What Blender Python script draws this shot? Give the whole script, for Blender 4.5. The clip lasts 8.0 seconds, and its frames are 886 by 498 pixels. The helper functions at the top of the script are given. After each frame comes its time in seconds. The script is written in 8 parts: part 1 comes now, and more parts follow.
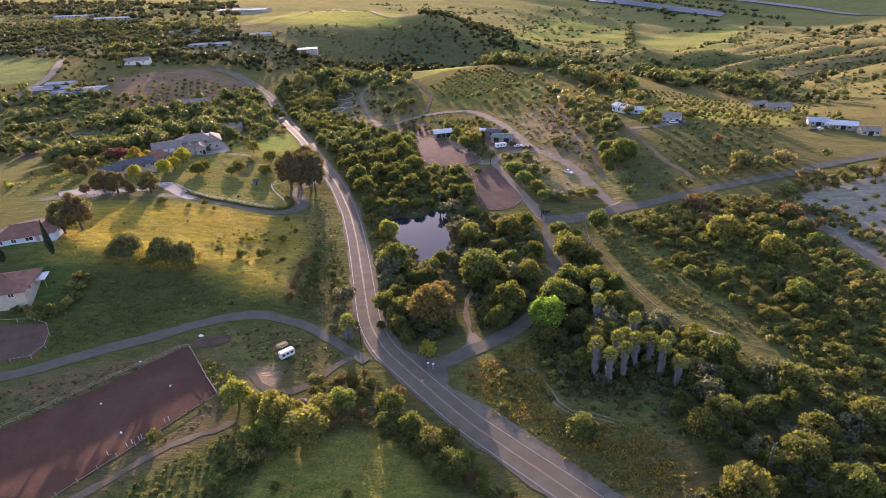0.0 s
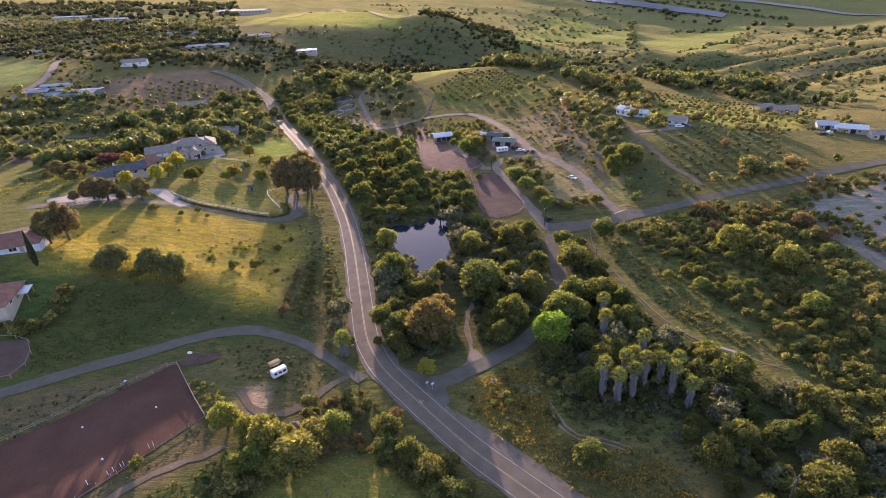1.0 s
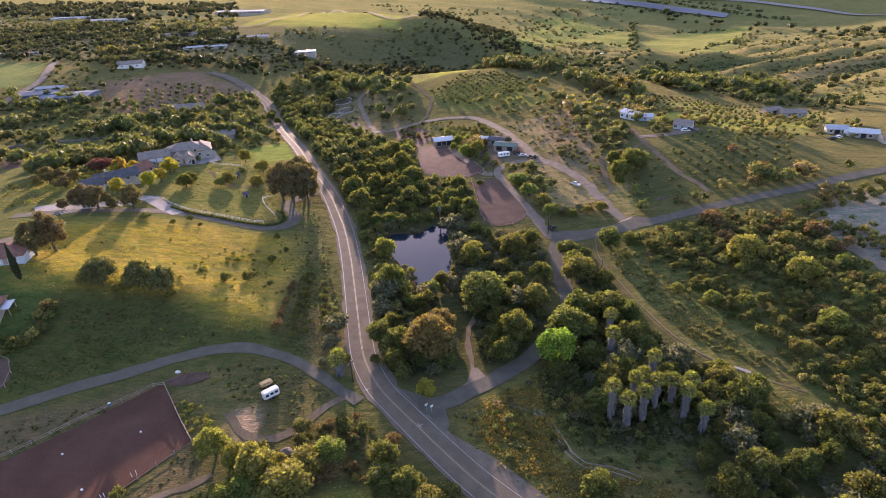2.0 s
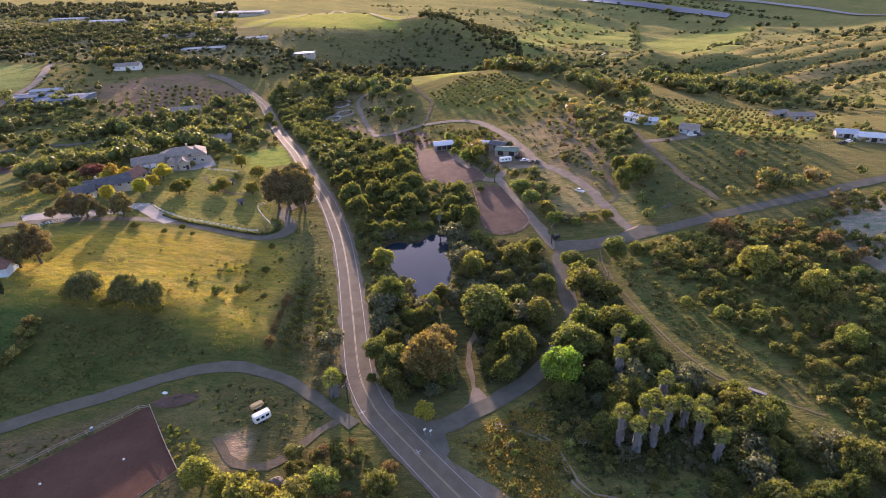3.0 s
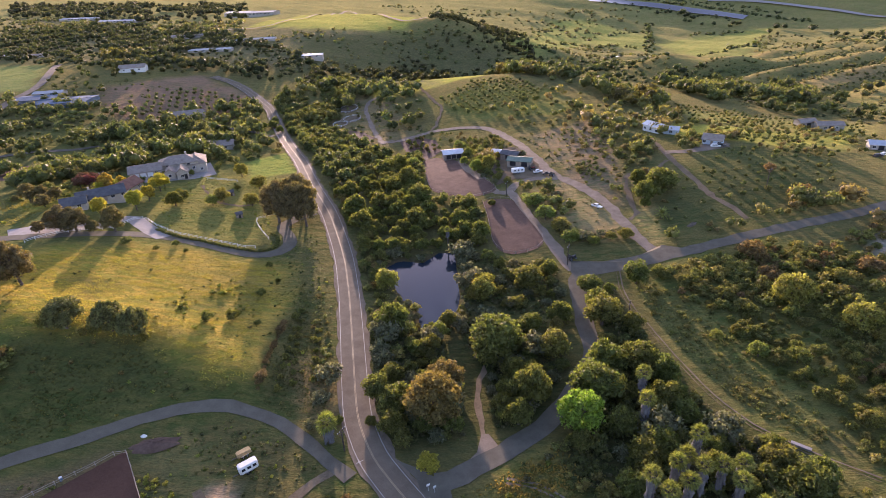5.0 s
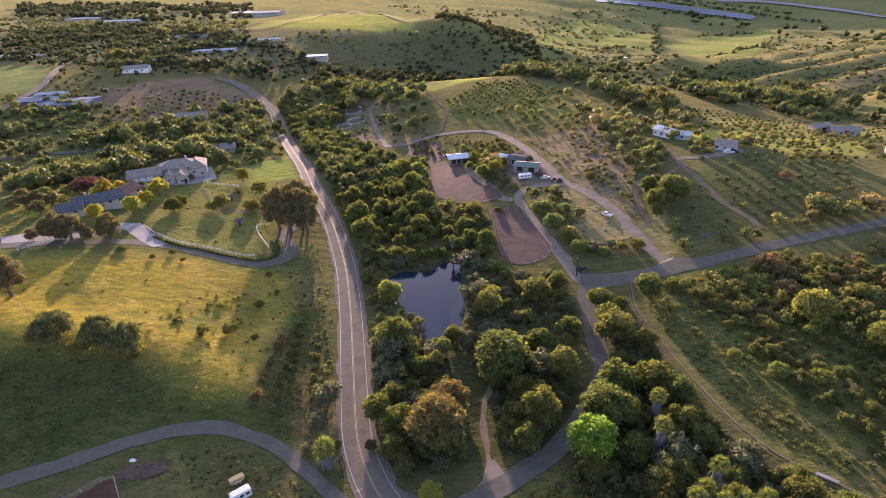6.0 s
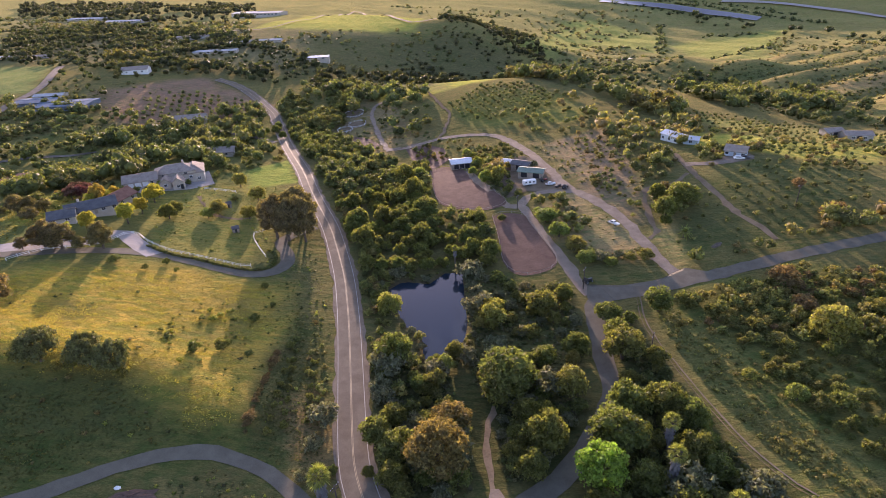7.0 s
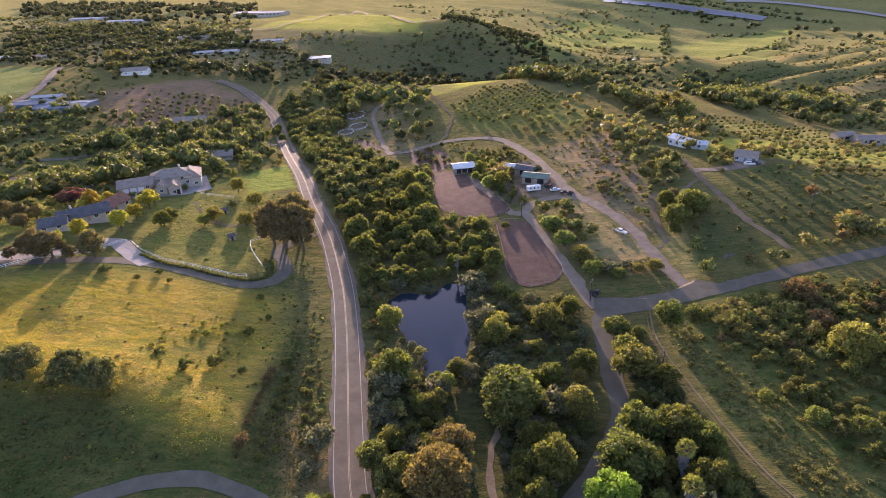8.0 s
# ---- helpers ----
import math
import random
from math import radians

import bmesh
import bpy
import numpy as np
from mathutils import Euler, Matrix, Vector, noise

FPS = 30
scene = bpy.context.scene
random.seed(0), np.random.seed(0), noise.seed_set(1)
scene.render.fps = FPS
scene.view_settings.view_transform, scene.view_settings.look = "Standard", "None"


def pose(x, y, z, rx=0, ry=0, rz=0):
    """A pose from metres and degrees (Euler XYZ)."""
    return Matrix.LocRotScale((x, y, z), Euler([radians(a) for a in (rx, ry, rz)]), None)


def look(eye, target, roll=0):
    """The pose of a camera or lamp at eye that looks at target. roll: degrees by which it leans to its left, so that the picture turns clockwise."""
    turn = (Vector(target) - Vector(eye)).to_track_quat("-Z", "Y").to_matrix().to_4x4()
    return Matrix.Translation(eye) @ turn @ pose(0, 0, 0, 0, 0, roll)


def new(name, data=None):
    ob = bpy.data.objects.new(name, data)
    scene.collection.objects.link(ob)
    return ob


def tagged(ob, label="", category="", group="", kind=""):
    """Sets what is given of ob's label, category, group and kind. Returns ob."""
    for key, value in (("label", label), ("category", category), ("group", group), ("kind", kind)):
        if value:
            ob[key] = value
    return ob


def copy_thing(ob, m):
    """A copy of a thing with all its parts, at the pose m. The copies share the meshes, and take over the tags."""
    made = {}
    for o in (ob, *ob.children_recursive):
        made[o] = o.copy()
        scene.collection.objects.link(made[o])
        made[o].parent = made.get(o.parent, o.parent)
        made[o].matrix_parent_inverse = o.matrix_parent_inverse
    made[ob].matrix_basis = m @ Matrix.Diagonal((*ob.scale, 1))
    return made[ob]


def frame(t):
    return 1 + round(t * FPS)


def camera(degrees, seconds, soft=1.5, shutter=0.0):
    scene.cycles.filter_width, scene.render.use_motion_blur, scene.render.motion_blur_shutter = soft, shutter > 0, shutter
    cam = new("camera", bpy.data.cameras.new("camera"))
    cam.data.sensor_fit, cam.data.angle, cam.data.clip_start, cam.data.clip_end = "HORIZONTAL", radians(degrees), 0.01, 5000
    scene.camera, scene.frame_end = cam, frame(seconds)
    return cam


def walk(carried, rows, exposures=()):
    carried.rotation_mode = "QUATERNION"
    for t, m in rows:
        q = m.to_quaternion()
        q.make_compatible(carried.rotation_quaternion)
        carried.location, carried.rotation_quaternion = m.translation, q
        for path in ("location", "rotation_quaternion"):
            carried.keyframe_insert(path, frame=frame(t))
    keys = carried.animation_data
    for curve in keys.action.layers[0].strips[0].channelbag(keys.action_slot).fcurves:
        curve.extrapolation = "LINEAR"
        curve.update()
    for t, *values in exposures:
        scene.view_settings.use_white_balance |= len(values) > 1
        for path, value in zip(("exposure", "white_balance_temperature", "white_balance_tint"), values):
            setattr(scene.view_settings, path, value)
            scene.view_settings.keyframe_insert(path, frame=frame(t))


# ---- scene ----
cam = camera(76.1, 8.0, soft=0.7)
METRES, EYE, TILT, LEAN, TURN = 63.2, 100.0, 0.0, 0.0, 0.0
ROWS = [
    (0.0, 0.0, 0.0, 0.0, -1.4, -27.9, 2.64),
    (0.5, 0.0034, 0.0644, -0.0027, -1.38, -27.87, 2.66),
    (1.0, 0.0063, 0.1292, -0.0052, -1.35, -27.86, 2.67),
    (1.5, 0.0096, 0.1939, -0.0056, -1.31, -27.85, 2.7),
    (3.0, 0.0207, 0.3858, -0.0041, -1.24, -27.83, 2.78),
    (3.5, 0.0244, 0.4493, -0.0043, -0.96, -27.81, 2.74),
    (4.0, 0.0272, 0.5122, -0.0042, -0.78, -27.79, 2.73),
    (4.5, 0.0308, 0.5747, -0.0034, -0.51, -27.79, 2.75),
    (6.0, 0.0324, 0.7591, -0.0008, 0.39, -27.76, 2.72),
    (6.5, 0.0335, 0.8198, 0.0001, 0.53, -27.76, 2.72),
    (7.0, 0.0339, 0.8799, 0.0005, 0.68, -27.74, 2.7),
    (7.5, 0.0345, 0.9397, 0.0016, 0.81, -27.76, 2.7),
    (8.0, 0.0353, 0.999, 0.0026, 0.95, -27.77, 2.7),
]
TONE = (1.91, 6000, 43)  # stops, kelvin, tint
walk(cam, [(t, pose(0, 0, EYE, TILT, LEAN, TURN) @ pose(METRES * x, METRES * y, METRES * z, 90 + pitch, roll, yaw)) for t, x, y, z, yaw, pitch, roll in ROWS],
     exposures=[(0.0, *TONE), (8.0, *TONE)])

# ---- light ----
SUN_AZ, SUN_EL = radians(-9.0), radians(7.7)
world = bpy.data.worlds.new("sky")
scene.world = world
world.use_nodes = True
wn, wl = world.node_tree.nodes, world.node_tree.links
sky = wn.new("ShaderNodeTexSky")
sky.sky_type, sky.sun_disc = "NISHITA", False
sky.sun_elevation, sky.sun_rotation = SUN_EL, SUN_AZ
sky.air_density, sky.dust_density, sky.ozone_density = 1.0, 1.0, 1.3
wl.new(sky.outputs[0], wn["Background"].inputs[0])
wn["Background"].inputs[1].default_value = 0.15
sun = new("sun", bpy.data.lights.new("sun", "SUN"))
sun.data.energy, sun.data.angle, sun.data.color = 3.25, radians(0.6), (1.0, 0.8, 0.54)
away = Vector((math.sin(SUN_AZ) * math.cos(SUN_EL), math.cos(SUN_AZ) * math.cos(SUN_EL), math.sin(SUN_EL)))
sun.matrix_world = look(away * 100, (0, 0, 0))

# ---- plan ----
NEAR_HILLS = [
    (-140, 180, 45, 11.5), (20, 180, 45, -4.5), (140, 300, 45, 8.0), (280, 620, 90, -18.7),
    (-180, 260, 45, 9.3), (-100, 60, 45, 3.3), (-140, 480, 90, -9.7), (70, 550, 90, 14.1),
    (-280, 130, 90, 10.1), (-20, 380, 45, -6.3), (20, 60, 45, -3.2), (-350, 620, 90, 8.5),
    (-20, 260, 45, -2.9), (100, 380, 45, 3.8), (-140, 340, 45, 3.4), (280, 200, 90, 2.1),
    (260, 420, 45, -5.9), (-60, 460, 45, -4.5),
]
FAR_HILLS = [
    (550, 1400, 400, -32.1), (-120, 980, 180, 23.9), (50, 2400, 400, -32.8), (1300, 2400, 400, 27.3),
    (1050, 1400, 400, -22.9), (360, 1100, 180, -31.1), (550, 1650, 400, -28.9), (360, 740, 180, -18.3),
    (-200, 2400, 400, -28.9), (70, 690, 90, -13.8), (70, 900, 90, 11.8), (1550, 2400, 400, 27.3),
    (1300, 1400, 400, -18.3), (-700, 1150, 400, 9.4), (300, 1650, 400, -23.7), (800, 1400, 400, -28.3),
    (32, 866, 48, 14.0), (100, 905, 45, -4.0), (150, 885, 70, -30.0), (165, 720, 70, -14.0), (10, 690, 75, -14.0), (-80, 690, 70, -8.0),
    (293, 790, 26, 12.0), (362, 765, 30, 11.0), (1650, 2350, 400, 110.0), (1250, 2500, 300, 50.0),
]


def bumps(x, y):
    z = 0.0 * x
    for a, b, r, h in NEAR_HILLS + FAR_HILLS:
        z = z + h * np.exp(-((x - a) ** 2 + (y - b) ** 2) / (2 * r * r))
    return z


def gully(x, y):
    """Waves of spurs and gullies on the slopes across the valley, and where they lie."""
    where = np.clip((x - 215) / 120, 0, 1) * np.clip((y - 450) / 120, 0, 1) * np.clip((1300 - y) / 250, 0, 1)
    u = (0.85 * y - 0.52 * x) / 12 + 1.3 * np.sin((0.85 * x + 0.52 * y) / 105) + 0.5 * np.sin((0.85 * x + 0.52 * y) / 37)
    return where, np.sin(u) + 0.5 * np.sin(0.43 * u + 1.0) + 0.28 * np.sin(2.3 * u + x / 50)


def ripple(x, y):
    """Relief of the far slopes, none near the roads."""
    far = np.clip((y + 0.35 * x - 620) / 500, 0, 1)
    w = np.sin(x / 47 + 2.1 * np.sin(y / 160)) * np.sin(y / 83 + 1.3 * np.sin(x / 120)) + 0.6 * np.sin(x / 23 + y / 31)
    where, wave = gully(x, y)
    return far * 3.0 * w + where * 4.2 * wave


POND = [(-24.3, 226.1), (-19.4, 231.8), (-10.3, 228.6), (-4.1, 236.8), (2, 236.2), (2.7, 217.2), (3.5, 203.3), (0.6, 189.1), (-4.7, 183.5), (-9.6, 185.4), (-11.1, 198), (-16.1, 203.6), (-20.4, 213.7)]
POND_Z = -5.2


def dist_poly(x, y, poly):
    """Distance to a closed outline, negative inside."""
    px, py = np.array(poly).T
    qx, qy = np.roll(px, -1), np.roll(py, -1)
    inside = np.zeros(np.shape(x), bool)
    best = np.full(np.shape(x), 1e9)
    for ax, ay, bx, by in zip(px, py, qx, qy):
        k = np.clip(((x - ax) * (bx - ax) + (y - ay) * (by - ay)) / ((bx - ax) ** 2 + (by - ay) ** 2 + 1e-9), 0, 1)
        best = np.minimum(best, np.hypot(x - ax - k * (bx - ax), y - ay - k * (by - ay)))
        cross = (ay > y) != (by > y)
        inside ^= cross & (x < (bx - ax) * (y - ay) / (by - ay + 1e-12) + ax)
    return np.where(inside, -best, best)


def dist_line(x, y, line):
    best = np.full(np.shape(x), 1e9)
    for (ax, ay), (bx, by) in zip(line[:-1], line[1:]):
        k = np.clip(((x - ax) * (bx - ax) + (y - ay) * (by - ay)) / ((bx - ax) ** 2 + (by - ay) ** 2 + 1e-9), 0, 1)
        best = np.minimum(best, np.hypot(x - ax - k * (bx - ax), y - ay - k * (by - ay)))
    return best


BROW = [(-146.4, 172.6), (-120.9, 169.8), (-104.9, 170.8), (-87.3, 172.7), (-68.6, 166.7), (-59.6, 160.8)]


def ground_z(x, y):
    x, y = np.asarray(x, float), np.asarray(y, float)
    z = bumps(x, y) + ripple(x, y)
    z = z + 4.0 * np.exp(-(dist_line(x, y, BROW) / 15) ** 2)
    z = z - 2.3 * np.exp(-((x + 88) ** 2 + (y - 110) ** 2) / (2 * 22 ** 2))
    d = dist_poly(x, y, POND)
    near = np.clip(1 - d / 14, 0, 1)
    near = near * near * (3 - 2 * near)
    z = z * (1 - near) + (POND_Z + 0.5) * near
    return z - 2.2 * np.clip((1.0 - d) / 5, 0, 1)


def gz(x, y):
    return float(ground_z(np.array([x]), np.array([y]))[0])


def smooth(line, step=3.0):
    """Points along a soft curve through the given ones, at even steps."""
    p = [Vector((*q, 0)) for q in line]
    p = [p[0] * 2 - p[1]] + p + [p[-1] * 2 - p[-2]]
    out = []
    for a, b, c, d in zip(p, p[1:], p[2:], p[3:]):
        n = max(2, int((c - b).length / step))
        for i in range(n):
            t = i / n
            q = 0.5 * (2 * b + (c - a) * t + (2 * a - 5 * b + 4 * c - d) * t * t + (3 * b - a - 3 * c + d) * t ** 3)
            out.append((q.x, q.y))
    return out + [tuple(line[-1])]


MAIN = smooth([(53.1, 46.7), (40.2, 63.5), (26.4, 79.6), (13.3, 93.1), (4.8, 101.9), (-2.6, 111), (-9.3, 119.8), (-15.1, 127.5), (-18.6, 132.8), (-21.8, 139.9), (-24, 146.6), (-26, 156.6), (-28.6, 171.4), (-31.6, 188.4), (-35.3, 208.1), (-40.5, 231.4), (-47.5, 255.4), (-54.6, 276.5), (-68.5, 310), (-83.7, 351.3), (-99, 388.1), (-119.6, 441.4), (-136.1, 484.8), (-147.9, 512.3), (-177.5, 558.6), (-201.6, 586.7), (-222.9, 601.8)])
LANE = smooth([(-130.6, 112.5), (-117.6, 118.2), (-110.9, 121.3), (-103.2, 126.2), (-95, 131.3), (-84.7, 136.8), (-75.2, 142.3), (-67.5, 145), (-59.3, 146.4), (-50.7, 145.7), (-42.4, 142.7), (-35.7, 137.9), (-28.3, 131.4), (-23, 126.8)])
SIDE = smooth([(-7.6, 124), (-1.1, 126.4), (4.3, 129.8), (11.4, 134.2), (19.1, 139.8), (27.1, 148), (34.5, 158.2), (40.7, 171.2), (41.5, 185), (43.1, 200.3), (43.8, 209.5), (48.3, 213.4), (61.1, 215.1), (76.6, 218.4), (92.7, 222.6), (111.8, 227.6), (134, 233), (157.3, 238.9), (184.3, 249.2), (214, 259.5), (250, 270), (300, 281)])
DIRT_PEN = smooth([(44.1, 216), (42.1, 224.3), (40.3, 234.9), (37, 250.9), (32.4, 272.4), (29.4, 287.5), (23.5, 288.9), (18.5, 306.4), (11.4, 324.9), (7.7, 342.3)])
DIRT_UP = smooth([(76.8, 217), (75.2, 224), (73.4, 229.4), (70.6, 248.6), (66.3, 271.9), (58.9, 290), (51.8, 304.6), (46.3, 336.3), (38.4, 367.6), (27.8, 393.6), (18.2, 404), (2.5, 410.2), (-13.6, 409.7), (-29.3, 401.9), (-41.5, 400.3)])
DIRT_CURVE = smooth([(28.1, 286.7), (32.9, 296.1), (39.8, 300.5), (48.4, 299.2), (53.6, 297.6)])
DRIVE = smooth([(-167.8, 222.9), (-153.2, 226.1), (-143.9, 229.1), (-133.1, 232.9), (-121.4, 235.9), (-110.4, 236.9), (-95.7, 234.5), (-80.5, 230.4), (-72.4, 229.2), (-65.8, 232.9), (-63.3, 240.2), (-65.8, 249.5), (-70.2, 257.1), (-66.5, 266.4), (-60.2, 274.1)])
DRIVE_UP = smooth([(-109.6, 236.1), (-116.2, 240.7), (-122.8, 246.6), (-128.9, 251.4), (-134.5, 248.6)])
FARM = smooth([(116.1, 239.5), (114.4, 248), (111.1, 258.6), (109.1, 279.8), (108.3, 295.7), (108, 309.3), (108.1, 322.7), (108.8, 336.1)])
FARM_B = smooth([(108, 309.3), (117.7, 307.5), (128.1, 308.7), (141.3, 315.2)])
LOOP = smooth([(73.4, 248), (77.7, 253.2), (78.3, 264), (81.1, 280.4), (85.1, 290.1), (94.4, 289.8), (105.9, 299.1)])
TRACK = smooth([(59.5, 214), (57.4, 201.5), (57.6, 192), (59.4, 180), (61.3, 168.5), (64.2, 153.6), (66.4, 146), (70.2, 138), (75.4, 131.8), (80.8, 126.7), (88, 121)])
TRAIL = smooth([(11.2, 126), (17.4, 124.3), (23, 120.2), (25.5, 114.2), (26.8, 108.4), (29.6, 104.6), (34.8, 103.1), (40.7, 99.8)])
ARENA_TRACK = smooth([(-84.4, 76.7), (-79.6, 81.9), (-74.2, 87.3), (-65.7, 96.2), (-56.9, 100.9), (-52.4, 104)])
SPOT_TRACK = smooth([(-55, 123.1), (-48.4, 115.1), (-40.9, 114.5), (-35.8, 119), (-30.7, 125.5), (-26.7, 128.8)])
HILL_TRACK = smooth([(-37.9, 399.6), (-24.2, 406.7), (-10, 413.2), (-5.8, 429.5), (-2.8, 457), (-9, 478.7), (-22.7, 531), (-35.3, 570.9)])
CORRAL_TRACK = smooth([(-41.1, 396.8), (-50, 428.4), (-57.9, 462.4), (-63.1, 489.1), (-61.7, 507.4), (-54.8, 515)])
HILL_ROAD = smooth([(-119.6, 423.8), (-152.2, 448), (-203.3, 466.7), (-209.4, 447.9)])
GARDEN_PATH = smooth([(-119.9, 300.8), (-114.6, 291.6), (-106, 281.5), (-97.7, 277.7), (-91.1, 279), (-82.1, 286.7)])
GAP_PATH = smooth([(7.9, 136.9), (7.1, 141.8), (6.5, 147.6), (6.5, 154), (7.5, 160.3), (9, 167.1)])
RIGHT_TRACK = smooth([(142.7, 193.3), (144.4, 179.2), (145.3, 168.5), (147.5, 153)])
FAR_ROAD = smooth([(-349.2, 462.3), (-361.8, 512.8), (-369.3, 570.2), (-421.1, 682.2)], 12)
FAR_ROAD_B = smooth([(-265, 640.4), (-305, 696.1), (-373.4, 799.6), (-431.3, 903.4)], 12)
VALLEY_ROAD = smooth([(780, 1850), (859.8, 1778.4), (939.2, 1683.4), (991.5, 1574.1), (1026.1, 1489.6), (1052, 1390)], 25)
RIDGE_ROAD = smooth([(-310.2, 897.1), (-245.8, 907.6), (-223.5, 1093.9), (-229.4, 1543.2), (-79.1, 927.4), (-2.2, 894)], 20)
LEFT_ROAD = smooth([(-281.5, 374.5), (-273.9, 382.6), (-258.3, 390), (-239.4, 393.3), (-228.6, 402)])
PEN_A = smooth([(-13.3, 349.8), (-5.8, 355.7), (6.3, 342.9), (14, 320.1), (22.9, 296.8), (20.6, 289.5), (9.9, 287), (-2.4, 293.3), (-9.1, 305.4), (-13.3, 349.8)], 2)
PEN_B = smooth([(16, 279.3), (20.5, 282.2), (29.2, 278.7), (31.2, 270.1), (36.4, 247), (37.3, 239), (34.3, 233.6), (27, 230.7), (21.3, 232.1), (17.6, 241), (17.2, 258.5), (16, 279.3)], 2)
ARENA = [(-74.9, 133.2), (-60.8, 113.9), (-84, 82), (-124.7, 82.5), (-107.2, 101.2)]
SMALL_PEN = [(-134.7, 131.7), (-131.3, 136.2), (-116.7, 138.7), (-112.4, 131.8), (-113.3, 125.9), (-120.8, 123.6), (-129.3, 123.3)]
YARD = [(-31.1, 402.4), (-17, 404), (-6.2, 391.5), (-2.8, 369.3), (-11.8, 351.5), (-23.8, 371.1)]
BARNYARD = [(19.6, 322.3), (29.7, 357.8), (39.7, 352.6), (53.6, 307.3), (50.5, 297.3), (33.8, 303.5), (24.3, 298.3)]

# ---- materials ----


def shader(name):
    m = bpy.data.materials.new(name)
    m.use_nodes = True
    n, l = m.node_tree.nodes, m.node_tree.links
    return m, n, l, n["Principled BSDF"]


def noise_tex(n, l, scale, detail=4, rough=0.6, object_space=False):
    tex = n.new("ShaderNodeTexNoise")
    tex.inputs["Scale"].default_value, tex.inputs["Detail"].default_value, tex.inputs["Roughness"].default_value = scale, detail, rough
    if object_space:
        co = n.new("ShaderNodeTexCoord")
        l.new(co.outputs["Object"], tex.inputs["Vector"])
    else:
        g = n.new("ShaderNodeNewGeometry")
        l.new(g.outputs["Position"], tex.inputs["Vector"])
    return tex


def ramp(n, l, src, stops):
    r = n.new("ShaderNodeValToRGB")
    e = r.color_ramp.elements
    while len(e) < len(stops):
        e.new(0.5)
    for el, (p, c) in zip(e, stops):
        el.position, el.color = p, (*c, 1)
    l.new(src, r.inputs["Fac"])
    return r


def mixed(n, l, a, b, fac, blend="MIX"):
    m = n.new("ShaderNodeMix")
    m.data_type, m.blend_type = "RGBA", blend
    for socket, value in ((m.inputs[6], a), (m.inputs[7], b), (m.inputs[0], fac)):
        if hasattr(value, "is_linked"):
            l.new(value, socket)
        else:
            socket.default_value = (*value, 1) if isinstance(value, tuple) else value
    return m.outputs[2]


def bump(n, l, height, bs, strength, dist):
    b = n.new("ShaderNodeBump")
    b.inputs["Strength"].default_value, b.inputs["Distance"].default_value = strength, dist
    l.new(height, b.inputs["Height"])
    l.new(b.outputs["Normal"], bs.inputs["Normal"])


def plain(name, dark, light, scale=1.0, fine=8.0, rough=0.85, metal=0.0, relief=0.15, dist=0.05, object_space=False, spec=0.3):
    """A surface of two tones: stains at one scale, grain at another."""
    m, n, l, bs = shader(name)
    a, b = noise_tex(n, l, scale, 5, 0.6, object_space), noise_tex(n, l, fine, 3, 0.7, object_space)
    k = mixed(n, l, a.outputs["Fac"], b.outputs["Fac"], 0.4)
    r = ramp(n, l, k, [(0.34, dark), (0.66, light)])
    l.new(r.outputs[0], bs.inputs["Base Color"])
    bs.inputs["Roughness"].default_value, bs.inputs["Metallic"].default_value = rough, metal
    bs.inputs["Specular IOR Level"].default_value = spec
    bump(n, l, b.outputs["Fac"], bs, relief, dist)
    return m


SHEEN = 0.06  # soft gleam of blades and leaves against the sun, in place of far haze


def leaf(name, base, tint=None, through_light=0.5, spread=0.1, attr=False, vary=0.45):
    """Foliage: a leaf shader with light passing through, varied from tree to tree and leaf to leaf."""
    m, n, l, bs = shader(name)
    g = n.new("ShaderNodeNewGeometry")
    info = n.new("ShaderNodeObjectInfo")
    hsv = n.new("ShaderNodeHueSaturation")
    isl = n.new("ShaderNodeMapRange")
    isl.inputs[3].default_value, isl.inputs[4].default_value = 1 - vary, 1 + vary
    l.new(g.outputs["Random Per Island"], isl.inputs[0])
    l.new(isl.outputs[0], hsv.inputs["Value"])
    hue = n.new("ShaderNodeMapRange")
    hue.inputs[3].default_value, hue.inputs[4].default_value = 0.5 - spread / 2, 0.5 + spread / 3
    l.new(info.outputs["Random"], hue.inputs[0])
    l.new(hue.outputs[0], hsv.inputs["Hue"])
    hsv.inputs["Color"].default_value = (*base, 1)
    if attr:
        at = n.new("ShaderNodeAttribute")
        at.attribute_name = "tint"
        l.new(at.outputs["Color"], hsv.inputs["Color"])
    l.new(hsv.outputs[0], bs.inputs["Base Color"])
    bs.inputs["Roughness"].default_value, bs.inputs["Specular IOR Level"].default_value = 0.65, 0.15
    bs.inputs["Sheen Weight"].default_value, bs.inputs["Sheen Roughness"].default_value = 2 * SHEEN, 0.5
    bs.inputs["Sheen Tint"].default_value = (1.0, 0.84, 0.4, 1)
    tr = n.new("ShaderNodeBsdfTranslucent")
    warm = mixed(n, l, hsv.outputs[0], tint or (1.6, 1.66, 0.64), 1.0, "MULTIPLY")
    l.new(warm, tr.inputs["Color"])
    mx = n.new("ShaderNodeMixShader")
    mx.inputs[0].default_value = through_light
    l.new(bs.outputs[0], mx.inputs[1])
    l.new(tr.outputs[0], mx.inputs[2])
    l.new(mx.outputs[0], n["Material Output"].inputs["Surface"])
    return m


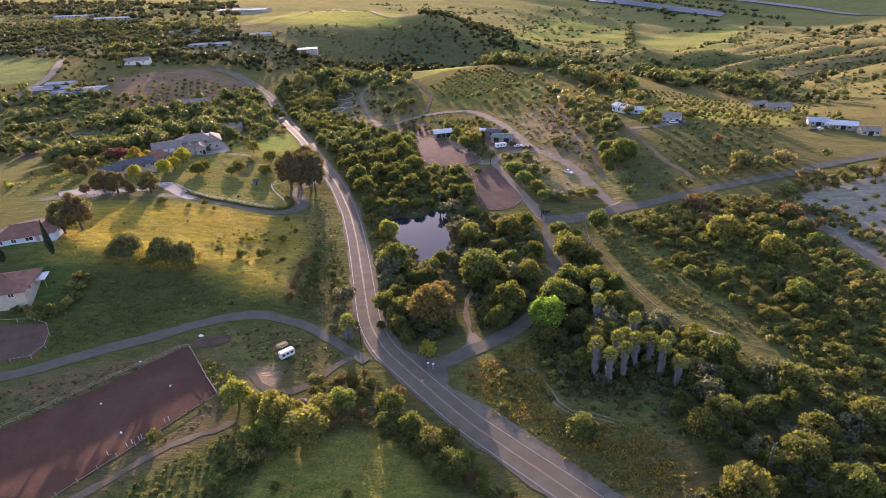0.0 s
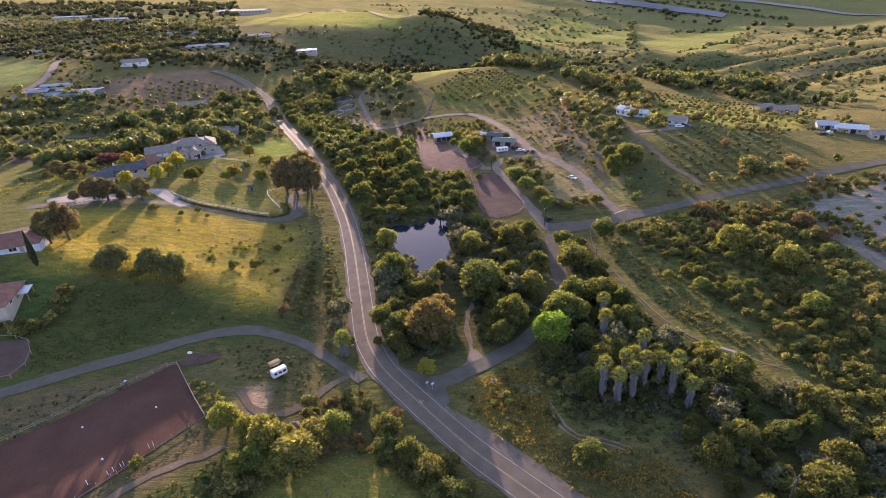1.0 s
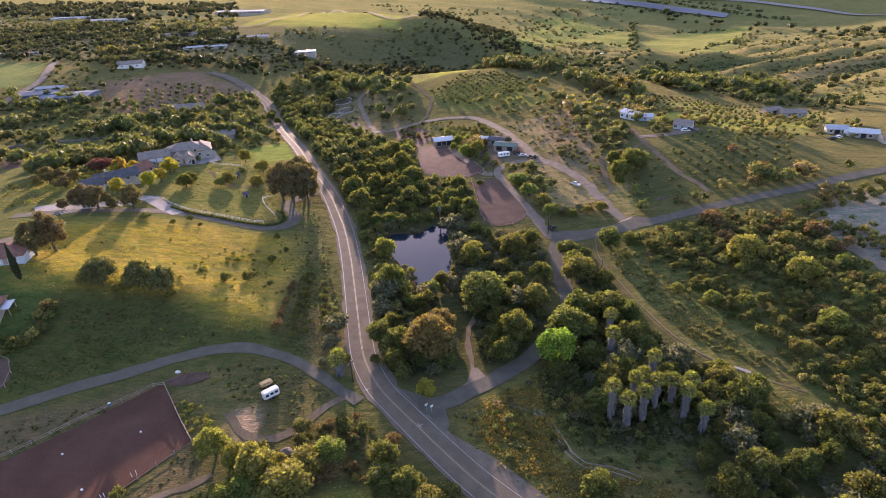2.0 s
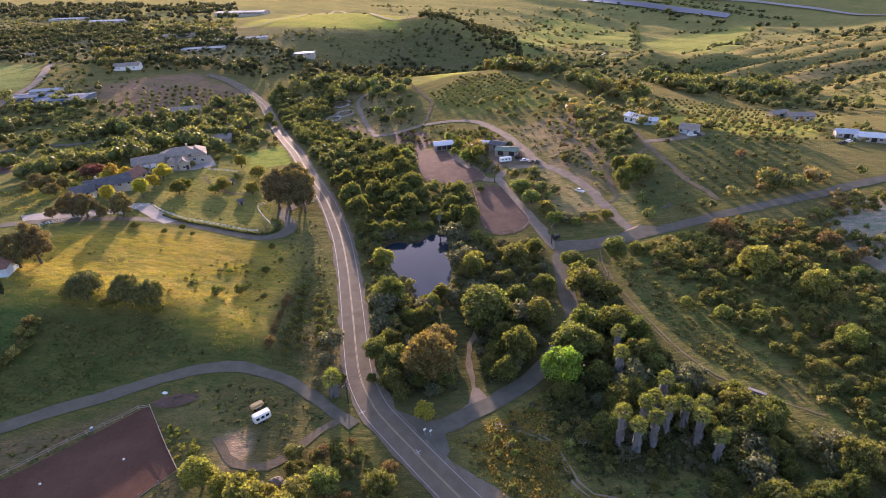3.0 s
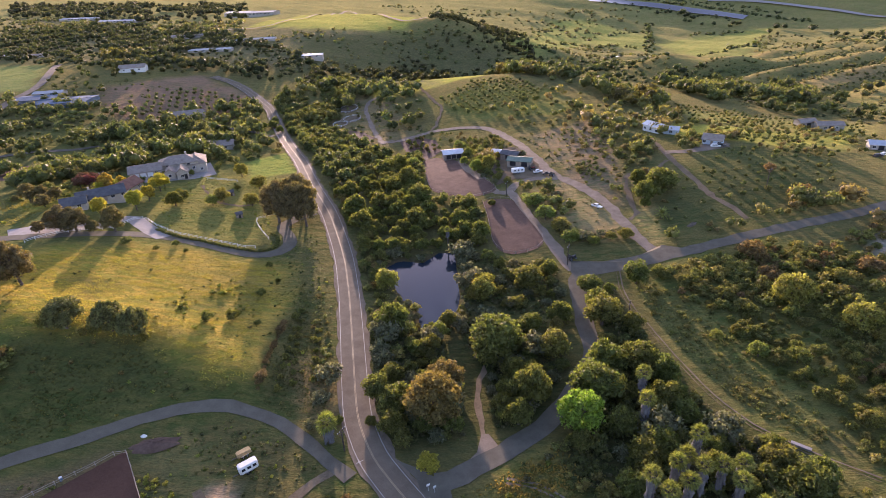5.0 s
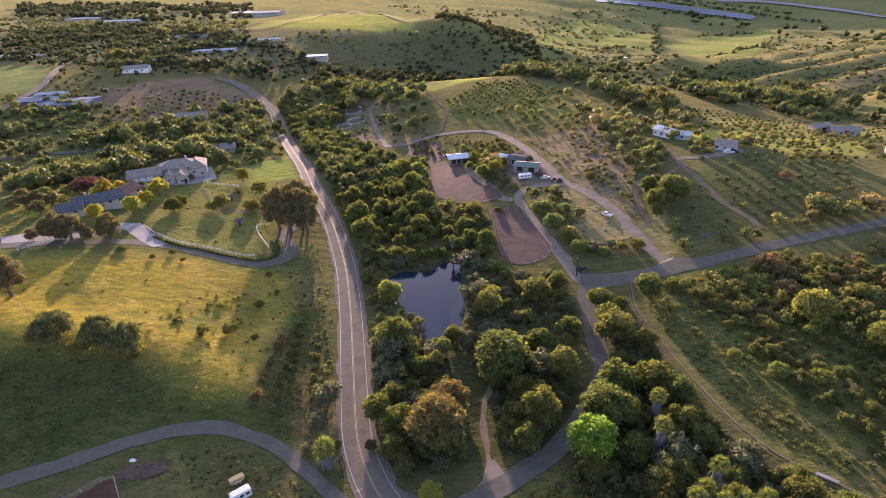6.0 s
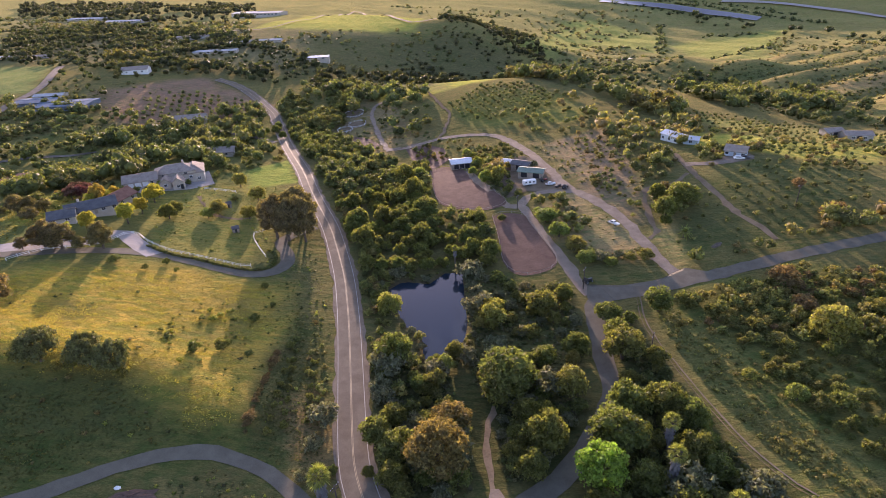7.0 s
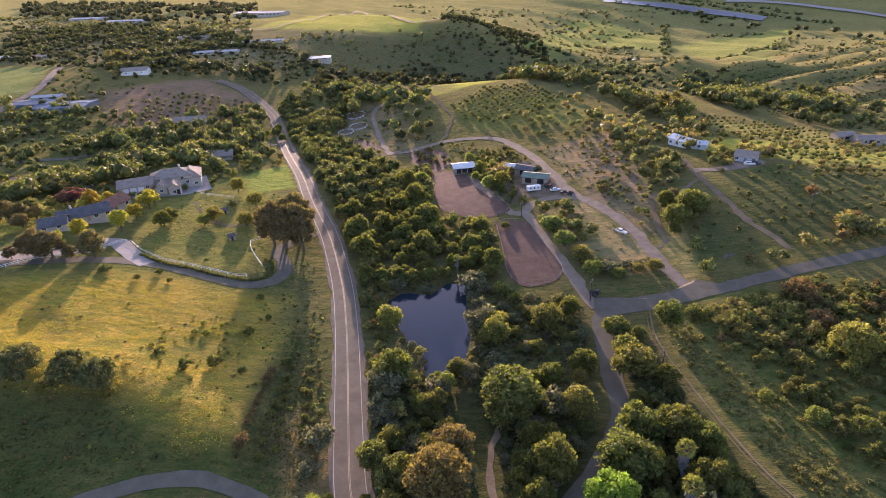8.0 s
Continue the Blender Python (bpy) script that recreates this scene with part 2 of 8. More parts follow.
def ground_material():
    m, n, l, bs = shader("grassland")
    at = n.new("ShaderNodeAttribute")
    at.attribute_name = "cover"
    big, mid, fine = noise_tex(n, l, 0.045, 6, 0.6), noise_tex(n, l, 0.35, 6, 0.65), noise_tex(n, l, 2.2, 4, 0.7)
    green = mixed(n, l, at.outputs["Color"], (0.68, 0.9, 0.7), 1.0, "MULTIPLY")
    straw = mixed(n, l, at.outputs["Color"], (1.4, 1.22, 1.1), 1.0, "MULTIPLY")
    k1 = ramp(n, l, big.outputs["Fac"], [(0.4, (0, 0, 0)), (0.6, (1, 1, 1))])
    k2 = ramp(n, l, mid.outputs["Fac"], [(0.42, (0, 0, 0)), (0.62, (1, 1, 1))])
    c = mixed(n, l, at.outputs["Color"], green, k1.outputs[0])
    c = mixed(n, l, c, straw, k2.outputs[0])
    v3 = ramp(n, l, fine.outputs["Fac"], [(0.3, (0.62, 0.66, 0.62)), (0.7, (1.38, 1.34, 1.3))])
    c = mixed(n, l, c, v3.outputs[0], 1.0, "MULTIPLY")
    l.new(c, bs.inputs["Base Color"])
    bs.inputs["Roughness"].default_value, bs.inputs["Specular IOR Level"].default_value = 1.0, 0.0
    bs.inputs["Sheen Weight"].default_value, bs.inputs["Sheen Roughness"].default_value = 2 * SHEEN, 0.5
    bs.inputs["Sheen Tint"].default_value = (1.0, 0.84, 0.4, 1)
    for tex in (mid, fine):
        swathe = n.new("ShaderNodeMapping")
        swathe.inputs["Scale"].default_value, swathe.inputs["Rotation"].default_value = (0.6, 1.5, 1.0), (0, 0, 0.12)
        l.new(tex.inputs["Vector"].links[0].from_socket, swathe.inputs["Vector"])
        l.new(swathe.outputs[0], tex.inputs["Vector"])
    h = mixed(n, l, mid.outputs["Fac"], fine.outputs["Fac"], 0.28)
    bump(n, l, h, bs, 0.85, 1.0)
    first = bs.inputs["Normal"].links[0].from_node
    wide = n.new("ShaderNodeBump")
    wide.inputs["Strength"].default_value, wide.inputs["Distance"].default_value = 0.6, 7.0
    l.new(noise_tex(n, l, 0.028, 5, 0.55).outputs["Fac"], wide.inputs["Height"])
    l.new(wide.outputs["Normal"], first.inputs["Normal"])
    return m


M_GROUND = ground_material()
M_ASPHALT = plain("worn_asphalt", (0.125, 0.1, 0.07), (0.19, 0.154, 0.108), 0.25, 4.0, 0.94, relief=0.4, dist=0.05, spec=0.09)
M_LANE = plain("grey_chipseal", (0.1, 0.089, 0.066), (0.158, 0.141, 0.103), 0.3, 5.0, 0.94, relief=0.4, dist=0.05, spec=0.09)
M_DIRT = plain("tan_dirt", (0.165, 0.13, 0.095), (0.29, 0.232, 0.172), 0.25, 2.5, 0.95, relief=0.7, dist=0.15, spec=0.05)
M_GRAVEL = plain("gravel_shoulder", (0.125, 0.1, 0.072), (0.225, 0.182, 0.13), 0.4, 5.0, 0.95, relief=0.6, dist=0.08, spec=0.05)
M_ARENA = plain("red_brown_footing", (0.086, 0.045, 0.03), (0.132, 0.071, 0.048), 0.12, 2.2, 0.95, relief=0.5, dist=0.1, spec=0.05)
M_PEN = plain("trampled_brown_soil", (0.095, 0.06, 0.045), (0.165, 0.108, 0.08), 0.22, 1.6, 0.95, relief=0.8, dist=0.2, spec=0.05)
M_YARD = plain("worn_yard_soil", (0.125, 0.096, 0.062), (0.23, 0.178, 0.115), 0.2, 1.8, 0.95, relief=0.7, dist=0.15, spec=0.0)
M_CONCRETE = plain("pale_concrete", (0.24, 0.215, 0.19), (0.36, 0.33, 0.3), 0.3, 4.0, 0.9, relief=0.1, spec=0.08)
M_YELLOW = plain("road_paint_yellow", (0.27, 0.21, 0.12), (0.4, 0.32, 0.19), 1.5, 9.0, 0.7)
M_WHITE_LINE = plain("road_paint_white", (0.22, 0.205, 0.18), (0.42, 0.4, 0.35), 1.2, 9.0, 0.7)
M_BARK = plain("grey_brown_bark", (0.06, 0.045, 0.033), (0.17, 0.135, 0.1), 1.2, 7.0, 0.95, relief=0.8, dist=0.08, object_space=True)
M_SKIRT = plain("dead_frond_skirt", (0.075, 0.073, 0.072), (0.18, 0.172, 0.165), 0.9, 6.0, 0.95, relief=0.9, dist=0.15, object_space=True)
M_WOOD = plain("weathered_timber", (0.2, 0.16, 0.12), (0.38, 0.31, 0.24), 1.0, 8.0, 0.9, relief=0.3, dist=0.02)
M_POLE = plain("dark_creosoted_pole", (0.035, 0.028, 0.022), (0.09, 0.07, 0.055), 0.8, 8.0, 0.9, relief=0.3, dist=0.02)
M_WHITE = plain("white_paint", (0.62, 0.61, 0.58), (0.8, 0.79, 0.76), 0.8, 6.0, 0.55, relief=0.05)
M_STUCCO = plain("cream_stucco", (0.34, 0.3, 0.24), (0.47, 0.42, 0.35), 0.7, 6.0, 0.9, relief=0.2, dist=0.02)
M_BLUE_WALL = plain("pale_blue_siding", (0.36, 0.43, 0.5), (0.5, 0.57, 0.63), 0.7, 6.0, 0.75, relief=0.15, dist=0.02)
M_TILE = plain("terracotta_tile", (0.14, 0.066, 0.046), (0.27, 0.135, 0.09), 0.5, 4.0, 0.85, relief=0.6, dist=0.06)
M_SLATE = plain("grey_shingle", (0.07, 0.07, 0.075), (0.14, 0.137, 0.135), 0.5, 4.0, 0.9, relief=0.5, dist=0.05, spec=0.1)
M_TAUPE = plain("taupe_tile", (0.2, 0.16, 0.13), (0.33, 0.28, 0.23), 0.5, 4.0, 0.9, relief=0.5, dist=0.05, spec=0.1)
M_SHEET = plain("galvanised_sheet", (0.42, 0.44, 0.46), (0.62, 0.63, 0.64), 0.6, 5.0, 0.42, 0.6, relief=0.1)
M_WHITE_ROOF = plain("white_sheet_roof", (0.5, 0.5, 0.5), (0.68, 0.68, 0.68), 0.5, 4.0, 0.45, relief=0.1)
# far white roofs, greyed in base colour in place of haze
M_HAZED_ROOF = plain("haze_greyed_roof", (0.26, 0.26, 0.26), (0.42, 0.42, 0.41), 0.3, 3.0, 0.7, relief=0.1)
M_GREEN_ROOF = plain("green_sheet_roof", (0.07, 0.12, 0.09), (0.13, 0.19, 0.14), 0.6, 4.0, 0.5, relief=0.1)
M_GLASSHOUSE = plain("blue_grey_shade_film", (0.075, 0.1, 0.14), (0.19, 0.235, 0.29), 0.05, 0.6, 0.8, relief=0.1, spec=0.1)
# near-black slab colour that paints the unlit inside of open doorways
M_DARK = plain("painted_opening_shade", (0.015, 0.015, 0.017), (0.035, 0.035, 0.04), 1.0, 6.0, 0.4)
M_METAL_DARK = plain("dark_machine_metal", (0.05, 0.05, 0.055), (0.12, 0.115, 0.11), 1.0, 6.0, 0.5, 0.4)
M_RED_PAINT = plain("faded_red_paint", (0.22, 0.05, 0.035), (0.36, 0.1, 0.07), 1.0, 6.0, 0.6)
M_TYRE = plain("black_rubber", (0.012, 0.012, 0.012), (0.03, 0.03, 0.03), 1.5, 8.0, 0.8)
M_CAR_GLASS = plain("dark_glazing", (0.02, 0.024, 0.03), (0.04, 0.045, 0.05), 1.0, 4.0, 0.08, spec=0.6)
M_BLUE_PAINT = plain("blue_paint", (0.05, 0.12, 0.22), (0.09, 0.2, 0.34), 1.0, 5.0, 0.5)
M_HAY = plain("straw_tan", (0.3, 0.22, 0.11), (0.46, 0.35, 0.18), 1.0, 6.0, 0.95, relief=0.5)

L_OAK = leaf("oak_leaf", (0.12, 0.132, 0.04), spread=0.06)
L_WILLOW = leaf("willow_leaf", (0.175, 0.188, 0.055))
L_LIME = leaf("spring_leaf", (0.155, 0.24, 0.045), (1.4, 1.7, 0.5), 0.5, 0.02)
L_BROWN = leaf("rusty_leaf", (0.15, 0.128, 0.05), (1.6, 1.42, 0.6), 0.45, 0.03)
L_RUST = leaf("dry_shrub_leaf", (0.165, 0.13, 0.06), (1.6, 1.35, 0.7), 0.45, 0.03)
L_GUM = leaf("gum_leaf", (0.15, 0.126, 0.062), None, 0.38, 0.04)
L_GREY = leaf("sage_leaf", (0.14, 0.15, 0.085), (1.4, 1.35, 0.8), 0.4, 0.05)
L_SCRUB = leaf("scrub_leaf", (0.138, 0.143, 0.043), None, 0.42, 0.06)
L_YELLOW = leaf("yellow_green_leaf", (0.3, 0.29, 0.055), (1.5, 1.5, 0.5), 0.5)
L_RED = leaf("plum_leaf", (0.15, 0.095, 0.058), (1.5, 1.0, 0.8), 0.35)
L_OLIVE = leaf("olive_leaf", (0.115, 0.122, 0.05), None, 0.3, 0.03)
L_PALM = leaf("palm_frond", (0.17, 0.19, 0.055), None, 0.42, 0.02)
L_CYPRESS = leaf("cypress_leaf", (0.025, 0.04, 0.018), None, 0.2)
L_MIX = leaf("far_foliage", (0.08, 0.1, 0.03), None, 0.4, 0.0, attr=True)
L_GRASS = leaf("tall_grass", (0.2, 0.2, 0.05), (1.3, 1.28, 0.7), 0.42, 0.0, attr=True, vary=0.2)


def water():
    m, n, l, bs = shader("pond_water")
    bs.inputs["Base Color"].default_value = (0.02, 0.03, 0.042, 1)
    bs.inputs["Roughness"].default_value, bs.inputs["IOR"].default_value = 0.03, 1.34
    a = noise_tex(n, l, 1.4, 3)
    bump(n, l, a.outputs["Fac"], bs, 0.06, 0.03)
    return m


M_WATER = water()

# ---- small makers ----


def mesh_of(name, verts, faces, material, smooth_shade=False):
    me = bpy.data.meshes.new(name)
    me.from_pydata([tuple(v) for v in verts], [], [tuple(f) for f in faces])
    me.materials.append(material)
    if smooth_shade:
        me.polygons.foreach_set("use_smooth", [True] * len(me.polygons))
    me.update()
    return me


def part(name, bm, material, parent, label=""):
    me = bpy.data.meshes.new(name)
    bm.to_mesh(me)
    bm.free()
    me.materials.append(material)
    ob = new(name, me)
    ob.parent = parent
    return tagged(ob, label) if label else ob


def box(bm, x0, y0, z0, x1, y1, z1):
    v = [bm.verts.new(p) for p in ((x0, y0, z0), (x1, y0, z0), (x1, y1, z0), (x0, y1, z0), (x0, y0, z1), (x1, y0, z1), (x1, y1, z1), (x0, y1, z1))]
    for f in ((3, 2, 1, 0), (4, 5, 6, 7), (0, 1, 5, 4), (1, 2, 6, 5), (2, 3, 7, 6), (3, 0, 4, 7)):
        bm.faces.new([v[i] for i in f])


def one_box(*a):
    bm = bmesh.new()
    box(bm, *a)
    return bm


def soft_box(*a, r=0.1):
    bm = one_box(*a)
    bmesh.ops.bevel(bm, geom=bm.edges[:], offset=r, segments=2, affect="EDGES")
    return bm


def tube(verts, faces, a, b, ra, rb, sides=6):
    """Adds a tapered limb from a to b to vertex and face lists."""
    a, b = Vector(a), Vector(b)
    q = (b - a).to_track_quat("Z", "Y")
    i = len(verts)
    for c, r in ((a, ra), (b, rb)):
        for k in range(sides):
            w = 2 * math.pi * k / sides
            verts.append(c + q @ Vector((r * math.cos(w), r * math.sin(w), 0)))
    for k in range(sides):
        j = (k + 1) % sides
        faces.append((i + k, i + j, i + sides + j, i + sides + k))
    faces.append(tuple(i + sides + k for k in range(sides)))


def empty(name, x, y, turn=0.0, z=None, **tags):
    ob = new(name)
    ob.empty_display_size = 0.5
    ob.matrix_world = pose(x, y, gz(x, y) if z is None else z, 0, 0, turn)
    return tagged(ob, **tags)


def ribbon(name, line, width, material, lift, label, category="road", left=None, right=None, ragged=0.0, kind="structure", parent=None):
    """A strip that lies on the ground along a line."""
    p = np.array(line)
    d = np.gradient(p, axis=0)
    d /= np.linalg.norm(d, axis=1)[:, None] + 1e-9
    nrm = np.stack([-d[:, 1], d[:, 0]], 1)
    lo, hi = (-width / 2 if right is None else right), (width / 2 if left is None else left)
    rng = np.random.default_rng(len(line))
    ts = np.linspace(lo, hi, max(2, min(7, int(hi - lo) + 1)))
    off = np.tile(ts, (len(p), 1))
    if ragged:
        off[:, 0] += rng.normal(0, ragged, len(p))
        off[:, -1] += rng.normal(0, ragged, len(p))
    q = p[:, None, :] + nrm[:, None, :] * off[:, :, None]
    far = np.hypot(q[..., 0], q[..., 1])
    z = ground_z(q[..., 0], q[..., 1]) + lift + np.clip(far - 300, 0, None) * 0.0012
    k, w = off.shape
    v = np.concatenate([q, z[..., None]], 2).reshape(-1, 3)
    f = [(i * w + j, i * w + j + 1, (i + 1) * w + j + 1, (i + 1) * w + j) for i in range(k - 1) for j in range(w - 1)]
    f = [t[::-1] for t in f]
    ob = new(name, mesh_of(name, v, f, material, True))
    ob.parent = parent
    return tagged(ob, label, category, kind=kind) if parent is None else (tagged(ob, label) if label else ob)


def patch(name, poly, material, lift, label, category, cell=2.5, kind="structure"):
    """A filled plot on the ground inside an outline, fanned in rings so that it follows the slope."""
    p = np.array(poly)
    if np.allclose(p[0], p[-1]):
        p = p[:-1]
    p = np.concatenate([np.linspace(a, b, max(2, int(np.hypot(*(b - a)) / cell)), endpoint=False) for a, b in zip(p, np.roll(p, -1, 0))])
    c, n, rings = p.mean(0), len(p), 8
    v = [np.column_stack([c + (p - c) * k / rings, np.zeros(n)]) for k in range(1, rings + 1)]
    v = np.concatenate([[[*c, 0]], *v])
    v[:, 2] = ground_z(v[:, 0], v[:, 1]) + lift
    f = [(0, 1 + i, 1 + (i + 1) % n) for i in range(n)]
    for k in range(rings - 1):
        a, b = 1 + k * n, 1 + (k + 1) * n
        f += [(a + i, b + i, b + (i + 1) % n, a + (i + 1) % n) for i in range(n)]
    area = sum(a[0] * b[1] - a[1] * b[0] for a, b in zip(p, np.roll(p, -1, 0)))
    f = f if area > 0 else [t[::-1] for t in f]
    return tagged(new(name, mesh_of(name, v, f, material, True)), label, category, kind=kind)

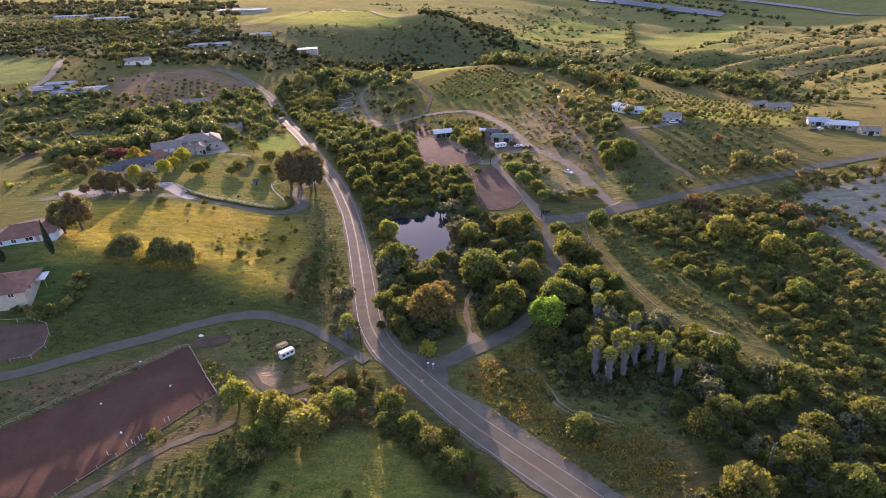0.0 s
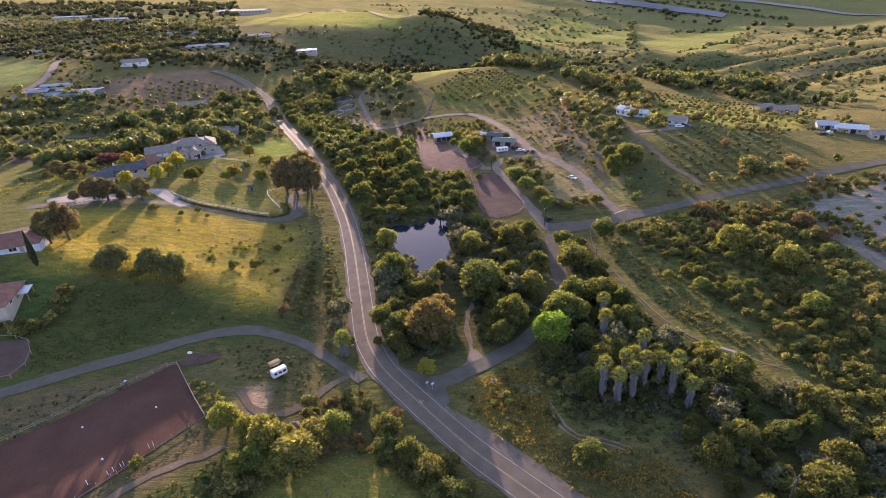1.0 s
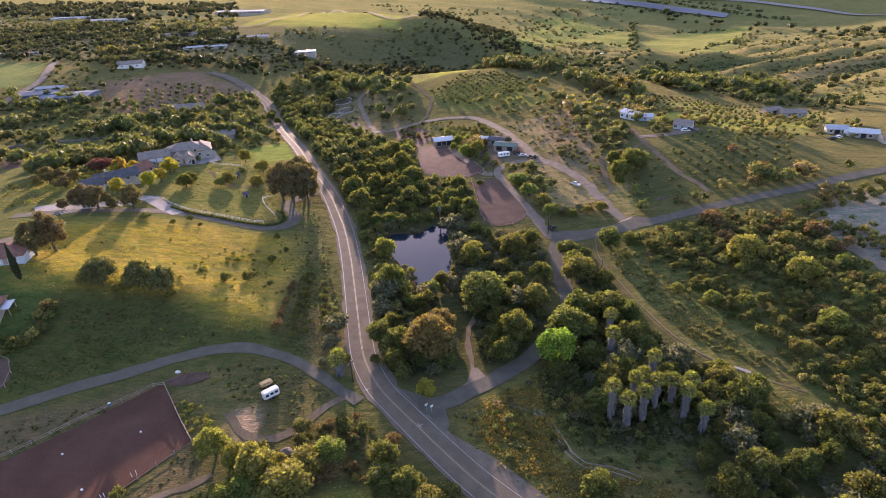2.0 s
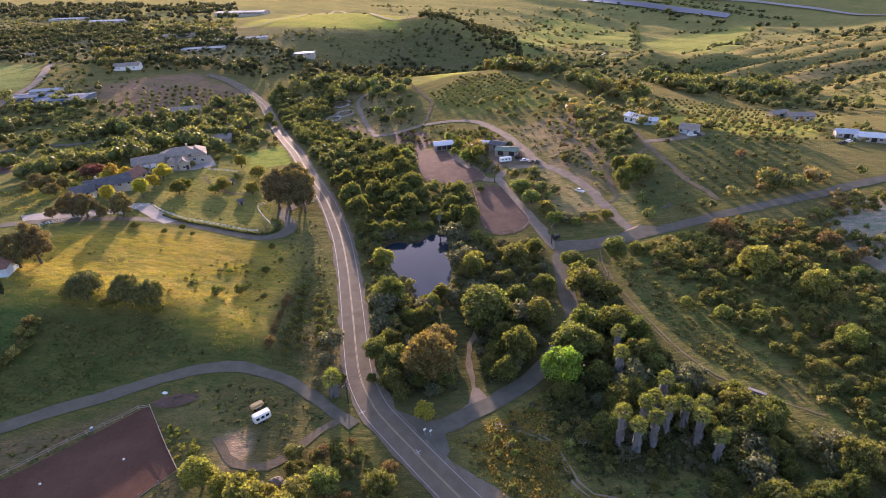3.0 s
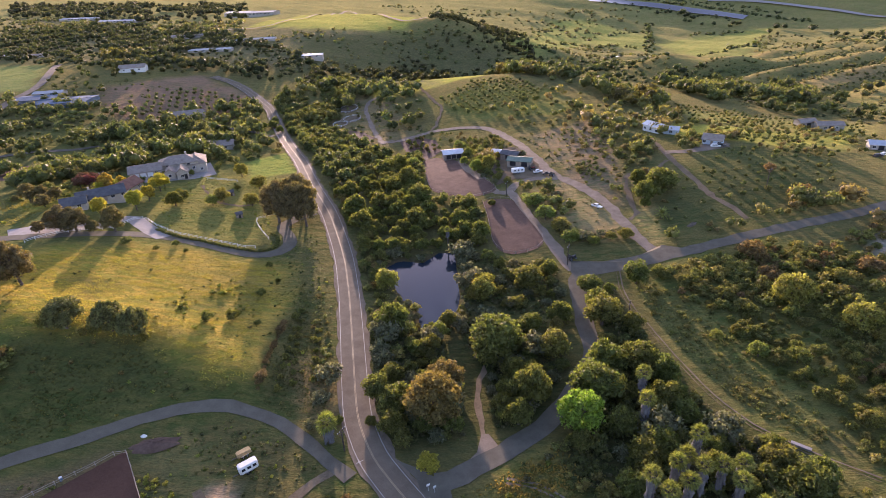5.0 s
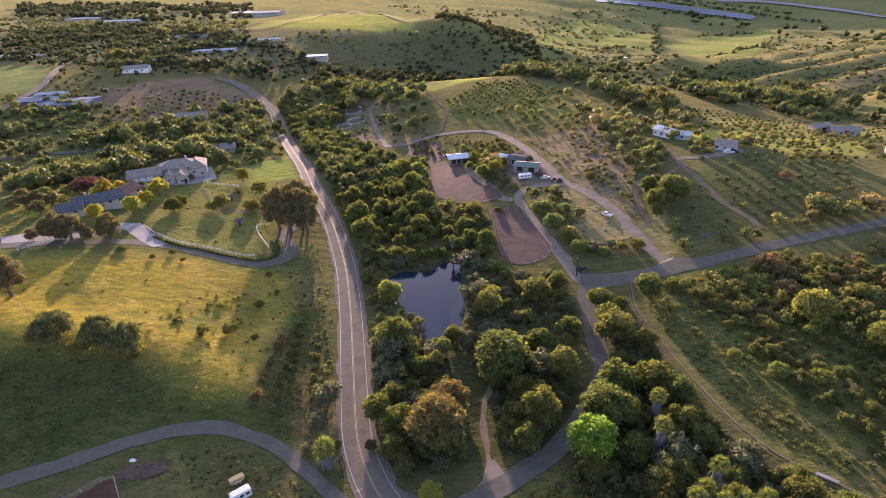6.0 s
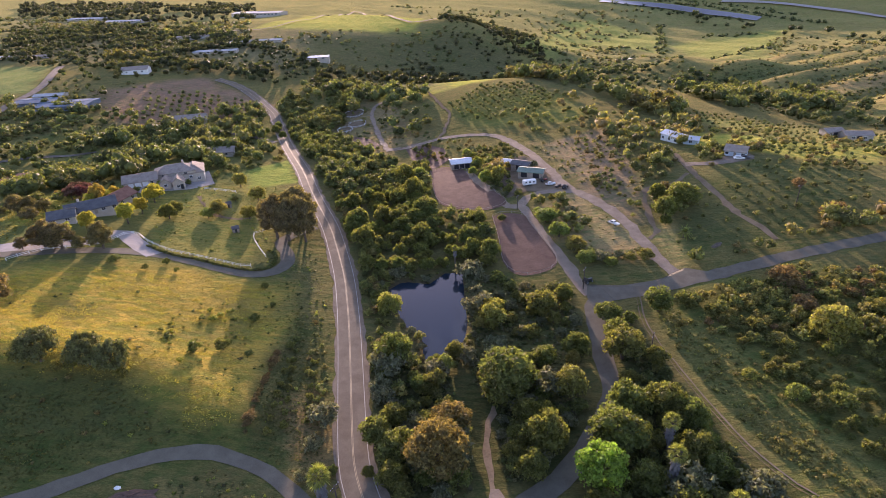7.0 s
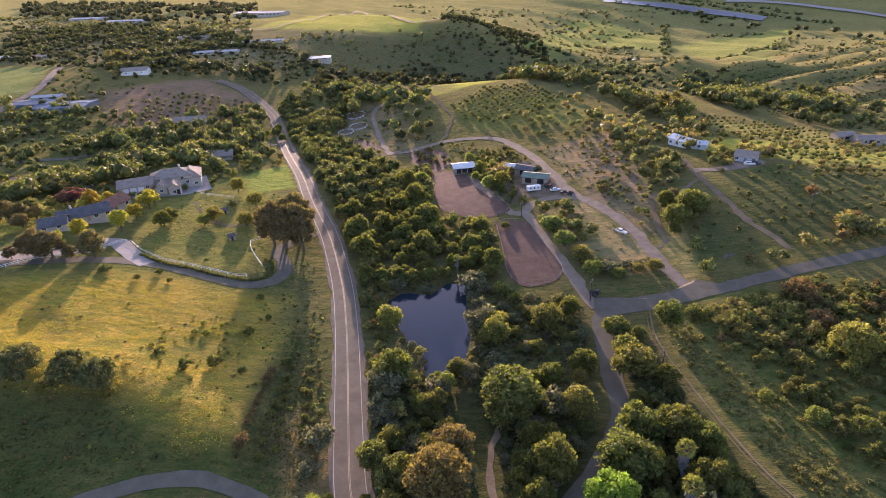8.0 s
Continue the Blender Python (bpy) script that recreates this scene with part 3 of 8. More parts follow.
# ---- ground ----
COVER = [  # outline, colour, soft edge
    ([(-204.9, 252.2), (-301.9, 428.1), (-154.8, 530.6), (-62, 215.9), (-24.5, 126.7), (-39, 137.2), (-54.3, 146.9), (-75.2, 142.3), (-102.7, 125.2), (-155.6, 112.3), (-262.1, 225.9)], (0.075, 0.088, 0.028), 12),
    ([(-146.5, 210), (-118.1, 225.9), (-92.3, 225.1), (-67.1, 223.2), (-58.6, 216.6), (-54.4, 180.1), (-52.3, 158.3), (-62.8, 153.9), (-83.8, 167), (-104.3, 166.7), (-121.4, 163.4), (-142.7, 180.5)], (0.3, 0.225, 0.044), 12),
    ([(-92.6, 186.3), (-83.4, 194.8), (-70.2, 191.3), (-74.5, 181.2), (-85.2, 177.6)], (0.11, 0.11, 0.033), 8),
    ([(-123.9, 192.8), (-115.2, 200.8), (-105.7, 195.8), (-112.9, 188.1)], (0.12, 0.115, 0.035), 7),
    ([(-81.5, 212.8), (-71.7, 217.3), (-61.4, 201.8), (-65, 190.8), (-73.1, 199.4)], (0.11, 0.11, 0.033), 7),
    # lower field below the brow, darkened in colour for its shade
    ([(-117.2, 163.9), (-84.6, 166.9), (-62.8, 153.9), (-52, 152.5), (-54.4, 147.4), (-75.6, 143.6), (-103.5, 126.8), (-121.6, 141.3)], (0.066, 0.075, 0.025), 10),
    ([(-122.2, 252.4), (-136.7, 295.5), (-123.8, 319.3), (-79.6, 318.2), (-73.8, 281.2), (-75.8, 239.4), (-96.6, 236.7), (-116.8, 245.8)], (0.15, 0.15, 0.042), 5),
    ([(-113, 343.9), (-96.8, 374.1), (-81.3, 329.1), (-101.1, 317.1)], (0.15, 0.195, 0.04), 2),
    ([(-170, 248.7), (-197.4, 283.8), (-187.8, 310.4), (-163.6, 274.7), (-165.5, 254.4)], (0.3, 0.26, 0.05), 4),
    ([(-48.7, 76.3), (-42.2, 90.7), (-33.5, 98.2), (-24.8, 103.1), (-15, 99.1), (-8.1, 89), (3.5, 74.7)], (0.19, 0.18, 0.045), 4),
    ([(2.2, 114.5), (11.7, 125.4), (24.5, 119.6), (26.4, 106.4), (21.2, 93.5), (11.1, 102.9)], (0.15, 0.135, 0.042), 4),
    ([(25.1, 118.8), (29.8, 105.5), (41.6, 102.5), (51.5, 99.6), (56, 107.8), (41.4, 111.6), (33.4, 121.6)], (0.11, 0.115, 0.04), 4),
    ([(24, 94.2), (42.9, 102.4), (54.1, 99.3), (54.8, 88.2), (46.9, 73.4), (32, 74.6)], (0.13, 0.11, 0.042), 5),
    ([(60.8, 208), (65.5, 207.8), (77.1, 173.9), (85.4, 139.9), (79.3, 108.5), (70.8, 109.3), (72, 132.5), (66.4, 144.5), (61.8, 173.6)], (0.1, 0.104, 0.034), 6),
    ([(66.2, 211.6), (78, 216.4), (117, 224.9), (126.9, 215.7), (153.3, 204.2), (166.5, 152.1), (118.6, 103.4), (92.3, 105.2), (85, 139.2), (76.4, 178), (68, 205)], (0.1, 0.108, 0.034), 8),
    ([(98.8, 259.1), (119.2, 277.3), (135.8, 279.6), (131.1, 261.6), (110.5, 252.6)], (0.1, 0.085, 0.04), 9),
    ([(144.9, 284.1), (166.2, 284.9), (170.5, 274.5), (149.5, 264.5)], (0.12, 0.1, 0.045), 8),
    ([(48.5, 286.1), (58.9, 279), (69.5, 244.8), (60.7, 241.8), (51.8, 256.6)], (0.25, 0.2, 0.11), 4),
    ([(142.8, 215.4), (175, 234.9), (217.7, 247.7), (151.6, 149), (145.7, 158.7), (142.6, 179.4)], (0.25, 0.22, 0.2), 5),
    # slope pasture, green lowered to paint in the hill's shade
    ([(71.8, 233.1), (103.3, 276.3), (139.3, 311.1), (195.5, 311.3), (155.9, 251.8), (118.2, 243.6), (92.1, 236.8)], (0.058, 0.07, 0.026), 6),
    ([(44.6, 299.1), (56.6, 296.7), (72.2, 237.4), (58.8, 234.7), (42.4, 252.1), (36.3, 284.7)], (0.21, 0.17, 0.085), 4),
    ([(45.1, 371.7), (86.8, 376.8), (85.4, 299), (73.3, 265.3), (64.7, 274.8), (56, 300)], (0.17, 0.13, 0.085), 8),
    ([(74.4, 247.8), (85.3, 262.3), (84.2, 231), (76.9, 228.8)], (0.2, 0.17, 0.07), 4),
    ([(-101.9, 466.3), (-84.6, 515.7), (-54.1, 532.1), (-17.4, 416.5), (-37, 390.5), (-66.9, 405.3)], (0.14, 0.115, 0.06), 8),
    ([(-62.7, 533), (-32.3, 561.7), (27.1, 635.2), (35, 548), (-2.8, 518.4), (-47.3, 507.3)], (0.28, 0.29, 0.05), 6),
    ([(-2.8, 475), (31.7, 499.2), (77.8, 471), (86.9, 404.8), (42.7, 406.1), (8.2, 422.3)], (0.115, 0.125, 0.035), 10),
    ([(121.1, 367.2), (220.6, 347.2), (195.5, 311.3), (135.8, 320.2), (124.9, 331.8)], (0.28, 0.27, 0.05), 8),
    ([(148.4, 414.6), (262.9, 388.2), (230.1, 348.4), (152.6, 371.5)], (0.2, 0.19, 0.055), 10),
    ([(-311, 550.4), (-242.2, 608.6), (-154.8, 530.6), (-153.3, 467.6), (-248.7, 467.4)], (0.17, 0.11, 0.085), 10),
    ([(-569.6, 731.8), (-446.5, 702.6), (-362.5, 546.9), (-444.6, 559.2)], (0.1, 0.15, 0.05), 6),
    ([(-1081.2, 1556.9), (-549.6, 764.1), (-260, 626.7), (-128.9, 657.7), (-3.9, 523), (-47.6, 793.4), (-288.1, 936.8), (-609.6, 1179.6)], (0.105, 0.1, 0.056), 30),
    # ridge flank turned from the sun, its shade put into the colour
    ([(-180.3, 791.5), (-109.3, 817.2), (-48.3, 808.6), (12.7, 828.3), (72, 798.4), (159.8, 709.4), (237.4, 691.1), (92.7, 496.2), (18.6, 580.5), (-72.5, 593.2), (-136.6, 631.4)], (0.075, 0.078, 0.036), 25),
    # crest strip of the ridge, sunlight painted as brighter green
    ([(-283.5, 920.5), (-236.8, 1498.4), (-53.3, 924.6), (85.7, 1607.9), (-49.5, 840.1), (-158.8, 841.7)], (0.24, 0.25, 0.05), 14),
    ([(61.5, 859.2), (301.2, 1725.3), (394, 1780.8), (511.2, 1496.3), (420.8, 1276.2), (312.1, 1340.7), (109.6, 856.6)], (0.17, 0.2, 0.05), 30),
    ([(477.6, 1393), (629.5, 1523.9), (825.3, 1541.5), (694.1, 1357.9), (458.3, 943.4), (481.5, 1180.9)], (0.17, 0.2, 0.05), 25),
    ([(269.6, 745.7), (468.6, 910.4), (741.2, 964), (601.1, 664.2), (346.9, 368.1), (278.9, 413.4), (328.6, 624.8), (280.7, 661.4)], (0.15, 0.14, 0.05), 40),
    ([(233.5, 501.3), (401.7, 649.7), (510.1, 657.1), (464.3, 594.6), (368.9, 574.9), (229.2, 450.7)], (0.24, 0.175, 0.08), 18),
    ([(378.2, 685.7), (472.6, 681.9), (556.4, 719.5), (523.7, 675.9), (417.7, 635.7), (363.8, 646)], (0.07, 0.085, 0.035), 14),
    ([(0.1, 121.4), (11.1, 131), (22.8, 136.1), (27.1, 126.9), (25.7, 111.6), (5.7, 112.4)], (0.15, 0.135, 0.042), 4),
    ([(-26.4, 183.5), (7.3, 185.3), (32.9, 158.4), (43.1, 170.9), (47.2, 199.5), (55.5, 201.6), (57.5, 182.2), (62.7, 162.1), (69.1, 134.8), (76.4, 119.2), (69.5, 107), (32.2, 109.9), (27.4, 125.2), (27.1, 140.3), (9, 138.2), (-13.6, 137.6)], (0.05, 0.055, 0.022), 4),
    # bank beside the road, soil darkened to stand for shade
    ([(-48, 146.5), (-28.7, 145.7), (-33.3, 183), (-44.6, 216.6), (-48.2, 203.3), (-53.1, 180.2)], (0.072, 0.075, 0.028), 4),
    ([(-288.5, 374.8), (-225.6, 371.4), (-168.1, 329), (-187.8, 310.4), (-210.5, 280.7)], (0.075, 0.085, 0.03), 5),
    ([(-133.9, 150.4), (-131.9, 161.5), (-117.5, 164.4), (-115.5, 146.7), (-121, 140.2)], (0.062, 0.095, 0.028), 3),
    ([(-115.1, 114), (-75.5, 133.7), (-77.7, 126.7), (-109.6, 105)], (0.13, 0.1, 0.055), 4),
    ([(-59.8, 113.3), (-53.5, 100.8), (-77.8, 78.6), (-88.9, 76.8), (-84, 81.5)], (0.1, 0.082, 0.044), 3),
    ([(-77.8, 78.6), (-53.6, 99), (-40.5, 94), (-45.4, 80.3), (-51.6, 75.1), (-75.9, 75.3)], (0.075, 0.09, 0.028), 4),
    # ground round the trailers, colour lowered where shade should lie
    ([(-59.5, 115.4), (-74, 136.1), (-50.5, 144.7), (-28, 129.3), (-35.1, 115), (-47.8, 112.9)], (0.095, 0.088, 0.036), 4),
    ([(-74, 136.1), (-62.8, 140.1), (-51.2, 126.6), (-49.8, 115.1), (-59.5, 115.4)], (0.12, 0.11, 0.045), 3),
    ([(-53.4, 123), (-47.8, 125.4), (-44.7, 115), (-50.6, 115.1)], (0.32, 0.23, 0.16), 2),
    ([(-43.6, 164.9), (-38.1, 178.8), (-26.9, 149.8), (-29, 137.5), (-39.7, 141.4)], (0.15, 0.115, 0.05), 3),
]


def axis(lo, hi, fine, end, grow):
    """Grid lines: even in the middle, ever wider outwards."""
    a = list(np.arange(lo, hi + 0.1, fine))
    for sign, stop in ((-1, -end), (1, end)):
        v, s = (a[0], fine) if sign < 0 else (a[-1], fine)
        out = []
        while abs(v) < end:
            s = min(s * grow[sign > 0], 130)
            v += sign * s
            out.append(v)
        a = out[::-1] + a if sign < 0 else a + out
    return np.array(a)


def make_ground():
    xs, ys = axis(-150, 150, 2.7, 4600, (1.03, 1.026)), axis(75, 330, 2.7, 4800, (1.12, 1.021))
    X, Y = np.meshgrid(xs, ys)
    Z = ground_z(X, Y)
    nx, ny = len(xs), len(ys)
    v = np.stack([X, Y, Z], 2).reshape(-1, 3)
    i = np.arange(nx * ny).reshape(ny, nx)
    f = np.stack([i[:-1, :-1], i[:-1, 1:], i[1:, 1:], i[1:, :-1]], 2).reshape(-1, 4)
    me = mesh_of("ground", v, f.tolist(), M_GROUND, True)
    x, y = v[:, 0], v[:, 1]
    wob = 3 * np.sin(x / 7 + np.sin(y / 9)) + 2 * np.sin(y / 5.3 + 1.7 * np.sin(x / 6))
    col = np.tile(np.array([0.088, 0.086, 0.033]), (len(v), 1))
    # base colour pales with distance, lifting far slopes in place of haze
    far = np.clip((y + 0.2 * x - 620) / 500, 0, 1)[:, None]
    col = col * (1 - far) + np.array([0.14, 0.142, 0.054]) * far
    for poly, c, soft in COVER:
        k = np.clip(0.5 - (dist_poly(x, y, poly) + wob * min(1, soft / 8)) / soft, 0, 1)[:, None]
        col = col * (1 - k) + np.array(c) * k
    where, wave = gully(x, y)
    scrub = (where * np.clip(0.1 - 0.8 * wave, 0, 0.85))[:, None]  # denser growth in the gullies, darkened to paint their shade too
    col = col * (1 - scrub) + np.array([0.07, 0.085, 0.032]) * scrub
    rust = (where * np.clip(0.8 * wave - 0.35, 0, 0.7))[:, None]  # dry grass on the spurs, lightened for the sun on their tops
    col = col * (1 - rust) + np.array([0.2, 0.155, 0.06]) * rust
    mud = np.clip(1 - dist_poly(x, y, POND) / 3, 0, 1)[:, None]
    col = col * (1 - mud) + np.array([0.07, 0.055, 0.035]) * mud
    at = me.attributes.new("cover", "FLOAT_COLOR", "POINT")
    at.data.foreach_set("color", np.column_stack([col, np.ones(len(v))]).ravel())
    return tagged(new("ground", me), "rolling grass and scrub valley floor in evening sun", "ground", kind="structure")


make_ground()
px = np.array(smooth(POND + POND[:1], 2))
pc = px.mean(0)
ring = [tuple(pc + (p - pc) * 1.12) for p in px]
pond = mesh_of("pond_water", [(x, y, POND_Z) for x, y in ring], [tuple(range(len(ring)))[::1]], M_WATER)
if pond.polygons[0].normal.z < 0:
    pond.flip_normals()
tagged(new("water", pond), "still dark pond reflecting the blue evening sky", "pond", kind="structure")

# ---- roads ----
road = ribbon("road", MAIN, 7.7, M_ASPHALT, 0.16, "worn two-lane asphalt road winding up the valley")
ribbon("shoulder", MAIN, 0, M_GRAVEL, 0.1, "pale gravel shoulder beside the asphalt road", "road shoulder", left=4.4, right=-4.9, ragged=0.3)
ribbon("centre_line", MAIN, 0, M_YELLOW, 0.18, "faded double yellow centre line", left=0.2, right=0.07, parent=road)
ribbon("centre_line", MAIN, 0, M_YELLOW, 0.18, "faded double yellow centre line", left=-0.07, right=-0.2, parent=road)
ribbon("edge_line", MAIN, 0, M_WHITE_LINE, 0.18, "white edge line", left=3.5, right=3.33, parent=road)
ribbon("edge_line", MAIN, 0, M_WHITE_LINE, 0.18, "white edge line", left=-3.33, right=-3.5, parent=road)
for x, y in ((-21.5, 131.3), (-7.4, 118.1)):
    for a in (0.6, 2.1):
        dx, dy = 0.9 * math.cos(a), 0.9 * math.sin(a)
        ribbon("survey_mark", [(x - dx, y - dy), (x, y), (x + dx, y + dy)], 0.2, M_WHITE_LINE, 0.185 + 0.004 * a, "faded white painted cross", parent=road)
ribbon("lane", LANE, 3.6, M_LANE, 0.13, "narrow grey paved farm lane through grass", "lane", ragged=0.16)
ribbon("side_road", SIDE, 5.2, M_LANE, 0.13, "grey side road with cracked edges", ragged=0.18)
ribbon("private_drive", DRIVE, 5.2, M_LANE, 0.12, "grey curving private drive", "driveway", ragged=0.14)
ribbon("driveway", DRIVE_UP, 6.5, M_CONCRETE, 0.15, "pale concrete driveway apron", "driveway", ragged=0.1)
for line, width, what in ((DIRT_PEN, 4.0, "compacted tan dirt road beside the corral"), (DIRT_UP, 4.6, "sunlit tan dirt road climbing past sheds"),
                          (DIRT_CURVE, 4.5, "worn dirt and tar turn-off"), (FARM, 2.8, "narrow dirt farm track"), (FARM_B, 4.6, "dirt yard track by the houses"),
                          (LOOP, 2.0, "narrow looping dirt track"), (ARENA_TRACK, 1.9, "brown dirt track below the riding arena"),
                          (SPOT_TRACK, 2.2, "dirt turn-in by the parked trailers"), (HILL_TRACK, 2.2, "dirt track up to the hillside orchard"),
                          (CORRAL_TRACK, 3.2, "pale dirt track past small corrals"), (GARDEN_PATH, 1.8, "narrow curving garden path"), (GAP_PATH, 1.5, "narrow grassy path between the trees"), (RIGHT_TRACK, 3.5, "tan dirt track along bare orchard soil")):
    ribbon("dirt_track", line, width, M_YARD if width < 3 else M_DIRT, 0.09, what, "dirt road", ragged=0.2 if line in (ARENA_TRACK, SPOT_TRACK) else 0.4)
for side in (0.8, -0.8):
    ribbon("wheel_rut", TRACK, 0, M_GRAVEL if side > 0 else M_YARD, 0.12, "pale wheel rut worn into grass", "wheel track", left=side * 0.7 + (0.22 if side > 0 else 0.1), right=side * 0.7 - (0.2 if side > 0 else 0.08), ragged=0.08)
    ribbon("wheel_rut", TRAIL, 0, M_DIRT, 0.035, "pale wheel rut worn into grass", "wheel track", left=side * 0.8 + 0.22, right=side * 0.8 - 0.22, ragged=0.12)
ribbon("far_road", HILL_ROAD, 4.5, M_LANE, 0.15, "grey hillside drive", "road")
ribbon("far_road", LEFT_ROAD, 5.0, M_LANE, 0.15, "grey lane between tree belts", "road")
ribbon("far_road", FAR_ROAD, 8.0, M_DIRT, 0.2, "dusty farm road beside greenhouses", "road")
ribbon("far_road", FAR_ROAD_B, 8.0, M_LANE, 0.2, "pale distant road", "road")
ribbon("far_road", VALLEY_ROAD, 12.0, M_CONCRETE, 1.0, "pale distant valley highway", "road")
ribbon("river", smooth([(470, 2010), (565.6, 1936.6), (642.4, 1861.8), (717.7, 1757.6), (777.4, 1676.9), (800, 1650)], 25), 30.0, M_WATER, 1.0, "pale distant river in the valley floor", "river")
patch("creek_pool", [(246, 956), (256, 968), (274, 980), (286, 984), (276, 970), (260, 956)], M_WATER, 0.6, "small bright pool in the far creek bed", "pond", 8)
ribbon("ridge_track", RIDGE_ROAD, 4.5, M_DIRT, 0.8, "sunlit dirt track along the far ridge", "road")
patch("junction", [(-13.2, 131.9), (-8.3, 126.5), (-1.3, 115.7), (-0, 118.3), (-0.6, 121.5), (-1.1, 123.9), (2.2, 126.3), (0.3, 129), (-5, 128.2)], M_LANE, 0.15, "grey paved road junction", "road", 1.5)
patch("shoulder", [(0.5, 115), (7.2, 106.4), (24.1, 85.5), (32, 74.6), (41.5, 72.6), (31.1, 84.2), (18.7, 97.9), (10.2, 107.4), (2.6, 113.4)], M_GRAVEL, 0.11, "wide pale gravel shoulder beside the asphalt road", "road shoulder", 2)
patch("junction", [(44.6, 222), (43.2, 214.5), (44.4, 209), (52.1, 211.8), (59.7, 213.5), (70.3, 215), (80.1, 217.8), (87.4, 222), (79, 226.6), (73, 222.5), (66, 220.6), (56, 219.6), (49, 221)], M_LANE, 0.15, "grey paved corner where dirt roads meet the side road", "road", 1.5)
patch("dirt_apron", [(2.6, 131.2), (5.2, 134.2), (6.6, 140), (8.4, 140), (10.2, 136.4), (10, 134.6), (6, 132)], M_DIRT, 0.1, "pale dirt apron where the path meets the side road", "dirt road", 1.2)
patch("riding_arena", ARENA, M_ARENA, 0.12, "large red-brown sand riding arena with harrow marks", "arena")
patch("corral_floor", PEN_A, M_PEN, 0.1, "trampled brown soil of a large horse corral", "corral")
patch("corral_floor", PEN_B, M_PEN, 0.1, "trampled brown soil of a long horse corral", "corral")
patch("paddock_floor", SMALL_PEN, M_PEN, 0.1, "small rounded brown dirt paddock", "paddock")
patch("yard", BARNYARD, M_YARD, 0.07, "worn tan dirt yard round sheds", "yard")
patch("yard", [(-267, 355.7), (-258.1, 361), (-244, 357.8), (-234.6, 342.2), (-236.6, 328.7), (-248.3, 328.2)], M_PEN, 0.08, "bare dark soil plot between trees", "plot")
patch("forecourt", [(-165.9, 232.7), (-160.1, 235.5), (-150.6, 238.9), (-139.2, 242.8), (-132.6, 248), (-130.1, 241.6), (-141.1, 233.5), (-153.8, 227), (-159.6, 224.6)], M_CONCRETE, 0.1, "pale concrete forecourt before the long house", "driveway", 1.5)
patch("yard", YARD, M_PEN, 0.07, "bare brown soil yard behind the barn", "yard")

# ---- plants ----
ICO = [(0, 0, 1)] + [(0.894 * math.cos(a), 0.894 * math.sin(a), 0.447) for a in [k * 2 * math.pi / 5 for k in range(5)]] + \
      [(0.894 * math.cos(a), 0.894 * math.sin(a), -0.447) for a in [(k + 0.5) * 2 * math.pi / 5 for k in range(5)]] + [(0, 0, -1)]


def ico_sphere(fine):
    bm = bmesh.new()
    bmesh.ops.create_icosphere(bm, subdivisions=2 if fine else 1, radius=1)
    v = np.array([p.co[:] for p in bm.verts])
    f = np.array([[p.index for p in q.verts] for q in bm.faces])
    bm.free()
    return v, f


CORE = {True: ico_sphere(True), False: ico_sphere(False)}


def crown_arrays(seed, w, base, top, lobes, leaves, size, fine=True, core=0.84, spread=0.62, lobe=(0.3, 0.44), flat=1.0, pointed=0.0):
    """Vertices and triangles of a crown: lobes of foliage, each a dark heart with leaf clumps standing off it."""
    rng = np.random.default_rng(seed)
    R, h = w / 2, top - base
    c, r = [], []
    for i in range(lobes):
        a = i * 2.4 + rng.uniform(-0.4, 0.4)
        up = 1 - 1.75 * (i + 0.5) / lobes
        out = math.sqrt(max(0.0, 1 - up * up)) * (1 - pointed * max(up, 0))
        k = spread * rng.uniform(0.85, 1.12)
        rr = R * rng.uniform(*lobe)
        c.append((R * k * out * math.cos(a), R * k * out * math.sin(a), base + h * (0.5 + 0.46 * up * rng.uniform(0.75, 1.1)) - (0.5 * rr * flat if up > 0 else -0.2 * rr)))
        r.append(rr)
    c, r = np.array(c), np.array(r)
    V, F, n = [], [], 0
    cv, cf = CORE[fine]
    for i in range(lobes):
        v = cv * (1 + 0.16 * rng.normal(size=(len(cv), 1))) * r[i] * core * np.array([1, 1, 0.85 * flat]) + c[i]
        V.append(v)
        F.append(cf + n)
        n += len(v)
        d = rng.normal(size=(leaves, 3))
        d[:, 2] = np.where(d[:, 2] < -0.5, -d[:, 2], d[:, 2])
        d /= np.linalg.norm(d, axis=1)[:, None]
        p = c[i] + d * r[i] * rng.uniform(0.7, 1.24, (leaves, 1)) * np.array([1, 1, 0.9 * flat])
        keep = np.ones(leaves, bool)
        for j in range(lobes):
            if j != i:
                keep &= np.linalg.norm((p - c[j]) / np.array([1, 1, 0.9 * flat]), axis=1) > 0.8 * r[j]
        p, d = p[keep], d[keep]
        m = len(p)
        nrm = d * 0.45 + rng.normal(size=(m, 3)) * 0.75
        u = np.cross(nrm, rng.normal(size=(m, 3)))
        u /= np.linalg.norm(u, axis=1)[:, None] + 1e-9
        t = np.cross(nrm, u)
        t /= np.linalg.norm(t, axis=1)[:, None] + 1e-9
        s = size * rng.uniform(0.55, 1.4, (m, 1))
        q = np.stack([p - u * s * 0.6 - t * s * 0.3, p + u * s * 0.6 - t * s * 0.2, p + t * s * 0.75], 1).reshape(-1, 3)
        V.append(q)
        F.append(n + 3 * np.arange(m)[:, None] + np.array([[0, 1, 2]]))
        n += 3 * m
    return np.concatenate(V), np.concatenate(F), c, r


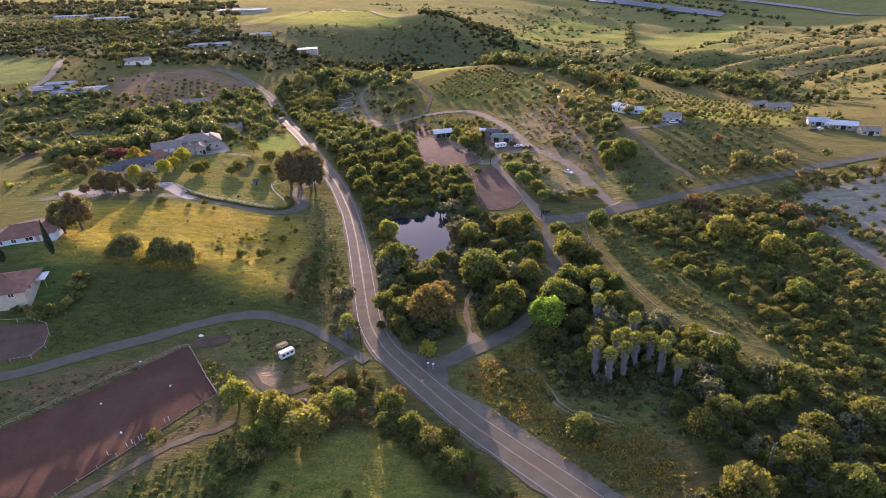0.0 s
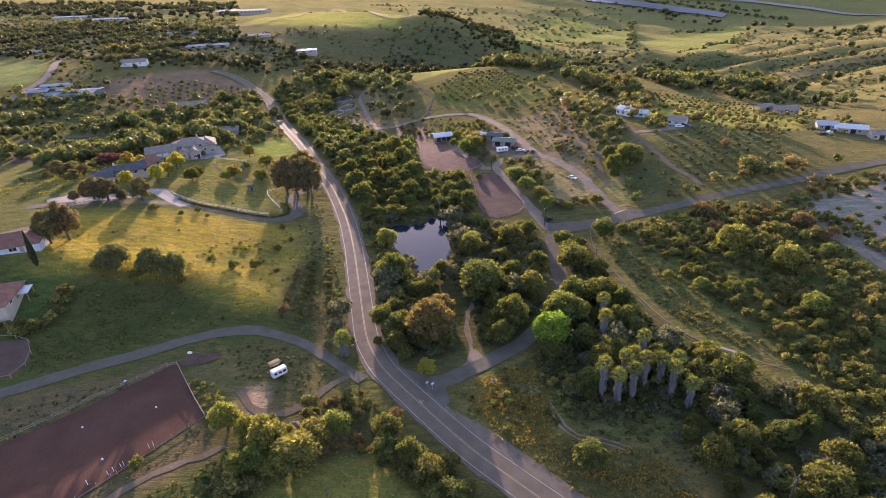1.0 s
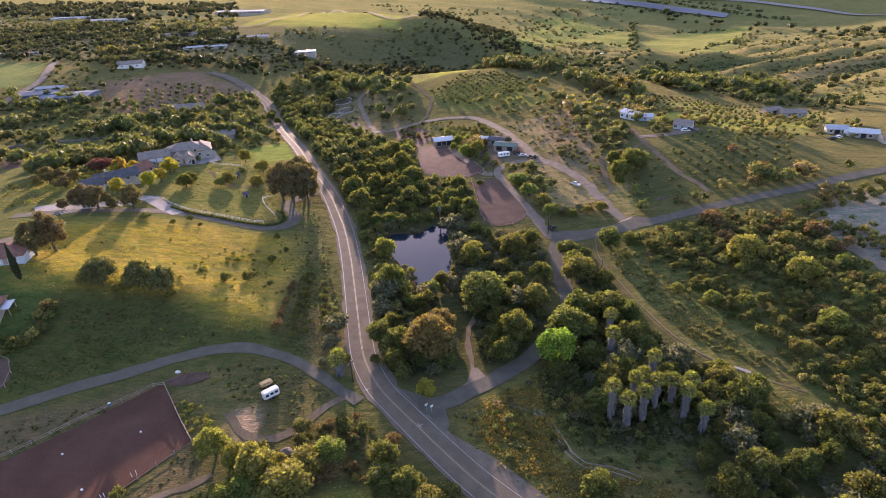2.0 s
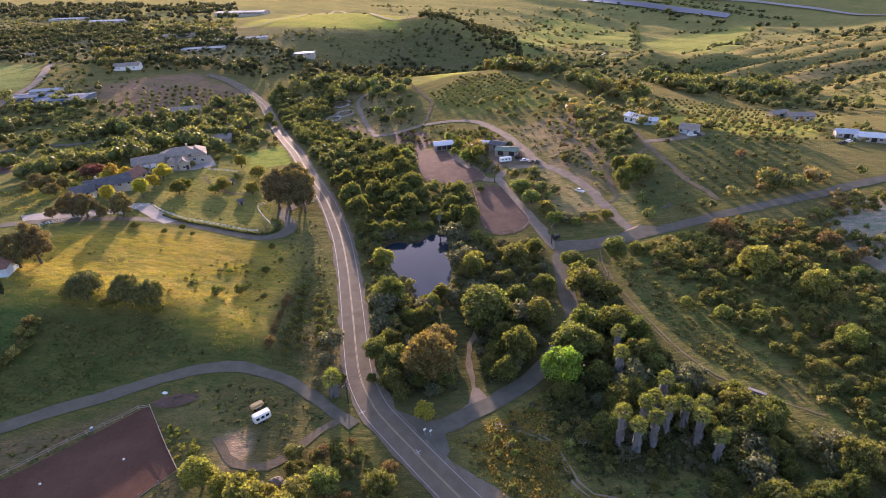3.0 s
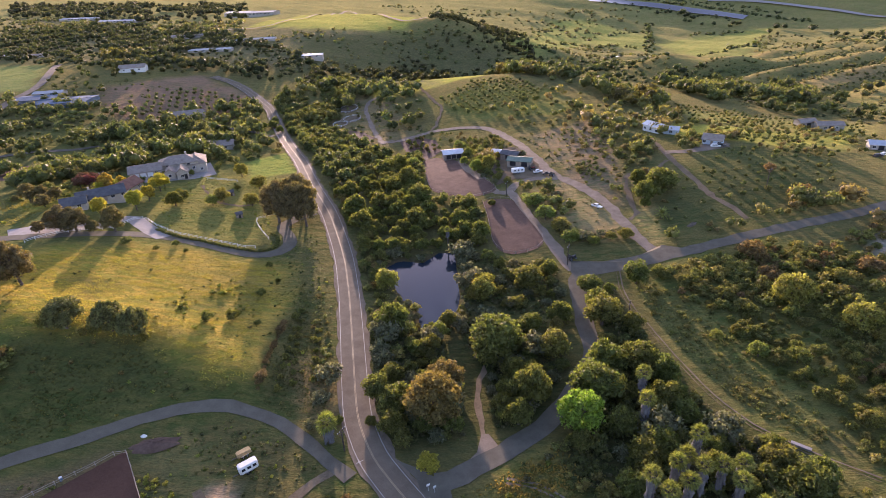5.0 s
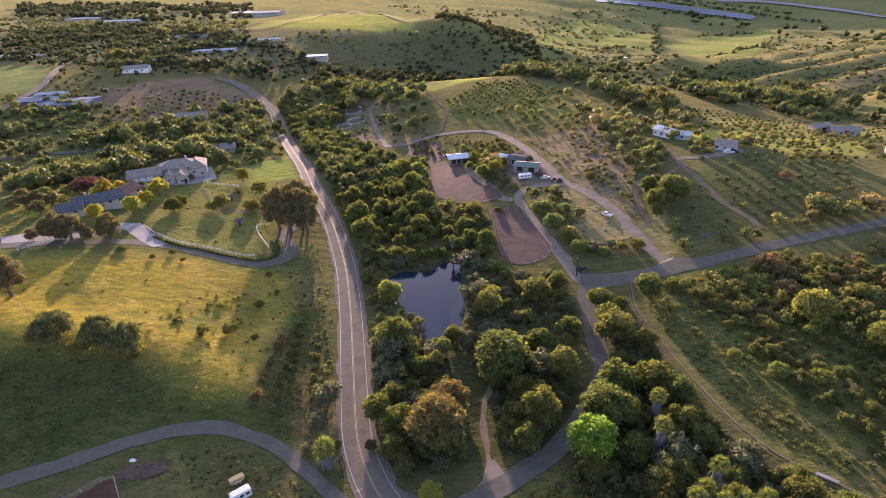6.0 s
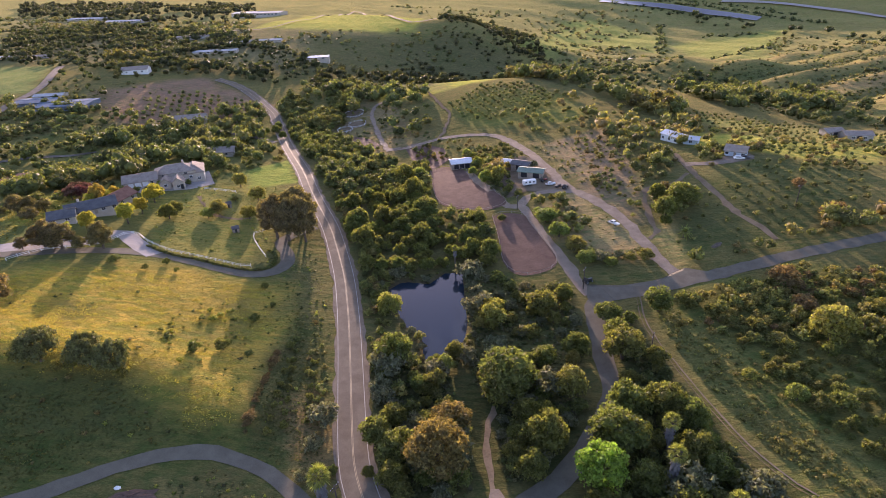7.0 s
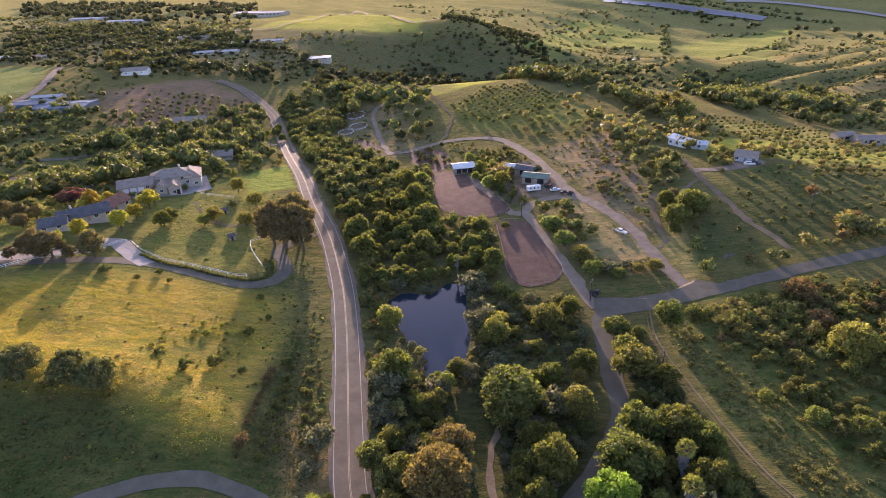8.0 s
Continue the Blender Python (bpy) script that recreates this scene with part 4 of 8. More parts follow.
def fast_mesh(name, v, f, material):
    me = bpy.data.meshes.new(name)
    me.vertices.add(len(v))
    me.vertices.foreach_set("co", np.asarray(v, np.float32).ravel())
    me.loops.add(f.size)
    me.loops.foreach_set("vertex_index", np.asarray(f, np.int32).ravel())
    me.polygons.add(len(f))
    me.polygons.foreach_set("loop_start", np.arange(0, f.size, f.shape[1], dtype=np.int32))
    me.materials.append(material)
    me.update(calc_edges=True)
    me.validate()
    return me


def trunk_mesh(seed, centres, base, girth, lean=0.0, limbs=4):
    rng = random.Random(seed)
    v, f = [], []
    fork = Vector((rng.uniform(-0.3, 0.3) + lean, rng.uniform(-0.3, 0.3), base * 0.75))
    tube(v, f, (0, 0, -0.5), (fork.x * 0.4, fork.y * 0.4, fork.z * 0.5), girth * 1.25, girth, 7)
    tube(v, f, (fork.x * 0.4, fork.y * 0.4, fork.z * 0.5), fork, girth, girth * 0.8, 7)
    for c in sorted(centres.tolist(), key=lambda p: -p[2])[:limbs]:
        mid = fork.lerp(Vector(c), 0.55) + Vector((rng.uniform(-0.3, 0.3), rng.uniform(-0.3, 0.3), 0.3))
        tube(v, f, fork, mid, girth * 0.55, girth * 0.33, 4)
        tube(v, f, mid, c, girth * 0.33, girth * 0.12, 3)
    return mesh_of("trunk", v, f, M_BARK, True)


KINDS = {  # width, base, top, lobes, leaves, size, leaf, girth, more
    "oak": (9.0, 0.5, 7.0, 19, 168, 0.44, L_OAK, 0.34, dict(fine=False, core=0.64, lobe=(0.22, 0.42), spread=0.66)),
    "creek_oak": (9.0, 0.5, 7.2, 15, 100, 0.6, L_OAK, 0.34, dict(fine=False, core=0.68, lobe=(0.26, 0.44), spread=0.64)),
    "willow": (7.5, 0.5, 7.4, 15, 190, 0.4, L_WILLOW, 0.26, dict(fine=False, core=0.56)),
    "lime": (8.0, 0.8, 8.4, 22, 170, 0.42, L_LIME, 0.28, dict(fine=False, core=0.5, lobe=(0.18, 0.36), spread=0.74)),
    "sycamore": (11.0, 0.8, 9.6, 26, 210, 0.4, L_BROWN, 0.4, dict(fine=False, core=0.66, lobe=(0.2, 0.34), spread=0.72)),
    "gum": (10.0, 0.4, 12.0, 24, 200, 0.44, L_GUM, 0.4, dict(fine=False, core=0.66, lobe=(0.22, 0.36), spread=0.68)),
    "scrub": (4.6, 0.1, 3.3, 9, 92, 0.35, L_SCRUB, 0.12, dict(fine=False, core=0.62)),
    "sage": (4.4, 0.0, 2.5, 9, 86, 0.31, L_GREY, 0.09, dict(fine=False, core=0.55)),
    "rust": (5.0, 0.1, 3.6, 10, 105, 0.32, L_RUST, 0.12, dict(fine=False, core=0.54)),
    "yellow": (5.0, 0.8, 6.0, 10, 190, 0.32, L_YELLOW, 0.16, dict(fine=False, core=0.56)),
    "olive": (9.5, 0.3, 7.4, 24, 180, 0.42, L_OLIVE, 0.3, dict(fine=False, core=0.58, lobe=(0.2, 0.34), spread=0.72)),
    "plum": (6.0, 1.0, 5.6, 11, 180, 0.34, L_RED, 0.18, dict(fine=False, core=0.56)),
}
NAMES = {"oak": "oak_tree", "creek_oak": "oak_tree", "willow": "willow_tree", "lime": "maple_tree", "sycamore": "sycamore_tree", "gum": "eucalyptus_tree", "scrub": "scrub_tree", "sage": "sage_bush",
         "rust": "rusty_shrub", "yellow": "poplar_tree", "plum": "plum_tree", "olive": "olive_tree"}
protos = {}


def proto(kind, variant):
    key = (kind, variant)
    if key not in protos:
        w, base, top, lobes, leaves, size, material, girth, more = KINDS[kind]
        seed = 17 * variant + 1000 * sorted(KINDS).index(kind)
        v, f, c, r = crown_arrays(seed, w, base, top, lobes, leaves, size, **more)
        root = new(NAMES[kind])
        root.empty_display_size = 0.5
        for name, me in (("trunk", trunk_mesh(seed, c, base + (top - base) * 0.25, girth)), ("crown", fast_mesh("crown", v, f, material))):
            ob = new(name, me)
            ob.parent = root
        protos[key] = [root, False]
    return protos[key]


def plant(kind, places, label, category="tree", group="", squash=1.0, seed=1, variants=4):
    rng = random.Random(seed)
    w = KINDS[kind][0]
    for x, y, d in places:
        p = proto(kind, rng.randrange(variants))
        s = d / w
        m = Matrix.Translation((x, y, gz(x, y) - 0.05)) @ Matrix.Rotation(rng.uniform(0, 6.28), 4, "Z") @ Matrix.Diagonal((s * rng.uniform(0.92, 1.08), s * rng.uniform(0.92, 1.08), s * squash * rng.uniform(0.9, 1.12), 1))
        if p[1]:
            ob = copy_thing(p[0], m)
        else:
            ob, p[1] = p[0], True
            ob.matrix_basis = m
        tagged(ob, label, category, group)


LINES = [(MAIN, 5.6), (LANE, 3.2), (SIDE, 5.0), (DIRT_PEN, 3.6), (DIRT_UP, 4.0), (DRIVE, 3.6), (DRIVE_UP, 4.0), (FARM, 2.8), (FARM_B, 3.0), (TRACK, 3.6), (ARENA_TRACK, 2.6), (SPOT_TRACK, 2.6), (CORRAL_TRACK, 2.6), (HILL_TRACK, 2.6), (LOOP, 2.2), (RIGHT_TRACK, 2.4), (GAP_PATH, 2.0)]
GAP = [(2.5, 134), (11, 134), (9, 150), (7.5, 160), (5.5, 172), (2, 184), (-3, 184), (0.5, 165), (2.5, 150)]
PLOTS = [GAP, POND, PEN_A, PEN_B, ARENA, SMALL_PEN]


LATTICE = np.random.default_rng(77).random((128, 128))


def lumps(x, y):
    """Soft random lumps between 0 and 1, one unit across."""
    i, j = np.floor(x).astype(int), np.floor(y).astype(int)
    u, v = x - i, y - j
    u, v = u * u * (3 - 2 * u), v * v * (3 - 2 * v)
    g = lambda a, b: LATTICE[(i + a) % 128, (j + b) % 128]
    return (g(0, 0) * (1 - u) + g(1, 0) * u) * (1 - v) + (g(0, 1) * (1 - u) + g(1, 1) * u) * v


def scatter(poly, gap, seed, size, jitter=0.48, keep=1.0, clear=0.0, turn=0.0, row=None, clump=0.0):
    """Places in an outline on a shaken grid, off the roads and plots: x, y and a size."""
    rng = np.random.default_rng(seed)
    p = np.array(poly)
    c, s = math.cos(turn), math.sin(turn)
    q = p @ np.array([[c, -s], [s, c]])
    xs, ys = np.arange(q[:, 0].min(), q[:, 0].max(), gap), np.arange(q[:, 1].min(), q[:, 1].max(), row or gap * 0.9)
    X, Y = np.meshgrid(xs, ys)
    X = X + (np.arange(len(ys)) % 2)[:, None] * gap / 2 * (row is None)
    X, Y = (X + rng.uniform(-1, 1, X.shape) * gap * jitter).ravel(), (Y + rng.uniform(-1, 1, Y.shape) * gap * jitter).ravel()
    X, Y = X * c - Y * s, X * s + Y * c
    D = size[0] + (size[1] - size[0]) * rng.random(len(X)) ** 1.3
    ok = (dist_poly(X, Y, poly) < 0) & (rng.random(len(X)) < keep)
    if clump:  # denser and taller in drifts
        thick = np.clip(2.6 * lumps(X / (3.2 * gap) + seed, Y / (3.2 * gap)) - 0.7, 0, 1)
        ok &= rng.random(len(X)) < 1 - clump + clump * thick
        D = D * (0.72 + 0.6 * thick)
    for line, half in LINES:
        ok &= dist_line(X, Y, line[::3] + [line[-1]]) > half + clear + 0.2 * D
    for plot in PLOTS:
        ok &= dist_poly(X, Y, plot) > 0.22 * D + clear
    return [tuple(t) for t in np.column_stack([X, Y, D])[ok].round(2).tolist()]


def split(places, n):
    """The n places nearest the middle of the valley road, and the rest."""
    s = sorted(places, key=lambda p: (p[0] - 10) ** 2 + (p[1] - 120) ** 2)
    return s[:n], s[n:]


MID_T = [crown_arrays(985 + k, 1.0, 0.0, 0.8, 2, 30, 0.13, fine=False, core=0.8, lobe=(0.62, 0.78), spread=0.34)[:2] for k in range(5)]
FAR_T = [crown_arrays(900 + k, 1.0, 0.0, 0.78, 7, 38, 0.092, fine=False, core=0.72, lobe=(0.36, 0.5), spread=0.56)[:2] for k in range(5)]
THIN_T = [crown_arrays(930 + k, 1.0, 0.0, 0.8, 4, 36, 0.095, fine=False, core=0.78, lobe=(0.5, 0.68), spread=0.46)[:2] for k in range(5)]
BLOB_T = [crown_arrays(970 + k, 1.0, -0.1, 0.55, 1, 16, 0.24, fine=False, core=0.8, lobe=(0.85, 0.95), spread=0.05)[:2] for k in range(5)]
BUSH_T = [crown_arrays(950 + k, 1.0, -0.05, 0.6, 4, 28, 0.11, fine=False, core=0.7, lobe=(0.42, 0.6), spread=0.5)[:2] for k in range(4)]


def wood(name, places, tints, label, category="trees", templates=None, seed=5, tall=1.0):
    """Uncounted trees of one kind as one object."""
    templates = templates or FAR_T
    rng = np.random.default_rng(seed)
    V, F, C, n = [], [], [], 0
    if not places:
        return
    P = np.array(places)
    Z = ground_z(P[:, 0], P[:, 1])
    for (x, y, d), z in zip(P, Z):
        v, f = templates[rng.integers(len(templates))]
        a = rng.uniform(0, 6.28)
        c, s = math.cos(a), math.sin(a)
        u = v @ np.array([[c, s, 0], [-s, c, 0], [0, 0, 1]]) * d * np.array([1, 1, tall * rng.uniform(0.8, 1.2)]) + np.array([x, y, z])
        col = np.array(tints[rng.integers(len(tints))]) * rng.uniform(0.75, 1.3)
        V.append(u)
        F.append(f + n)
        C.append(np.tile([*col, 1], (len(v), 1)))
        n += len(v)
    V, F, C = np.concatenate(V), np.concatenate(F), np.concatenate(C)
    me = fast_mesh(name, V, F, L_MIX)
    at = me.attributes.new("tint", "FLOAT_COLOR", "POINT")
    at.data.foreach_set("color", C.astype(np.float32).ravel())
    return tagged(new(name, me), label, category, kind="stuff")


def grass(name, poly, gap, tints, label, height=(0.35, 0.8), seed=3, keep=1.0, clear=0.0, wide=0.3, fans=2):
    """Tall grass and weeds in an outline: leaning fans in tufts, in drifts of taller and shorter growth."""
    pl = scatter(poly, gap, seed, (0.7, 1.3), 0.5, keep, clear)
    if not pl:
        return
    rng = np.random.default_rng(seed)
    P = np.array(pl)
    x, y = P[:, 0], P[:, 1]
    drift = 0.5 * lumps(x / 4.6 + seed, y / 2.3) + 0.4 * lumps(x / 1.9, y / 1.1 + seed) + 0.3 * lumps(x / 14, y / 10)
    drift = np.clip((drift - 0.36) / 0.42, 0, 1)
    inside = np.clip(-dist_poly(x, y, poly) / 6, 0.12, 1)  # thins out towards the edge
    ok = rng.random(len(P)) < inside * (0.7 + 0.3 * drift)
    P, drift = P[ok], drift[ok]
    n = len(P)
    z = ground_z(P[:, 0], P[:, 1]) - 0.05
    V, C = [], []
    at = np.clip(drift + rng.uniform(-0.14, 0.14, n), 0, 1) * (len(tints) - 1)
    pick = np.stack([np.interp(at, range(len(tints)), [t[c] for t in tints]) for c in range(3)], 1) * rng.uniform(0.85, 1.15, (n, 1))
    for k in range(fans):
        a = rng.uniform(0, 6.28, n)
        w = P[:, 2] * rng.uniform(0.6, 1.2, n) * wide
        h = rng.uniform(*height, n) * (0.45 + 1.0 * drift)
        dx, dy = np.cos(a) * w, np.sin(a) * w
        lx, ly = rng.normal(0, 0.22, n), rng.normal(0, 0.22, n)
        V.append(np.stack([np.column_stack([P[:, 0] - dx, P[:, 1] - dy, z]), np.column_stack([P[:, 0] + dx, P[:, 1] + dy, z]), np.column_stack([P[:, 0] + lx + 0.5 * dx, P[:, 1] + ly + 0.5 * dy, z + h]), np.column_stack([P[:, 0] + lx - 0.6 * dx, P[:, 1] + ly - 0.6 * dy, z + h * 0.8])], 1))
        C.append(np.repeat(pick, 4, 0))
    V, C = np.concatenate(V).reshape(-1, 3), np.concatenate(C)
    F = np.arange(len(V)).reshape(-1, 4)
    me = fast_mesh(name, V, F, L_GRASS)
    at = me.attributes.new("tint", "FLOAT_COLOR", "POINT")
    at.data.foreach_set("color", np.column_stack([C, np.ones(len(C))]).astype(np.float32).ravel())
    return tagged(new(name, me), label, "grass", kind="stuff")


SMALLER = lambda places: [(x, y, d * 0.85) for x, y, d in places]
# trees by the road, the pond and the junction
plant("oak", SMALLER([(-17.7, 184.2, 13.5), (-0.8, 186.9, 7.7), (11.8, 168.3, 14.5), (-15.9, 159.3, 12.9), (-13.9, 149.1, 8.2), (-14.8, 141, 8.8), (-7, 141.2, 8.5), (-19.6, 153.7, 6.4), (35.4, 214, 10.7), (27, 207, 8.8), (46.4, 183.4, 9.7), (46.4, 201.3, 7), (52.8, 199.7, 6.6), (39.6, 158.5, 12.5), (50.5, 161.4, 8.6), (55.2, 155.6, 8.3), (34.2, 186.7, 8), (15.9, 143.2, 7.5), (12.7, 148.6, 5.6), (14.1, 153.5, 10.1), (19.9, 151.2, 11.1), (-28.1, 143.3, 4.3), (-20.2, 143.1, 4.9), (16.8, 160.8, 7.2)]), "dark green live oak with sunlit rim beside the road", group="oaks of the valley floor", seed=2)
plant("oak", [(44.6, 150.7, 7.8), (52.3, 146.6, 7), (57.2, 140.2, 5.6), (60.4, 134.5, 6), (29.2, 134.4, 4.9), (24, 152.8, 6.1)], "shaded dark green oak in a dense thicket", group="oaks of the valley floor", seed=3)
plant("oak", [(36.4, 151.6, 9.5), (41.8, 161.8, 9.2), (45, 172.4, 7.6), (31.6, 146.2, 6.2)], "dense dark oak overhanging the side road", group="oaks of the valley floor", seed=61)
plant("willow", [(29.3, 170.5, 9.4), (11.2, 201.2, 8.6), (-21.9, 210, 6.9), (-3.6, 180.5, 5.3), (32.2, 181.9, 6.1)], "pale yellow-green willow among darker oaks", seed=4)
plant("willow", [(30.2, 172.6, 8.4), (8.2, 200.6, 7.3), (12.3, 207.9, 6.4)], "pale olive willow beside the side road", group="understorey", seed=211)
plant("oak", [(12.9, 173, 11.6), (33.5, 187, 7.8), (16.3, 152.2, 4.7), (24.6, 182.5, 6.6), (41.6, 163.8, 11.5), (52.5, 157.5, 10.2), (54.8, 180.3, 8.1), (46.3, 189, 7.8), (56.6, 149.6, 7.5), (19.6, 163.1, 5.9)], "dense dark oak between the side road and the pond", group="oaks of the valley floor", squash=0.95, seed=212)
plant("lime", [(30.1, 140.6, 10.2)], "bright lime-green young tree beside the side road", seed=5)
plant("yellow", [(41.2, 151.7, 7), (10.6, 207.2, 6)], "feathery tree full of yellow flowers", seed=6)
plant("sycamore", [(-4.6, 144.3, 15), (-2.2, 156.4, 11)], "large rust-brown sycamore by the junction", seed=7)
plant("yellow", [(-5.9, 128.2, 5.5)], "round golden-green bush at the road junction", "bush", seed=8)
plant("gum", [(-70.1, 267.8, 13), (-64.4, 270.4, 14), (-67.4, 259.7, 12.6), (-60.6, 259.3, 10), (-72.6, 261.5, 10)], "tall brown-leaved eucalyptus beside the road", squash=1.12, seed=9)
plant("gum", [(-133.6, 183.8, 6.4), (-130.8, 189, 7.8), (-139.7, 198.3, 6.4)], "tall brown-leaved tree behind the tiled house", seed=10)
plant("olive", [(-104.6, 167.4, 10), (-86.6, 167.2, 9.4), (-93.2, 168.4, 9.2)], "dull olive-green tree at the edge of the sunlit field", group="field trees", squash=1.2, seed=11)
plant("scrub", [(-109.6, 167.1, 5.2), (-99.2, 166, 4), (-84, 165.6, 4.2), (-96.6, 166.4, 4.2)], "dull green bush at the foot of the field trees", "bush", group="field bushes", seed=63)
plant("sage", [(-33.1, 159.2, 8.4), (-33.8, 150.2, 5.4), (-34.4, 141.7, 4.1)], "grey-brown shrub beside the road", "bush", seed=12)
plant("willow", [(-47.5, 106.1, 7.9), (-34.6, 97.5, 8.6), (-41.8, 102.3, 8.2), (-53.3, 108.9, 6.4), (-47, 96.4, 6.9), (-38, 103.9, 7.6), (-43.5, 98.1, 6.8), (-39, 95.5, 6.6), (-31.5, 104.5, 6.4), (-27, 107.5, 6.0)], "olive-green scrubby willow with sunlit crown", seed=13)
plant("scrub", [(-35.2, 117.6, 5.1), (-29.8, 116.2, 4.8), (-25.5, 117.3, 4.5), (-21, 116.4, 4.5), (-22.8, 112.3, 4.7), (-30.4, 110.4, 4.3), (-34.4, 112.7, 4.1)], "low green bush beside the road", "bush", group="roadside bushes", squash=0.75, seed=14)
plant("oak", [(-15.1, 106.3, 6.2), (-10, 98.8, 5.9), (-5.4, 93.6, 5.7), (-0.5, 87.9, 5.7), (5.3, 82.6, 5.5), (-14.8, 100.9, 5.4), (-8, 93.1, 5.1), (-3.6, 87.5, 5)], "green roadside bush with sunlit crown", "bush", group="roadside bushes", squash=0.95, seed=55)
plant("rust", [(-25.9, 103.2, 4.7), (-29.1, 101.2, 3.8), (-13.4, 112.6, 4.1), (-22.1, 105, 3.9)], "rusty brown shrub in the roadside thicket", "bush", seed=15)
plant("oak", [(30.5, 95.9, 12.5), (57.2, 75.1, 16.5), (77.5, 76.2, 12.3), (80.7, 100.5, 8)], "broad oak with sunlit yellow-green crown", group="oaks of the valley floor", seed=16)
plant("scrub", [(-70.1, 98.4, 3.2), (-22.7, 81.8, 2.6), (-38.3, 83.4, 2.9)], "single small green bush in grass", "bush", seed=17)
plant("oak", [(85.6, 278.9, 10.1), (92.4, 269.6, 9.8), (83.5, 261.8, 8.2), (82.1, 257.1, 6.4)], "dark round oak on the grassy slope", group="oaks of the valley floor", seed=18)
plant("gum", [(-180.8, 268.1, 5.9), (-178.2, 272, 5.1), (-170.2, 269.3, 4.6), (-187.7, 268.7, 5.5), (-174.5, 262, 5.6), (-168, 258.5, 5), (-184, 279, 6.2)], "brown-leaved tree in the sunny field", squash=0.7, seed=56)
plant("yellow", [(-132, 261.5, 5.8), (-132.5, 273.7, 6.5), (-134.2, 288.2, 6.4), (-134.4, 293.5, 6), (-139.3, 248.6, 5.4), (-144.9, 241, 4), (-146.2, 246.2, 4.1)], "bright yellow-green leafing tree by the long house", seed=19)
plant("plum", [(-170.7, 287.9, 6.4), (-167.8, 289.7, 6.4), (-169.7, 297.3, 6.6), (-163.6, 291.4, 5.5), (-177.9, 302.3, 5.7)], "dark red-leaved plum tree behind the house", seed=20)
plant("gum", [(-152, 230.2, 8), (-145.4, 232.5, 8.1), (-140.1, 233, 8.1), (-134.7, 234.3, 8.2), (-127.7, 236.3, 8.3)], "brown spreading tree along the drive", squash=0.72, seed=21)
plant("oak", [(-120.2, 271.3, 10.1), (-141.7, 310.3, 6.9), (-119.4, 276.5, 8.9)], "dark green tree beside the long house", group="garden trees", seed=22)
plant("scrub", [(-102.6, 229.8, 3.5), (-107, 224.3, 3), (-65.6, 220.3, 2.6), (-118.8, 227.2, 4.6), (-47.6, 191.7, 2.3), (-72.2, 180.1, 4.6), (-65.9, 182.9, 5.2), (-97.1, 225.4, 1.9), (-59.4, 208.8, 2.8), (-62.6, 199.6, 4.2), (-48.5, 187.4, 3.6), (-58.6, 182.2, 2.4), (-41.9, 185.8, 2.5)], "small round bush in the grass field", "bush", group="field bushes", seed=23)
plant("willow", [(-92.3, 300.6, 8.8), (-89.1, 278.3, 5.7), (-103, 281, 6.2), (-105.8, 275.8, 4.7), (-106.1, 317.7, 6), (-101.9, 297.6, 4.1)], "thin yellow-green garden tree", group="garden trees", seed=24)
plant("oak", [(62.9, 204.2, 6.7), (47.4, 192.7, 7), (11.1, 261.7, 7.5)], "sunlit oak beside the side road", group="oaks of the valley floor", seed=25)
plant("willow", [(37.7, 270.7, 8.2), (45.1, 245.7, 9), (40.9, 256.6, 7.3), (47.1, 235.7, 6.7), (62.3, 234.4, 5.1), (67.9, 234.1, 5.1), (55.2, 232.6, 4.3), (35.5, 279, 5.6)], "olive-green bush along the dirt road", "bush", squash=0.7, seed=26)
plant("rust", [(140.8, 251.3, 8.1), (142.5, 277, 6.8), (144.5, 254.1, 7)], "golden-brown bush on the green slope", "bush", seed=27)

RIVER = [(-121, 464.2), (-91.2, 444), (-46.8, 380.5), (-14.4, 325.4), (-9.4, 274.4), (13.5, 263), (14, 233.7), (3.2, 238.3), (-21.8, 233.3), (-32.9, 232.2), (-44.6, 271.6), (-72.1, 346), (-101.8, 417.7)]
near, rest = split(scatter(RIVER, 6.0, 31, (5.4, 10.2)), 110)
plant("oak", [(-127, 452, 9.5), (-118, 436, 9), (-112.5, 446, 10), (-128.5, 463, 9), (-108, 429, 8.5), (-133.5, 451, 8)], "round dark oak at the bend of the road", group="creekside wood", seed=62)
plant("creek_oak", near, "dark green live oak in the creekside wood", group="creekside wood", seed=31)
CREEK_REST = rest
DRY = [(0.1, 0.11, 0.04), (0.13, 0.12, 0.05), (0.15, 0.13, 0.055), (0.08, 0.09, 0.035)]
LUSH = [(0.2, 0.21, 0.04), (0.15, 0.17, 0.035), (0.24, 0.22, 0.045)]
GREENS = [(0.092, 0.107, 0.035), (0.113, 0.124, 0.04), (0.138, 0.135, 0.045), (0.082, 0.093, 0.032)]
SCRUBS = [(0.135, 0.144, 0.044), (0.165, 0.162, 0.048), (0.185, 0.16, 0.053), (0.118, 0.128, 0.04), (0.165, 0.125, 0.052)]
wood("creek_wood", CREEK_REST, GREENS, "creekside wood of dark green oaks", "woodland", FAR_T, 32)
ORCHARD = [(66.2, 211.6), (78, 216.4), (117, 224.9), (126.9, 215.7), (153.3, 204.2), (166.5, 152.1), (118.6, 103.4), (92.3, 105.2), (89.9, 125.2), (87.4, 139.2), (83.9, 156.7), (81.4, 176.8), (76.4, 199)]
ALONG = math.atan2(TRACK[-1][0] - TRACK[8][0], -(TRACK[-1][1] - TRACK[8][1]))
